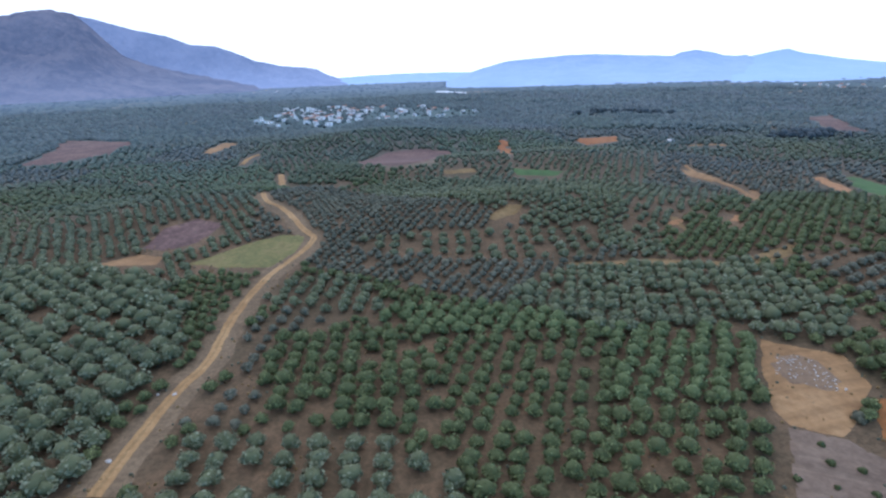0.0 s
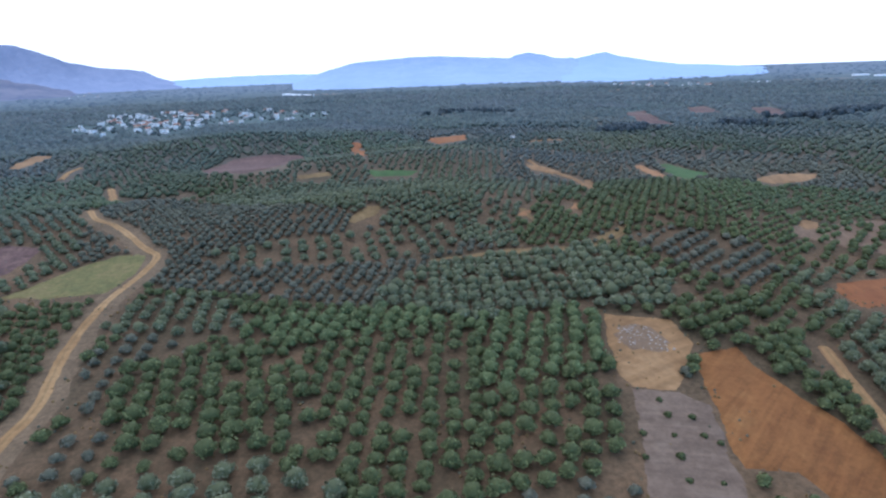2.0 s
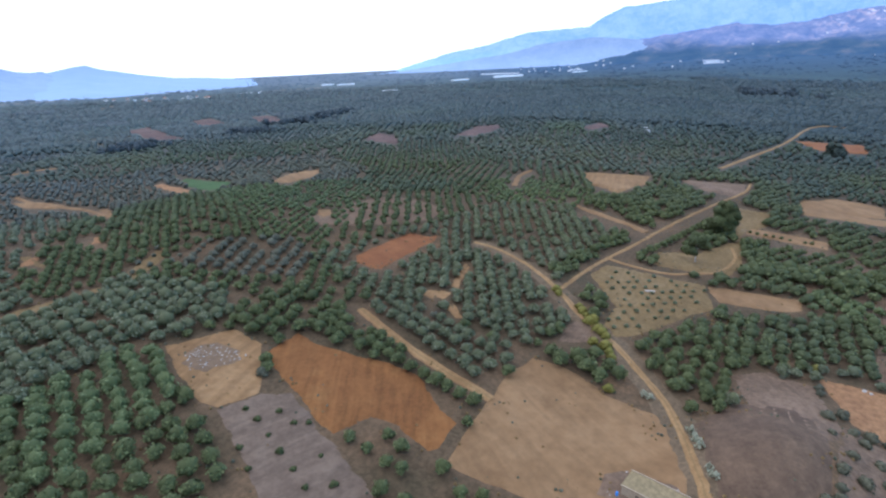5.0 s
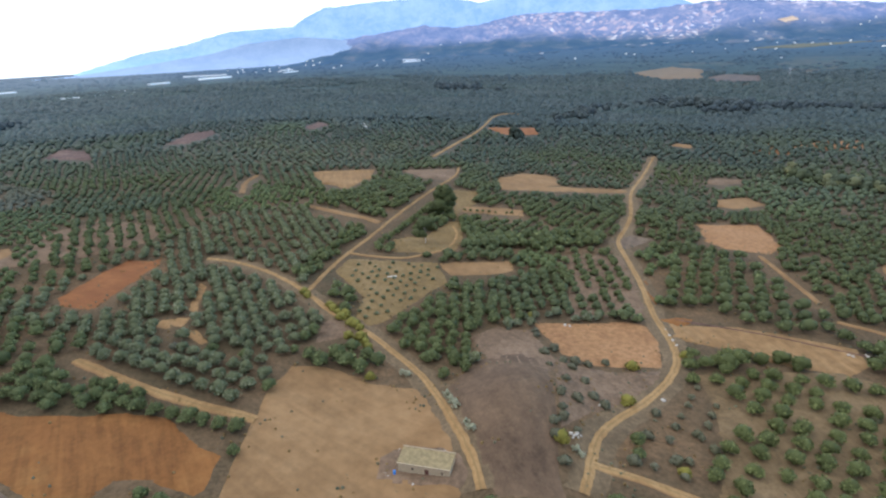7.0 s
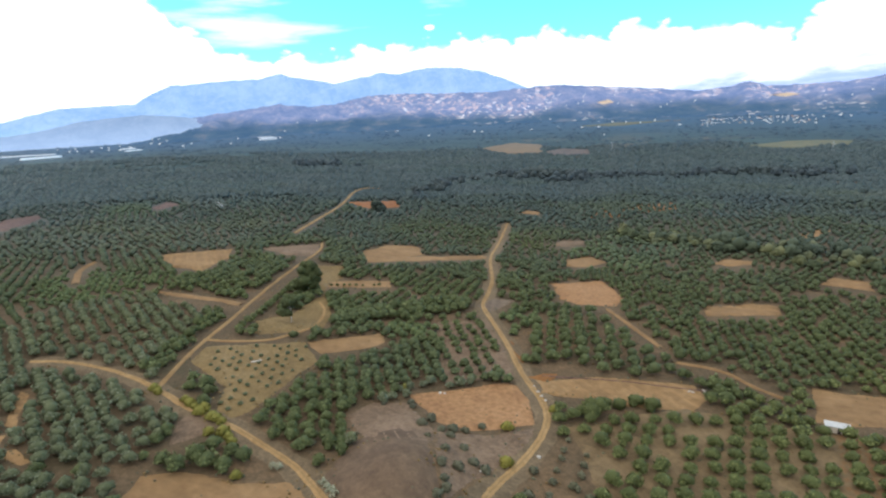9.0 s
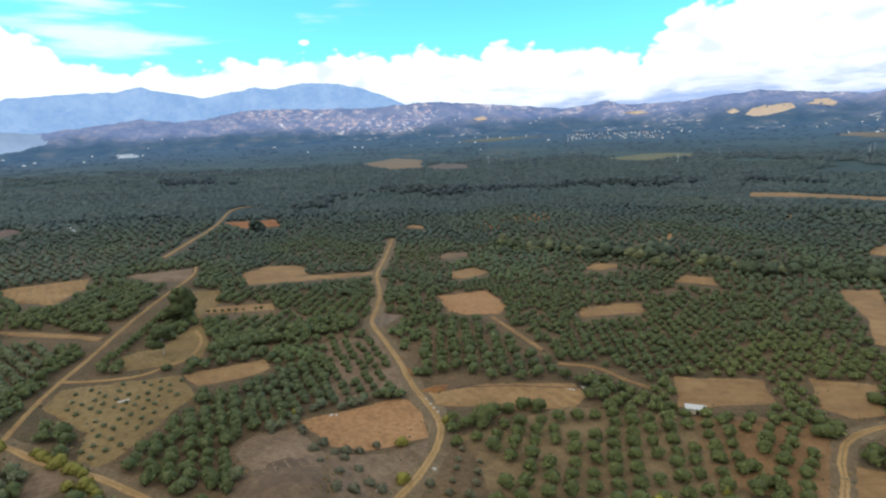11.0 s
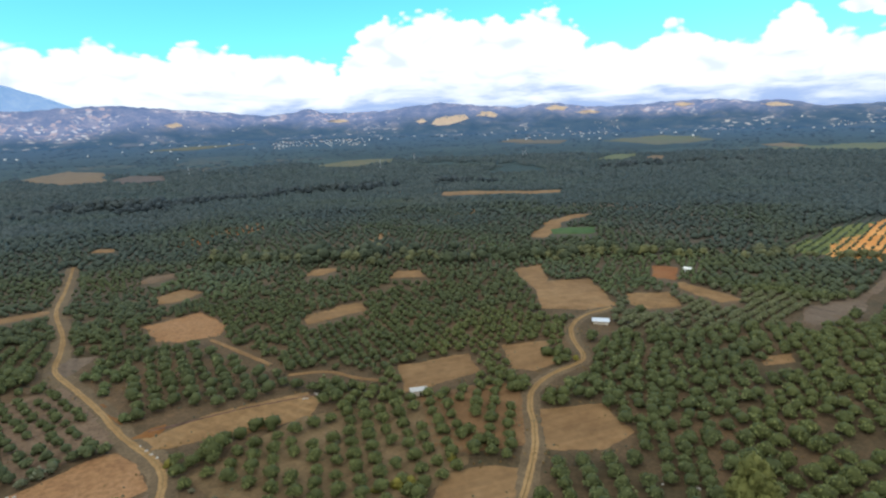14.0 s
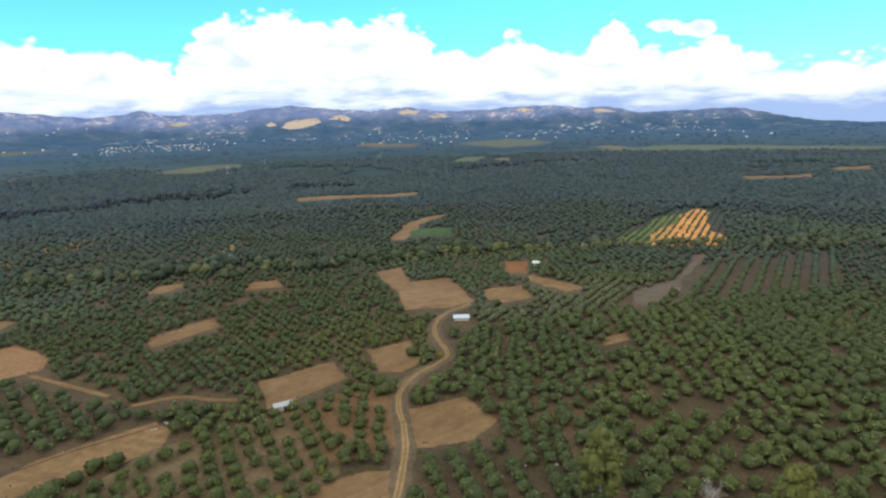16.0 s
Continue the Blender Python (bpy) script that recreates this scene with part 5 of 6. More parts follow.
def mountain(name, label, mat, profile, foot, crest, rough=0.06, seed=0, bend=1.25):
    """A range: foot and crest are its distances; profile holds azimuth and elevation of its crest in degrees."""
    p = np.array(profile)
    az = np.arange(p[0, 0], p[-1, 0], 0.2)
    el = np.interp(az, p[:, 0], p[:, 1])
    steps = 14
    verts, faces = [], []
    for i, (a, e) in enumerate(zip(az, el)):
        e += rough * (noise.fractal((a * 0.9, seed, 0), 0.8, 2.0, 5) + 0.3 * noise.noise((a * 4, seed, 3)))
        top = EYE + crest * math.tan(radians(e))
        low = float(land_z(foot * math.sin(radians(a)), foot * math.cos(radians(a)))) - 8
        for k in range(steps + 3):
            s = min(k / steps, 1)
            d = foot + (crest - foot) * s + max(0, k - steps) * 60
            x, y = d * math.sin(radians(a)), d * math.cos(radians(a))
            fold = noise.ridged_multi_fractal((x * 0.003, y * 0.003, seed), 0.8, 2.1, 5, 1.0, 2.0) * 0.5 - 0.6
            z = low + (top - low) * (s ** bend) * (1 + 1.3 * fold * (1 - s) * s * 2) - max(0, k - steps) * (top + 20) * 0.5
            verts.append((x, y, z))
    m = steps + 3
    for i in range(len(az) - 1):
        faces += [(i * m + k, (i + 1) * m + k, (i + 1) * m + k + 1, i * m + k + 1) for k in range(m - 1)]
    ob = mesh_object(name, verts, faces, mat)
    return tagged(ob, label, "mountain", kind="structure")


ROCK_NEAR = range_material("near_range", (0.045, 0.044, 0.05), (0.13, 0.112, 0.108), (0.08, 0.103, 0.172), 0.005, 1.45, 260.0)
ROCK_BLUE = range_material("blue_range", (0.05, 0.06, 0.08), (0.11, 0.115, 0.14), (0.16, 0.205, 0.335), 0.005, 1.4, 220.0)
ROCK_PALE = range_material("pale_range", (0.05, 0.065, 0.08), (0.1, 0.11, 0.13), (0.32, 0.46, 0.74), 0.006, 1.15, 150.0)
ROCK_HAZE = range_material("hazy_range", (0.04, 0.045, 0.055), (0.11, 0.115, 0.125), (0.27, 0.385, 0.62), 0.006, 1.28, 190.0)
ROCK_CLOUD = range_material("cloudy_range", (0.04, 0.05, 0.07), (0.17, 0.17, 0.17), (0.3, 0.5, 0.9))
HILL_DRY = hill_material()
# pale tan with sun put into the colour, haze into the emission
HILL_TAN = range_material("sunlit_hill_fields", (0.66, 0.46, 0.3), (0.78, 0.56, 0.36), (0.16, 0.16, 0.18), 0.02)
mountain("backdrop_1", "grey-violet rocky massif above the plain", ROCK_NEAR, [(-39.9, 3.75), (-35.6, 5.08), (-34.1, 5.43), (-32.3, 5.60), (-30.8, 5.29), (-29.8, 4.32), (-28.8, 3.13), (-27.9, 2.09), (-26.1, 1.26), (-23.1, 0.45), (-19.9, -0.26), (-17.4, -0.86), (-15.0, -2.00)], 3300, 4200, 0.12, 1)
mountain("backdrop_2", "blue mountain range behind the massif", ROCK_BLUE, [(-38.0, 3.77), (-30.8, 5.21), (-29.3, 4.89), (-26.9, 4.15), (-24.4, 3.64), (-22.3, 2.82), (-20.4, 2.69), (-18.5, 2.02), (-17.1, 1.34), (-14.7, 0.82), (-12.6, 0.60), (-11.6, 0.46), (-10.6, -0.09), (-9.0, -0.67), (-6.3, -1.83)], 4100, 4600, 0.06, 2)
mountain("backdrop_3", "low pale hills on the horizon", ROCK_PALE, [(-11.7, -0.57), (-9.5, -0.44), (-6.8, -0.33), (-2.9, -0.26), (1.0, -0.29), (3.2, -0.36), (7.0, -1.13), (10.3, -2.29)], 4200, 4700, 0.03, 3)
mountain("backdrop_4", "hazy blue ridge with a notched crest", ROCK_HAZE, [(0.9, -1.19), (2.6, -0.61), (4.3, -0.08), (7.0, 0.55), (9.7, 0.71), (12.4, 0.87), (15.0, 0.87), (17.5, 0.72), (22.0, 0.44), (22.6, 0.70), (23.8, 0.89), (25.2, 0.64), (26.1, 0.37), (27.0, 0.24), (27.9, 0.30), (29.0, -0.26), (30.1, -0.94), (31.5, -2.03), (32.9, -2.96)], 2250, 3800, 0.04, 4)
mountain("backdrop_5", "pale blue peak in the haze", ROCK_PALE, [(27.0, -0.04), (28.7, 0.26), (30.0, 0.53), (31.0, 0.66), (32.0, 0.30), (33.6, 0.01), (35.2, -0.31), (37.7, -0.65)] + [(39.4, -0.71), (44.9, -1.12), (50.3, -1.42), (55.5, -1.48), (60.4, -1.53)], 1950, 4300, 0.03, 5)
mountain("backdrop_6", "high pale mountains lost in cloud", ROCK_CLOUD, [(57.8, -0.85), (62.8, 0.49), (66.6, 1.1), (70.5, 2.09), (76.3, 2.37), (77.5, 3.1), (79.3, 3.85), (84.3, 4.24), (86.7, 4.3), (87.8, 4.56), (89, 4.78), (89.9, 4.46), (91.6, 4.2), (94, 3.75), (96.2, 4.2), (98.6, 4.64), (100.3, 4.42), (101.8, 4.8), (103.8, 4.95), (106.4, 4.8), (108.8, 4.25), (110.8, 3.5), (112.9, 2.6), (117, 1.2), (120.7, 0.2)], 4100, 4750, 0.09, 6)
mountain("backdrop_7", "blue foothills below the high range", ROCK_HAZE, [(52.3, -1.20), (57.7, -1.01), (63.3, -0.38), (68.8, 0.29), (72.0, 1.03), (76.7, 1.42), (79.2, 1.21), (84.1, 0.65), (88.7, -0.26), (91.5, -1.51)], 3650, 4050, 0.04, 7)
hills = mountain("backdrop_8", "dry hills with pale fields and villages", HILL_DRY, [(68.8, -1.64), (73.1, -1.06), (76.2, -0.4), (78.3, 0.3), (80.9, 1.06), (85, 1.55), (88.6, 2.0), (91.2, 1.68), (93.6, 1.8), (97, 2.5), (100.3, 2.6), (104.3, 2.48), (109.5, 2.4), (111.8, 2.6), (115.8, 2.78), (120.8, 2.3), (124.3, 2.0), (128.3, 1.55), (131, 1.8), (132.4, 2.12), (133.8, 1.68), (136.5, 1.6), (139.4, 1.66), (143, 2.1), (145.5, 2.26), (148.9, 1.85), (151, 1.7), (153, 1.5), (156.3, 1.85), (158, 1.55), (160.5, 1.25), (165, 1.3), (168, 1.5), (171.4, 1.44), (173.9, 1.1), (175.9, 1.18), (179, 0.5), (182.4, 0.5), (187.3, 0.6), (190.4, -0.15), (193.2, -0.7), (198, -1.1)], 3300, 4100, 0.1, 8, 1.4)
hill_tree = BVHTree.FromPolygons([v.co for v in hills.data.vertices], [p.vertices[:] for p in hills.data.polygons])


def slope_z(x, y):
    """Height of the ground, the dry hills included."""
    z = float(land_z(x, y))
    hit = hill_tree.ray_cast(Vector((x, y, 2000)), Vector((0, 0, -1)))[0]
    return max(z, hit.z) if hit else z


def hill_field(label, outline):
    """A bare field on the slopes of the dry hills, painted as sunlit; outline: azimuth and elevation from the hovering
    point.
    """
    ring = np.array(outline)
    low, high = ring.min(0), ring.max(0)
    grid = [(a, e) for a in np.arange(low[0], high[0], 0.3) for e in np.arange(low[1], high[1], 0.12)]
    pts = [Vector(p) for p in outline] + [Vector(p) for p in grid if inside(np.array([p]), ring)[0]]
    got = delaunay_2d_cdt(pts, [], [list(range(len(outline)))], 1, 1e-4)
    verts = []
    for a, e in got[0]:
        way = Vector((math.sin(radians(a)) * math.cos(radians(e)), math.cos(radians(a)) * math.cos(radians(e)), math.sin(radians(e))))
        eye = Vector((0, 0, EYE))
        hit, _, _, d = hill_tree.ray_cast(eye, way)
        verts.append(eye + way * ((d or 3900) - 9))
    tagged(mesh_object("hill_field", verts, [tuple(f) for f in got[2]], HILL_TAN), label, "field", kind="structure")


for outline in ([(144.3, 0.21), (144.8, 0.72), (145.8, 0.95), (147.7, 1.03), (148.1, 0.64), (147.4, 0.39), (146.1, 0.08), (145.0, 0.03)], [(148.8, 0.87), (149.3, 1.25), (150.3, 1.24), (151.0, 0.88), (150.7, 0.62), (149.7, 0.77)], [(142.8, 0.53), (143.4, 0.79), (143.9, 0.48), (143.2, 0.31)], [(133.8, 0.88), (135.3, 1.01), (136.3, 0.81), (135.1, 0.66)], [(119.4, 0.97), (120.5, 1.18), (121.0, 0.87), (120.0, 0.71)], [(155.6, 1.32), (156.6, 1.61), (157.8, 1.34), (157.4, 1.03), (156.2, 1.08)], [(158.4, 0.88), (160.0, 0.98), (160.9, 0.73), (159.5, 0.57)], [(167.2, 1.15), (168.2, 1.31), (169.2, 1.11), (168.2, 0.90)], [(174.4, 0.87), (175.7, 0.95), (177.1, 0.59), (175.3, 0.58)]):
    hill_field("pale tan sunlit field on a hillside", outline)


# ---------------------------------------------------------------- buildings
def block(bm, x0, x1, y0, y1, z0, z1, bevel=0.0):
    made = bmesh.ops.create_cube(bm, size=1.0, matrix=Matrix.Translation(((x0 + x1) / 2, (y0 + y1) / 2, (z0 + z1) / 2)) @ Matrix.Diagonal((x1 - x0, y1 - y0, z1 - z0, 1)))
    if bevel:
        edges = {e for v in made["verts"] for e in v.link_edges}
        bmesh.ops.bevel(bm, geom=list(edges), offset=bevel, segments=1, affect="EDGES")
    return bm


def gable(bm, x0, x1, y0, y1, z0, z1, over=0.3):
    """A ridged roof slab."""
    x0, x1, y0, y1 = x0 - over, x1 + over, y0 - over, y1 + over
    m = (y0 + y1) / 2
    v = [bm.verts.new(p) for p in ((x0, y0, z0), (x1, y0, z0), (x1, y1, z0), (x0, y1, z0), (x0, m, z1), (x1, m, z1))]
    for f in ((0, 1, 5, 4), (3, 4, 5, 2), (0, 4, 3), (1, 2, 5), (0, 3, 2, 1)):
        bm.faces.new([v[k] for k in f])
    return bm


WHITEWASH = plain("whitewash", (0.8, 0.79, 0.77), 0.85, 1.5, 0.12)
CREAM = plain("cream_plaster", (0.6, 0.52, 0.42), 0.85, 1.5, 0.15)
ROOF_TILE = plain("roof_tile", (0.36, 0.17, 0.11), 0.85, 2.0, 0.3)
ROOF_GREY = plain("roof_concrete", (0.47, 0.45, 0.43), 0.9, 1.0, 0.2)
STONE_WALL = plain("stone_wall", (0.38, 0.3, 0.2), 0.95, 3.0, 0.3)
MOSS_ROOF = plain("mossy_roof", (0.25, 0.19, 0.1), 0.95, 1.2, 0.3)
# near-black for solid blocks: the shade inside openings put into the colour
DARK = plain("dark_opening", (0.03, 0.022, 0.02), 0.8)
DOOR_WOOD = plain("door_wood", (0.09, 0.035, 0.025), 0.8, 5.0)
SHEET = plain("white_sheet_metal", (0.6, 0.64, 0.7), 0.5, 0.7, 0.1)
PLASTIC = plain("greenhouse_film", (0.8, 0.82, 0.84), 0.35, 0.3, 0.08)
PALE_STONE = plain("pale_stone", (0.42, 0.38, 0.33), 0.95, 4.0, 0.25)
STEEL = plain("grey_steel", (0.35, 0.36, 0.38), 0.5, 2.0, 0.15)
BLUE = plain("blue_plastic", (0.05, 0.2, 0.55), 0.45, 2.0, 0.1)


def ground_pose(x, y, turn=0.0, sink=0.0):
    return pose(x, y, float(land_z(x, y)) - sink, 0, 0, turn)


def farm_hut():
    """Stone hut with a sloping mossy roof, a door and two small windows in its long front."""
    (ax, ay), (bx, by) = [(94.1, 12.6), (91.1, 1.7)]
    long = math.hypot(bx - ax, by - ay)
    turn = math.degrees(math.atan2(by - ay, bx - ax))
    back, h, hb = 4.6, 2.3, 2.7
    root = new("farm_hut")
    bm = bmesh.new()
    v = [bm.verts.new(p) for p in ((0, 0, -0.5), (long, 0, -0.5), (long, back, -0.5), (0, back, -0.5), (0, 0, h), (long, 0, h), (long, back, hb), (0, back, hb))]
    for f in ((0, 1, 5, 4), (1, 2, 6, 5), (2, 3, 7, 6), (3, 0, 4, 7), (4, 5, 6, 7)):
        bm.faces.new([v[k] for k in f])
    bmesh.ops.recalc_face_normals(bm, faces=bm.faces)
    part("wall", bm, STONE_WALL, root)
    bm = bmesh.new()
    slope = math.degrees(math.atan2(hb - h, back))
    block(bm, -0.15, long + 0.15, -0.2, back + 0.2, 0, 0.16, 0.03)
    roof = part("roof", bm, MOSS_ROOF, root, "mossy sloping flat roof")
    roof.matrix_local = pose(0, 0, h + 0.0, slope, 0, 0)
    for k in range(2):
        bm = bmesh.new()
        block(bm, -0.2, long + 0.2, -0.12, 0.12, 0, 0.22, 0.03)
        rim = part("coping", bm, STONE_WALL, roof)
        rim.matrix_local = pose(0, -0.15 + k * (back + 0.3), 0.1)
    door = part("door", block(bmesh.new(), long * 0.52, long * 0.52 + 0.9, -0.06, 0.06, 0.0, 1.75, 0.02), DOOR_WOOD, root, "dark red-brown wooden door")
    part("frame", block(bmesh.new(), long * 0.52 - 0.12, long * 0.52 + 1.02, -0.04, 0.03, 0.0, 1.88, 0.02), STONE_WALL, door)
    for x in (0.26, 0.83):
        part("window", block(bmesh.new(), long * x, long * x + 0.5, -0.05, 0.05, 1.1, 1.6, 0.02), DARK, root, "small dark window opening")
    root.matrix_basis = ground_pose((ax + bx) / 2, (ay + by) / 2, turn) @ pose(-long / 2, 0, 0)
    tagged(root, "old stone farm hut with a mossy sloping roof", "hut")


farm_hut()


def white_hut():
    (ax, ay), (bx, by) = [(117.7, -143.4), (112.5, -148.7)]
    root = new("field_hut")
    root.matrix_basis = ground_pose((ax + bx) / 2, (ay + by) / 2, math.degrees(math.atan2(by - ay, bx - ax)))
    part("wall", block(bmesh.new(), -3.0, 3.0, 0, 3.0, -0.4, 1.9, 0.04), CREAM, root)
    part("roof", block(bmesh.new(), -3.3, 3.3, -0.3, 3.3, 1.9, 2.05, 0.04), ROOF_GREY, root, "flat pale roof slab")
    door = part("door", block(bmesh.new(), 0.0, 0.9, -0.05, 0.05, 0.0, 1.9, 0.02), DARK, root, "dark open doorway")
    part("window", block(bmesh.new(), 1.8, 2.6, -0.05, 0.05, 0.9, 1.6, 0.02), DARK, root)
    tagged(root, "small whitewashed hut at the edge of a tan field", "hut")


def white_shed():
    x, y = (84.4, -250.6)
    root = new("shed")
    root.matrix_basis = ground_pose(x, y, 20)
    part("wall", block(bmesh.new(), -3.6, 3.6, -2.3, 2.3, -0.4, 1.8, 0.04), CREAM, root)
    part("roof", gable(bmesh.new(), -3.7, 3.7, -2.4, 2.4, 1.8, 2.4, 0.4), SHEET, root, "shining white sheet-metal roof")
    part("door", block(bmesh.new(), -1.0, 1.0, -2.36, -2.25, 0, 1.7, 0.02), STEEL, root)
    for k in (-2.8, 1.9):
        part("window", block(bmesh.new(), k, k + 0.8, -2.35, -2.25, 0.8, 1.4, 0.02), DARK, root)
    tagged(root, "shed with a bright white metal roof beside the track", "shed")


def water_tank():
    x, y = (69.7, -373)
    root = new("store")
    root.matrix_basis = ground_pose(x, y, -10)
    part("wall", block(bmesh.new(), -2.2, 2.2, -1.6, 1.6, -0.4, 2.4, 0.05), WHITEWASH, root)
    part("roof", gable(bmesh.new(), -2.2, 2.2, -1.6, 1.6, 2.4, 3.4, 0.3), WHITEWASH, root)
    part("door", block(bmesh.new(), -1.6, -0.6, -1.66, -1.54, 0, 2.0, 0.02), DARK, root)
    tagged(root, "small white gabled store above an olive grove", "store")


white_hut()
white_shed()
water_tank()


def make_house(kind):
    """A village house: walls, roof, door and a few windows."""
    root = new("house")
    w, d, h = ((8, 7, 3.1), (7, 6.5, 5.6), (10, 7, 3.2), (6, 6, 3.0), (11, 8, 5.8))[kind]
    part("wall", block(bmesh.new(), -w / 2, w / 2, -d / 2, d / 2, -1.5, h, 0.05), (WHITEWASH, WHITEWASH, CREAM, WHITEWASH, WHITEWASH)[kind], root)
    if kind in (0, 2):
        part("roof", gable(bmesh.new(), -w / 2, w / 2, -d / 2, d / 2, h, h + 1.9, 0.4), ROOF_TILE, root, "red tile roof")
    else:
        part("roof", block(bmesh.new(), -w / 2 - 0.2, w / 2 + 0.2, -d / 2 - 0.2, d / 2 + 0.2, h, h + 0.3, 0.05), ROOF_GREY, root, "flat concrete roof")
    part("door", block(bmesh.new(), -0.6, 0.6, -d / 2 - 0.06, -d / 2 + 0.05, 0, 2.1), DOOR_WOOD, root)
    for k in range(2 if h < 5 else 4):
        x, z = (-w / 3 if k % 2 == 0 else w / 3 - 1.0), 1.0 + 2.9 * (k // 2)
        part("window", block(bmesh.new(), x, x + 1.0, -d / 2 - 0.05, -d / 2 + 0.05, z, z + 1.2), DARK, root)
    look_ = ("white house with a red tile roof", "two-storey white house with a flat roof", "cream house with a red tile roof", "small white flat-roofed house", "large white two-storey block")[kind]
    return tagged(root, look_ + " in a village", "house", "village houses")


HOUSES = [make_house(k) for k in range(5)]
HOUSE_USED = [False] * 5


def put_house(kind, x, y, turn):
    m = pose(x, y, slope_z(x, y), 0, 0, turn) @ Matrix.Diagonal((0.8, 0.8, 0.8, 1))
    if not HOUSE_USED[kind]:
        HOUSE_USED[kind] = True
        HOUSES[kind].matrix_basis = m
        return
    keep = HOUSES[kind].matrix_basis.copy()
    HOUSES[kind].matrix_basis = Matrix.Identity(4)
    copy_thing(HOUSES[kind], m)
    HOUSES[kind].matrix_basis = keep


def village(outline, count, seed, gap=11.0):
    rng = random.Random(seed)
    ring = np.array(outline)
    low, high = ring.min(0), ring.max(0)
    put = []
    for _ in range(count * 40):
        if len(put) == count:
            break
        p = np.array([rng.uniform(low[0], high[0]), rng.uniform(low[1], high[1])])
        if inside(p[None], ring)[0] and all(np.hypot(*(p - q)) > gap for q in put):
            put.append(p)
            put_house(rng.choice([0, 1, 1, 2, 3, 3, 3, 4]), p[0], p[1], math.degrees(math.atan2(p[0], -p[1])) + 180 + rng.uniform(-35, 35))

    # garden trees between the houses
    got = []
    for _ in range(count * 5):
        p = np.array([rng.uniform(low[0], high[0]), rng.uniform(low[1], high[1])])
        if inside(p[None], ring)[0] and all(np.hypot(*(p - q)) > 6.5 for q in put):
            got.append((p[0], p[1], rng.uniform(1.8, 3.2), rng.uniform(0, 6.28)))
    if got and np.hypot(*ring[0]) < 1500:
        tagged(scatter_mesh("garden_trees", TPL_FAR, np.array(got), LEAF_DARK), "dark garden trees between village houses", "trees", kind="stuff")


for outline, count, seed, gap in VILLAGES:
    village(outline, count, seed, gap)
for spot in ([(1027, -31.7)], [(602, 84.3)], [(1901, -1104)], [(618, 88.6)], [(207.7, 505)], [(-162.9, -1056)], [(-85.4, 1244)], [(83.7, 997)]):
    put_house(3, *spot[0], 30)


def far_farms():
    """White farmhouses strewn over the far plain and the feet of the dry hills, too small and many to count."""
    rng = np.random.default_rng(17)
    verts, faces = [], []
    for _ in range(210):
        a = radians(rng.uniform(70, 192))
        d = rng.uniform(2500, 3950)
        x, y = d * math.sin(a), d * math.cos(a)
        if noise.noise((x * 0.0016, y * 0.0016, 3)) < -0.05:
            continue
        z, w, e, h, t = slope_z(x, y), rng.uniform(5, 12), rng.uniform(5, 8), rng.uniform(3, 5), rng.uniform(0, 3)
        k = len(verts)
        c, q = math.cos(t), math.sin(t)
        for up in (-3, h):
            verts += [(x + (i * w * c - j * e * q) / 2, y + (i * w * q + j * e * c) / 2, z + up) for i, j in ((-1, -1), (1, -1), (1, 1), (-1, 1))]
        verts.append((x, y, z + h + 1.6))
        faces += [(k + i, k + (i + 1) % 4, k + 4 + (i + 1) % 4, k + 4 + i) for i in range(4)] + [(k + 4 + i, k + 4 + (i + 1) % 4, k + 8) for i in range(4)]
    tagged(mesh_object("far_farmhouses", verts, faces, WHITEWASH, smooth=False), "tiny white farmhouses strewn over the far hill feet", "houses", kind="stuff")


far_farms()


def greenhouse(ends, wide):
    """A row of low vaults under white film."""
    (ax, ay), (bx, by) = ends
    long = math.hypot(bx - ax, by - ay)
    root = new("greenhouse")
    bays = 3
    for k in range(bays):
        bm = bmesh.new()
        rings = []
        for x in (0, long):
            rings.append([bm.verts.new((x, (k + 0.5) * wide / bays - wide / bays / 2 * math.cos(math.pi * j / 6), 2.5 + 2.0 * math.sin(math.pi * j / 6))) for j in range(7)])
        low = [[bm.verts.new((x, k * wide / bays + s * wide / bays, -1)) for s in (0, 1)] for x in (0, long)]
        for j in range(6):
            bm.faces.new((rings[0][j], rings[0][j + 1], rings[1][j + 1], rings[1][j]))
        for s, j in ((0, 0), (1, 6)):
            bm.faces.new((low[0][s], rings[0][j], rings[1][j], low[1][s]))
        for e in (0, 1):
            bm.faces.new([low[e][0], *rings[e], low[e][1]])
        part("vault", bm, PLASTIC, root)
    root.matrix_basis = ground_pose((ax + bx) / 2, (ay + by) / 2, math.degrees(math.atan2(by - ay, bx - ax))) @ pose(-long / 2, -wide / 2, 0)
    tagged(root, "long white plastic greenhouse on the far plain", "greenhouse", "greenhouses on the plain")


for ends in GREENHOUSES:
    greenhouse(ends, 13.0)


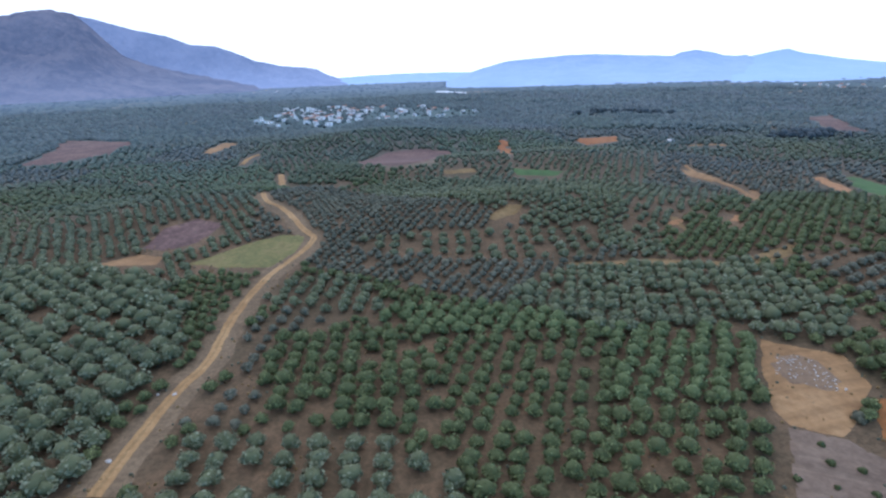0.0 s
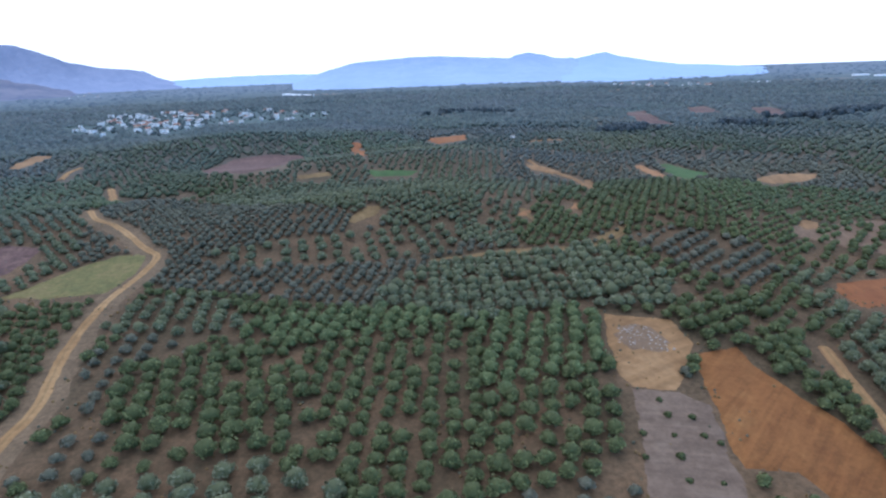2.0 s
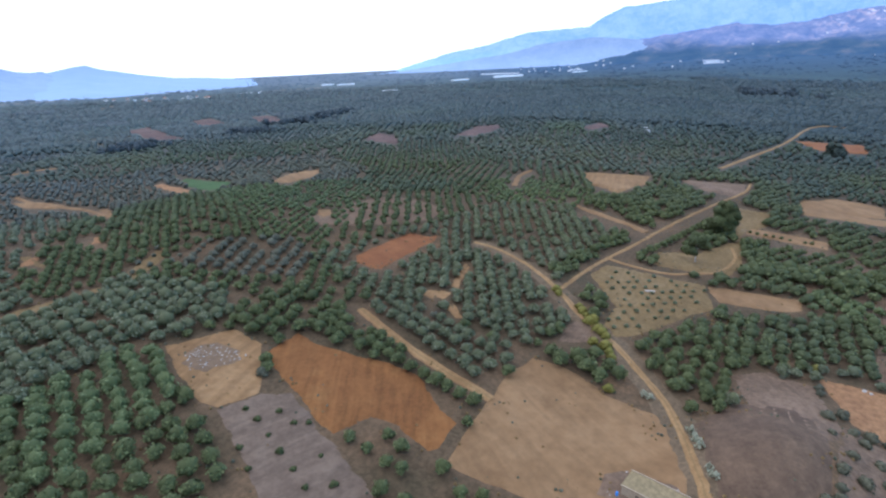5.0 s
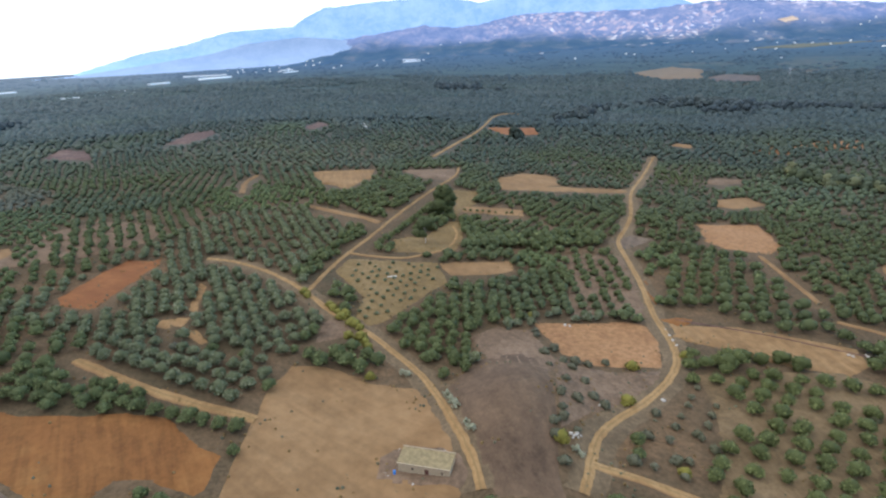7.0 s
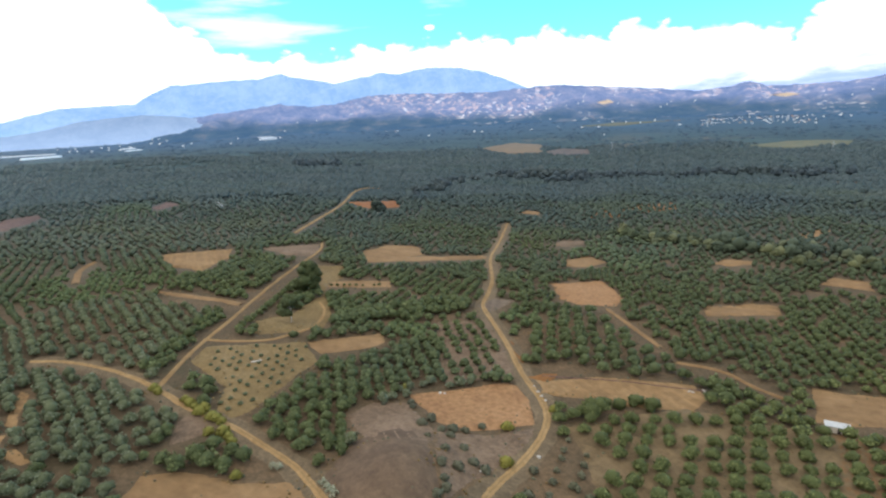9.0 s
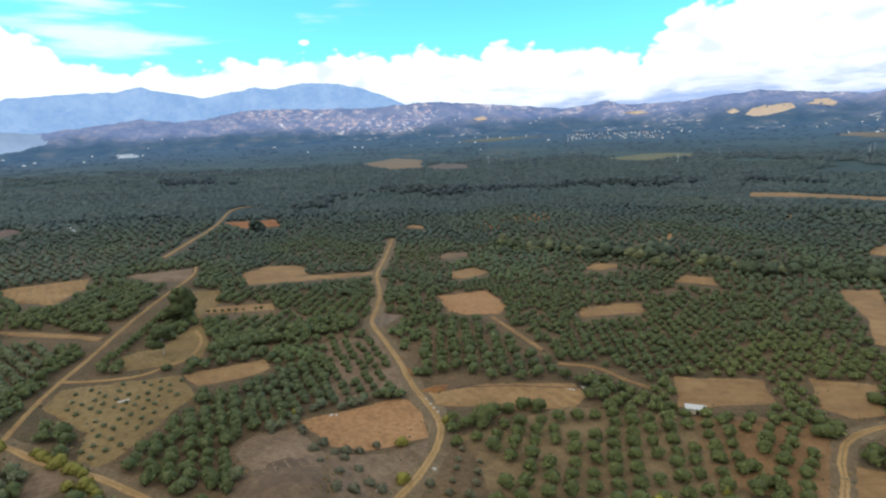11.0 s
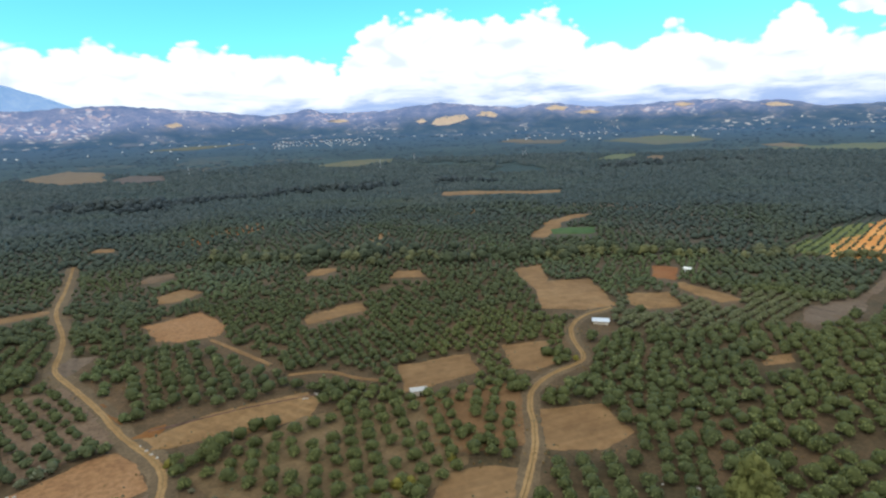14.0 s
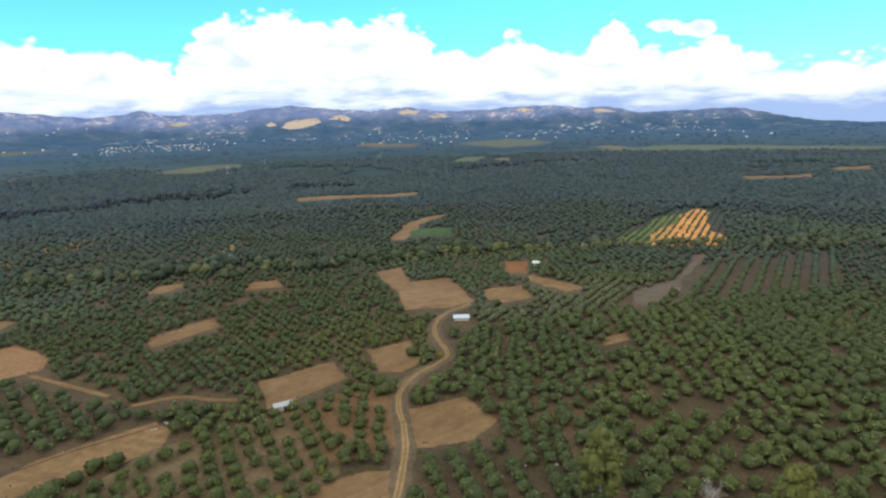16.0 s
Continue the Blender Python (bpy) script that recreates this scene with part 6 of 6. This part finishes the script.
# ---------------------------------------------------------------- bushes, tall trees, stones
def bush(name, label, category, group, mat, template, spots, radius, seed):
    """Bushes of one kind: each a lumpy mass of leaves on short stems."""
    rng = random.Random(seed)
    root = new(name)
    part("stem", trunk_mesh(seed, 0.5, 0.05), BARK, root)
    me = bpy.data.meshes.new("foliage")
    me.from_pydata((template[0] + (0, 0, 0.5)).tolist(), [], template[1])
    me.polygons.foreach_set("use_smooth", [True] * len(me.polygons))
    me.materials.append(mat)
    new("foliage", me).parent = root
    tagged(root, label, category, group)
    for x, y in spots[1:]:
        r = radius * rng.uniform(0.75, 1.25)
        copy_thing(root, ground_pose(x, y, rng.uniform(0, 360)) @ Matrix.Diagonal((r, r, r * rng.uniform(0.8, 1.1), 1)))
    root.matrix_basis = ground_pose(*spots[0]) @ Matrix.Diagonal((radius, radius, radius, 1))


bush("bush", "rounded yellow-green bush beside a dirt road", "bush", "yellow-green bushes", LEAF_YELLOW, TPL_NEAR[0],
     [(181.3, 52), (178.5, 50.3), (171.7, 41.3), (169.2, 39.5), (166.7, 37.7), (162.8, 35.8), (164.2, 34.6), (159.7, 32), (158.2, 30.5), (148.1, 26.5), (145, 25.2), (156.7, 29), (151.6, 31.8), (150.1, 27.9), (129.5, 22.6), (170.9, -26.9), (138.7, -51.3), (120.9, -44.4), (101.1, -23.2), (145.6, -69.6), (95.1, -48.5), (82.4, -117.9), (86.6, -98.2), (84.6, -101.6), (89.7, -93.9), (78.1, -202.8)], 1.7, 1)
bush("shrub", "small dark shrub on the grey field", "shrub", "shrubs on the grey field", LEAF_DARK, TPL_NEAR[1],
     [(77.3, 96.9), (75.9, 91.8), (73.1, 85.7), (80.6, 89.3), (79.1, 83.6), (80.8, 80.6), (70.3, 79.8), (67.9, 73.8), (73.7, 71.4), (65, 68.3), (67.2, 88.2), (63.4, 81.9), (68.4, 63.9)], 0.75, 2)
bush("scrub_bush", "grey-green scrub bush on dry soil", "bush", "scrub bushes beside the road", LEAF_THIN, TPL_NEAR[2],
     [(126, -29.4), (111.5, -25.5), (105.9, -22.5), (134.1, -26.6), (139.5, -38.6), (144.2, -27), (157.4, -26.9), (116.7, -50.2), (111.4, -53.2), (108.6, -57.1), (103, -58.6), (107.5, -44.9), (98.4, -38.6), (99.2, -48.4), (118.5, -105.4), (115.9, -105.1), (140.8, -44.2), (135.2, -33.3), (117.4, -30.5), (108.1, -25.1), (101.7, -22.2), (117.4, -26.4), (128.5, -35.1), (95.6, -22.8), (121.2, -35.5), (138.7, -38.8), (105.6, -27.7), (118, -37.6), (89.9, 103.8), (160.4, -27), (161.5, -18.4), (139.5, -31.7), (147.4, -30.5), (140, -35.1), (141.3, 4.6)], 1.25, 3)
bush("dark_bush", "dense dark evergreen bush", "bush", "dark bushes", LEAF_DARK, TPL_NEAR[3],
     [(227, 0.2), (225.7, -1.5), (224.1, 9.4), (90.1, -202.1), (87.8, -207.3), (82.8, -201), (86.7, -168.5), (87.9, -174.8), (91.4, -173.2), (73.7, -279.2), (144.9, -86.3), (142.4, -90.6), (143.2, -96.9), (139.1, -100.1)], 2.2, 4)
def pads(seed):
    """A prickly clump of unit size: flat oval pads growing out of one another."""
    rng = np.random.default_rng(seed)
    ball, f = ico(1)
    verts, faces = [], []
    for k in range(30):
        a, out = rng.uniform(0, 6.28), rng.uniform(0.1, 0.95)
        turn = Euler((rng.uniform(-0.7, 0.7), rng.uniform(-0.7, 0.7), rng.uniform(0, 3.14))).to_matrix()
        v = (ball * (0.24, 0.05, 0.32)) @ np.array(turn).T + (out * math.cos(a), out * math.sin(a), rng.uniform(0.0, 0.85) * (1.15 - 0.7 * out))
        faces += [tuple(int(q) + len(verts) for q in t) for t in f]
        verts += v.tolist()
    return np.array(verts), faces


CACTUS = plain("cactus_pads", (0.3, 0.3, 0.2), 0.7, 5.0, 0.35)
bush("cactus", "pale grey-green prickly cactus clump beside the road", "cactus", "cactus clumps", CACTUS, pads(3),
     [(120.9, 2.1), (117.4, 1.1), (114.4, 0.1), (105.8, -2.4), (103.4, -3.3), (132.3, 14), (131.5, 12.5), (99.4, -26), (98.3, -26.9)], 1.3, 5)


def tall_tree(label, spot, height, spread, mat, seed, clumps=16):
    """A tall tree: trunk, limbs and a crown of leafy clumps with gaps."""
    rng = random.Random(seed)
    root = new("tall_tree")
    bm = bmesh.new()
    tube(bm, (0, 0, -0.3), (0.1, 0, height * 0.35), height * 0.022, height * 0.017, 8)
    tube(bm, (0.1, 0, height * 0.35), (0, 0.1, height * 0.85), height * 0.017, height * 0.005, 7)
    ends = []
    for k in range(clumps):
        z = height * rng.uniform(0.3, 0.95)
        w = spread * (1 - abs(z / height - 0.55) * 1.3) * rng.uniform(0.35, 0.8)
        a = rng.uniform(0, 6.28)
        end = Vector((w * math.cos(a), w * math.sin(a), z))
        tube(bm, (0, 0, z * 0.75), end, height * 0.008, height * 0.003, 5)
        ends.append(end)
    part("trunk", bm, PALE_BARK, root)
    verts, faces = [], []
    for end in ends:
        v, f = TPL_NEAR[rng.randrange(5)]
        r = spread * rng.uniform(0.26, 0.42)
        k = len(verts)
        verts += [tuple(p) for p in (v * (r, r, r * 1.25) + end[:])]
        faces += [tuple(j + k for j in t) for t in f]
    me = bpy.data.meshes.new("crown")
    me.from_pydata(verts, [], faces)
    me.polygons.foreach_set("use_smooth", [True] * len(me.polygons))
    me.materials.append(mat)
    new("crown", me).parent = root
    root.matrix_basis = ground_pose(*spot)
    tagged(root, label, "tree", "tall trees")


PALE_BARK = plain("pale_bark", (0.4, 0.36, 0.32), 0.9, 3.0, 0.3)
tall_tree("tall yellow-green poplar beside the grove", (7.4, -124.9), 21, 6.0, LEAF_TALL, 1, 34)
tall_tree("yellow-green tree behind the bare tree", (-35.5, -131.7), 15, 5.0, LEAF_TALL, 2, 26)
tall_tree("big dark eucalyptus beside the track", (286.6, 1.9), 17, 8, LEAF_DARK, 3)
tall_tree("round eucalyptus beside the golden grass", (242.2, 10.5), 11, 5, LEAF_DARK, 4)
tall_tree("dark tree on the far plain", (557, -71.1), 12, 8, LEAF_DARK, 5)


def bare_tree(spot, height):
    """A leafless tree with pale forking branches."""
    rng = random.Random(4)
    bm = bmesh.new()

    def grow(a, way, long, r, left):
        b = a + way * long
        tube(bm, a, b, r, r * 0.65, 5)
        if left:
            for _ in range(3):
                turn = Euler((rng.uniform(-0.7, 0.7), rng.uniform(-0.7, 0.7), rng.uniform(0, 6.28)))
                w = way.copy()
                w.rotate(turn)
                grow(b, (w + Vector((0, 0, 0.15))).normalized(), long * rng.uniform(0.6, 0.85), r * 0.6, left - 1)

    grow(Vector((0, 0, -0.3)), Vector((0, 0, 1)), height * 0.3, height * 0.02, 5)
    me = bpy.data.meshes.new("bare_tree")
    bm.to_mesh(me)
    bm.free()
    me.materials.append(PALE_BARK)
    ob = new("bare_tree", me)
    ob.matrix_basis = ground_pose(*spot)
    tagged(ob, "leafless tree with pale grey branches", "tree")


bare_tree((-17.3, -127.4), 11)


def riverside():
    """Pale yellowish trees along the stream across the plain, and dark rows further out."""
    rng = np.random.default_rng(12)
    for line, count, size, mat, label in (
            ([(394, -249.4), (325, -275.9), (267.8, -294.2), (211.2, -318), (183.6, -349), (156.8, -392), (99.6, -417), (16.8, -457), (-25.1, -459), (-105.7, -480), (-164.4, -476)], 170, 3.4, LEAF_STREAM, "yellowish trees along the stream"),
            ([(401, -254.6), (330, -280.4), (271.5, -298.5), (214.8, -324), (187.3, -356), (159.5, -399), (101.6, -425)], 90, 4.5, LEAF_DARK, "dark trees along the stream"),
            ([(676, -120.3), (863, -241.7), (865, -313), (787, -367), (776, -444), (729, -511)], 60, 5.5, WOODS, "dark tall trees along a far road"),
            ([(191.7, 823), (288.8, 844), (312, 774)], 46, 4.2, WOODS, "dark clump of far trees"),
            ([(304, 521), (336, 518), (369, 521)], 46, 3.8, WOODS, "dark clump of far trees"),
            ([(1255, -4), (1165, -103)], 26, 7.0, WOODS, "dark clump of far trees"),
            ([(760, -360), (759, -418), (780, -482), (714, -587)], 60, 5.0, WOODS, "dark tall trees along a far road"),
            ([(742, -604), (614, -726)], 60, 6.0, WOODS, "dark tall trees along a far road"),
            ([(590, -816), (473, -833)], 30, 5.5, WOODS, "dark clump of far trees"),
            ([(459, 514), (474, 468)], 34, 4.0, WOODS, "dark clump of far trees"),
            ([(534, 503), (583, 484), (659, 532), (714, 511)], 60, 4.5, WOODS, "dark clump of far trees"),
            ([(1180, -15), (1302, -79)], 30, 7.0, WOODS, "dark clump of far trees"),
            ([(881, -340), (863, -386), (805, -431)], 60, 6.5, WOODS, "dark tall trees along a far road"),
            ([(390, -1142), (259.5, -1297), (153, -1382)], 40, 7.0, WOODS, "dark clump of far trees")):
        p = np.array(line)
        d = np.r_[0, np.cumsum(np.hypot(*np.diff(p, axis=0).T))]
        s = rng.uniform(0, d[-1], count)
        x, y = np.interp(s, d, p[:, 0]) + rng.normal(0, size * 2.2, count), np.interp(s, d, p[:, 1]) + rng.normal(0, size * 2.2, count)
        tagged(scatter_mesh("tree_line", TPL_MID, np.stack([x, y, size * rng.uniform(0.6, 1.2, count), rng.uniform(0, 6.28, count)], 1), mat), label, "trees", kind="stuff")


riverside()


def stones():
    rng = random.Random(6)
    bm = bmesh.new()
    bmesh.ops.create_icosphere(bm, subdivisions=1, radius=1.0)
    for v in bm.verts:
        v.co *= rng.uniform(0.75, 1.15)
        v.co.z *= 0.6
    me = bpy.data.meshes.new("stone")
    bm.to_mesh(me)
    bm.free()
    me.materials.append(PALE_STONE)

    def put(x, y, r, group, label):
        ob = new("stone", me)
        ob.matrix_basis = ground_pose(x, y, rng.uniform(0, 360), -0.15 - 0.001 * math.hypot(x, y)) @ Matrix.Diagonal((r * rng.uniform(0.8, 1.5), r, r, 1))
        tagged(ob, label, "stone", group)

    # plain stone shapes in the yard stand in for a flock of sheep
    ring = np.array([(87.3, 130.1), (91.4, 130), (94.4, 127), (95, 114), (91.8, 113.9), (86.6, 117.8), (81.9, 122)])
    n_ = 0
    while n_ < 95:
        p = np.array([[rng.uniform(ring[:, 0].min(), ring[:, 0].max()), rng.uniform(ring[:, 1].min(), ring[:, 1].max())]])
        if inside(p, ring)[0]:
            put(p[0, 0], p[0, 1], rng.uniform(0.14, 0.3), "pale stones in the yard", "pale stone standing in for a sheep in the yard")
            n_ += 1
    for x, y in [(165.6, -37.8), (165, -39.2), (146.5, -119.2), (145.9, -120.4), (145.7, -124.8), (163.4, -70.5), (159.1, -70.1), (155.7, -69.8), (152.5, -69.8), (118.1, -36.4), (114.1, -101.1), (122.7, -54.3), (-72.6, 99.3), (-72.9, 122.6), (-68.7, 122.5), (146.7, -119.8), (146.9, -125), (28.6, -137.3), (20.4, -140.2)]:
        put(x, y, rng.uniform(0.4, 0.7), "pale boulders beside the tracks", "pale boulder beside a track")
    for x, y in [(93.6, 15.2), (92.9, 14.6), (90.2, 9.3), (101.2, 12.8), (98.9, 2.6)]:
        put(x, y, rng.uniform(0.18, 0.3), "white litter beside the hut", "small white stone beside the stone hut")
    for x, y in [(104, -25.9), (103.5, -26.4), (104.8, -27.5), (103.5, -27.5), (102.8, -26.1), (104, -27), (104.3, -28.3)]:
        put(x, y, rng.uniform(0.3, 0.6), "heap of pale rubble", "piece of pale rubble in a heap")


stones()


def trough(spot, turn):
    root = new("water_trough")
    part("basin", block(bmesh.new(), -1.7, 1.7, -0.45, 0.45, -0.1, 0.4, 0.05), PALE_STONE, root)
    part("rim", block(bmesh.new(), -1.8, 1.8, -0.55, 0.55, 0.4, 0.48, 0.03), PALE_STONE, root)
    root.matrix_basis = ground_pose(*spot, turn)
    tagged(root, "low white stone water trough among young trees", "trough")


trough((199.6, 22.4), -80)


def barrel(spot):
    root = new("barrel")
    bm = bmesh.new()
    tube(bm, (0, 0, 0), (0, 0, 0.45), 0.27, 0.3, 14)
    tube(bm, (0, 0, 0.45), (0, 0, 0.9), 0.3, 0.27, 14)
    part("drum", bm, BLUE, root)
    bm = bmesh.new()
    tube(bm, (0, 0, 0.88), (0, 0, 0.93), 0.28, 0.28, 14)
    part("lid", bm, BLUE, root)
    root.matrix_basis = ground_pose(*spot, 0, -0.15)
    tagged(root, "blue plastic barrel outside the stone hut", "barrel")


barrel((93.4, 13.3))


def pylon(spot, height):
    """A lattice mast with three cross arms."""
    root = new("pylon")
    for sx, sy in ((-1, -1), (1, -1), (1, 1), (-1, 1)):
        bm = bmesh.new()
        tube(bm, (sx * height * 0.09, sy * height * 0.09, -0.5), (sx * 0.4, sy * 0.4, height), 0.16, 0.1, 4)
        part("leg", bm, STEEL, root)
    for k in range(7):
        z = height * k / 8
        w = height * 0.09 * (1 - k / 8) + 0.4
        w2 = height * 0.09 * (1 - (k + 1) / 8) + 0.4
        bm = bmesh.new()
        for (ax, ay), (bx, by) in (((-1, -1), (1, -1)), ((1, -1), (1, 1)), ((1, 1), (-1, 1)), ((-1, 1), (-1, -1))):
            tube(bm, (ax * w, ay * w, z), (bx * w2, by * w2, z + height / 8), 0.08, 0.08, 4)
        part("brace", bm, STEEL, root)
    for z, w in ((0.7, 4.5), (0.82, 5.5), (0.94, 4.0)):
        bm = bmesh.new()
        tube(bm, (-w, 0, height * z), (w, 0, height * z), 0.15, 0.15, 4)
        part("arm", bm, STEEL, root)
    root.matrix_basis = ground_pose(*spot, 40)
    tagged(root, "grey steel lattice power pylon on the plain", "pylon", "power pylons")


for spot in [(724, -1467), (885, -1016), (1282, -768), (970, -1260), (710, -1420)]:
    pylon(spot, 26)


# ---------------------------------------------------------------- weeds along the edges
def weeds():
    """Dry tufts along field edges and roadsides."""
    rng = np.random.default_rng(21)
    spots = []
    for ring in CLEAR + ROADSIDE:
        if np.hypot(*ring.T).min() > 330:
            continue
        q = np.roll(ring, -1, 0)
        for a, c in zip(ring, q):
            n_ = int(np.hypot(*(c - a)) / 1.6)
            s = rng.random((n_, 1))
            spots.append(a + (c - a) * s + rng.normal(0, 2.2, (n_, 2)))
    p = np.concatenate(spots)
    p = p[np.array([noise.noise((x * 0.07, y * 0.07, 2)) > 0.12 for x, y in p])]
    p = p[rng.permutation(len(p))[:4200]]
    # sparse tufts out on the bare fields and under the groves
    q = rng.uniform(-330, 330, (60000, 2))
    q = q[in_view(q) & (np.hypot(*q.T) < 330)]
    q = q[np.array([noise.noise((x * 0.05, y * 0.05, 12)) + 0.5 * noise.noise((x * 0.2, y * 0.2, 3)) > 0.16 for x, y in q])]
    for ring in ROADSIDE:
        q = q[~inside(q, ring)]
    for ring in CLEAR:
        if np.hypot(*ring.T).min() < 330:
            q = q[~inside(q, ring) | (rng.random(len(q)) < 0.2)]
    p = np.concatenate([p, q[:6500]])
    return np.c_[p, rng.uniform(0.12, 0.45, len(p)), rng.uniform(0, 6.28, len(p))]


tufts = weeds()
tagged(scatter_mesh("weeds", TPL_DOME, tufts[::2], LEAF_THIN), "greyish weeds along field edges and roadsides", "weeds", kind="stuff")
tagged(scatter_mesh("dry_grass_tufts", TPL_DOME, tufts[1::2], GOLD), "dry golden tufts along field edges and roadsides", "grass", kind="stuff")
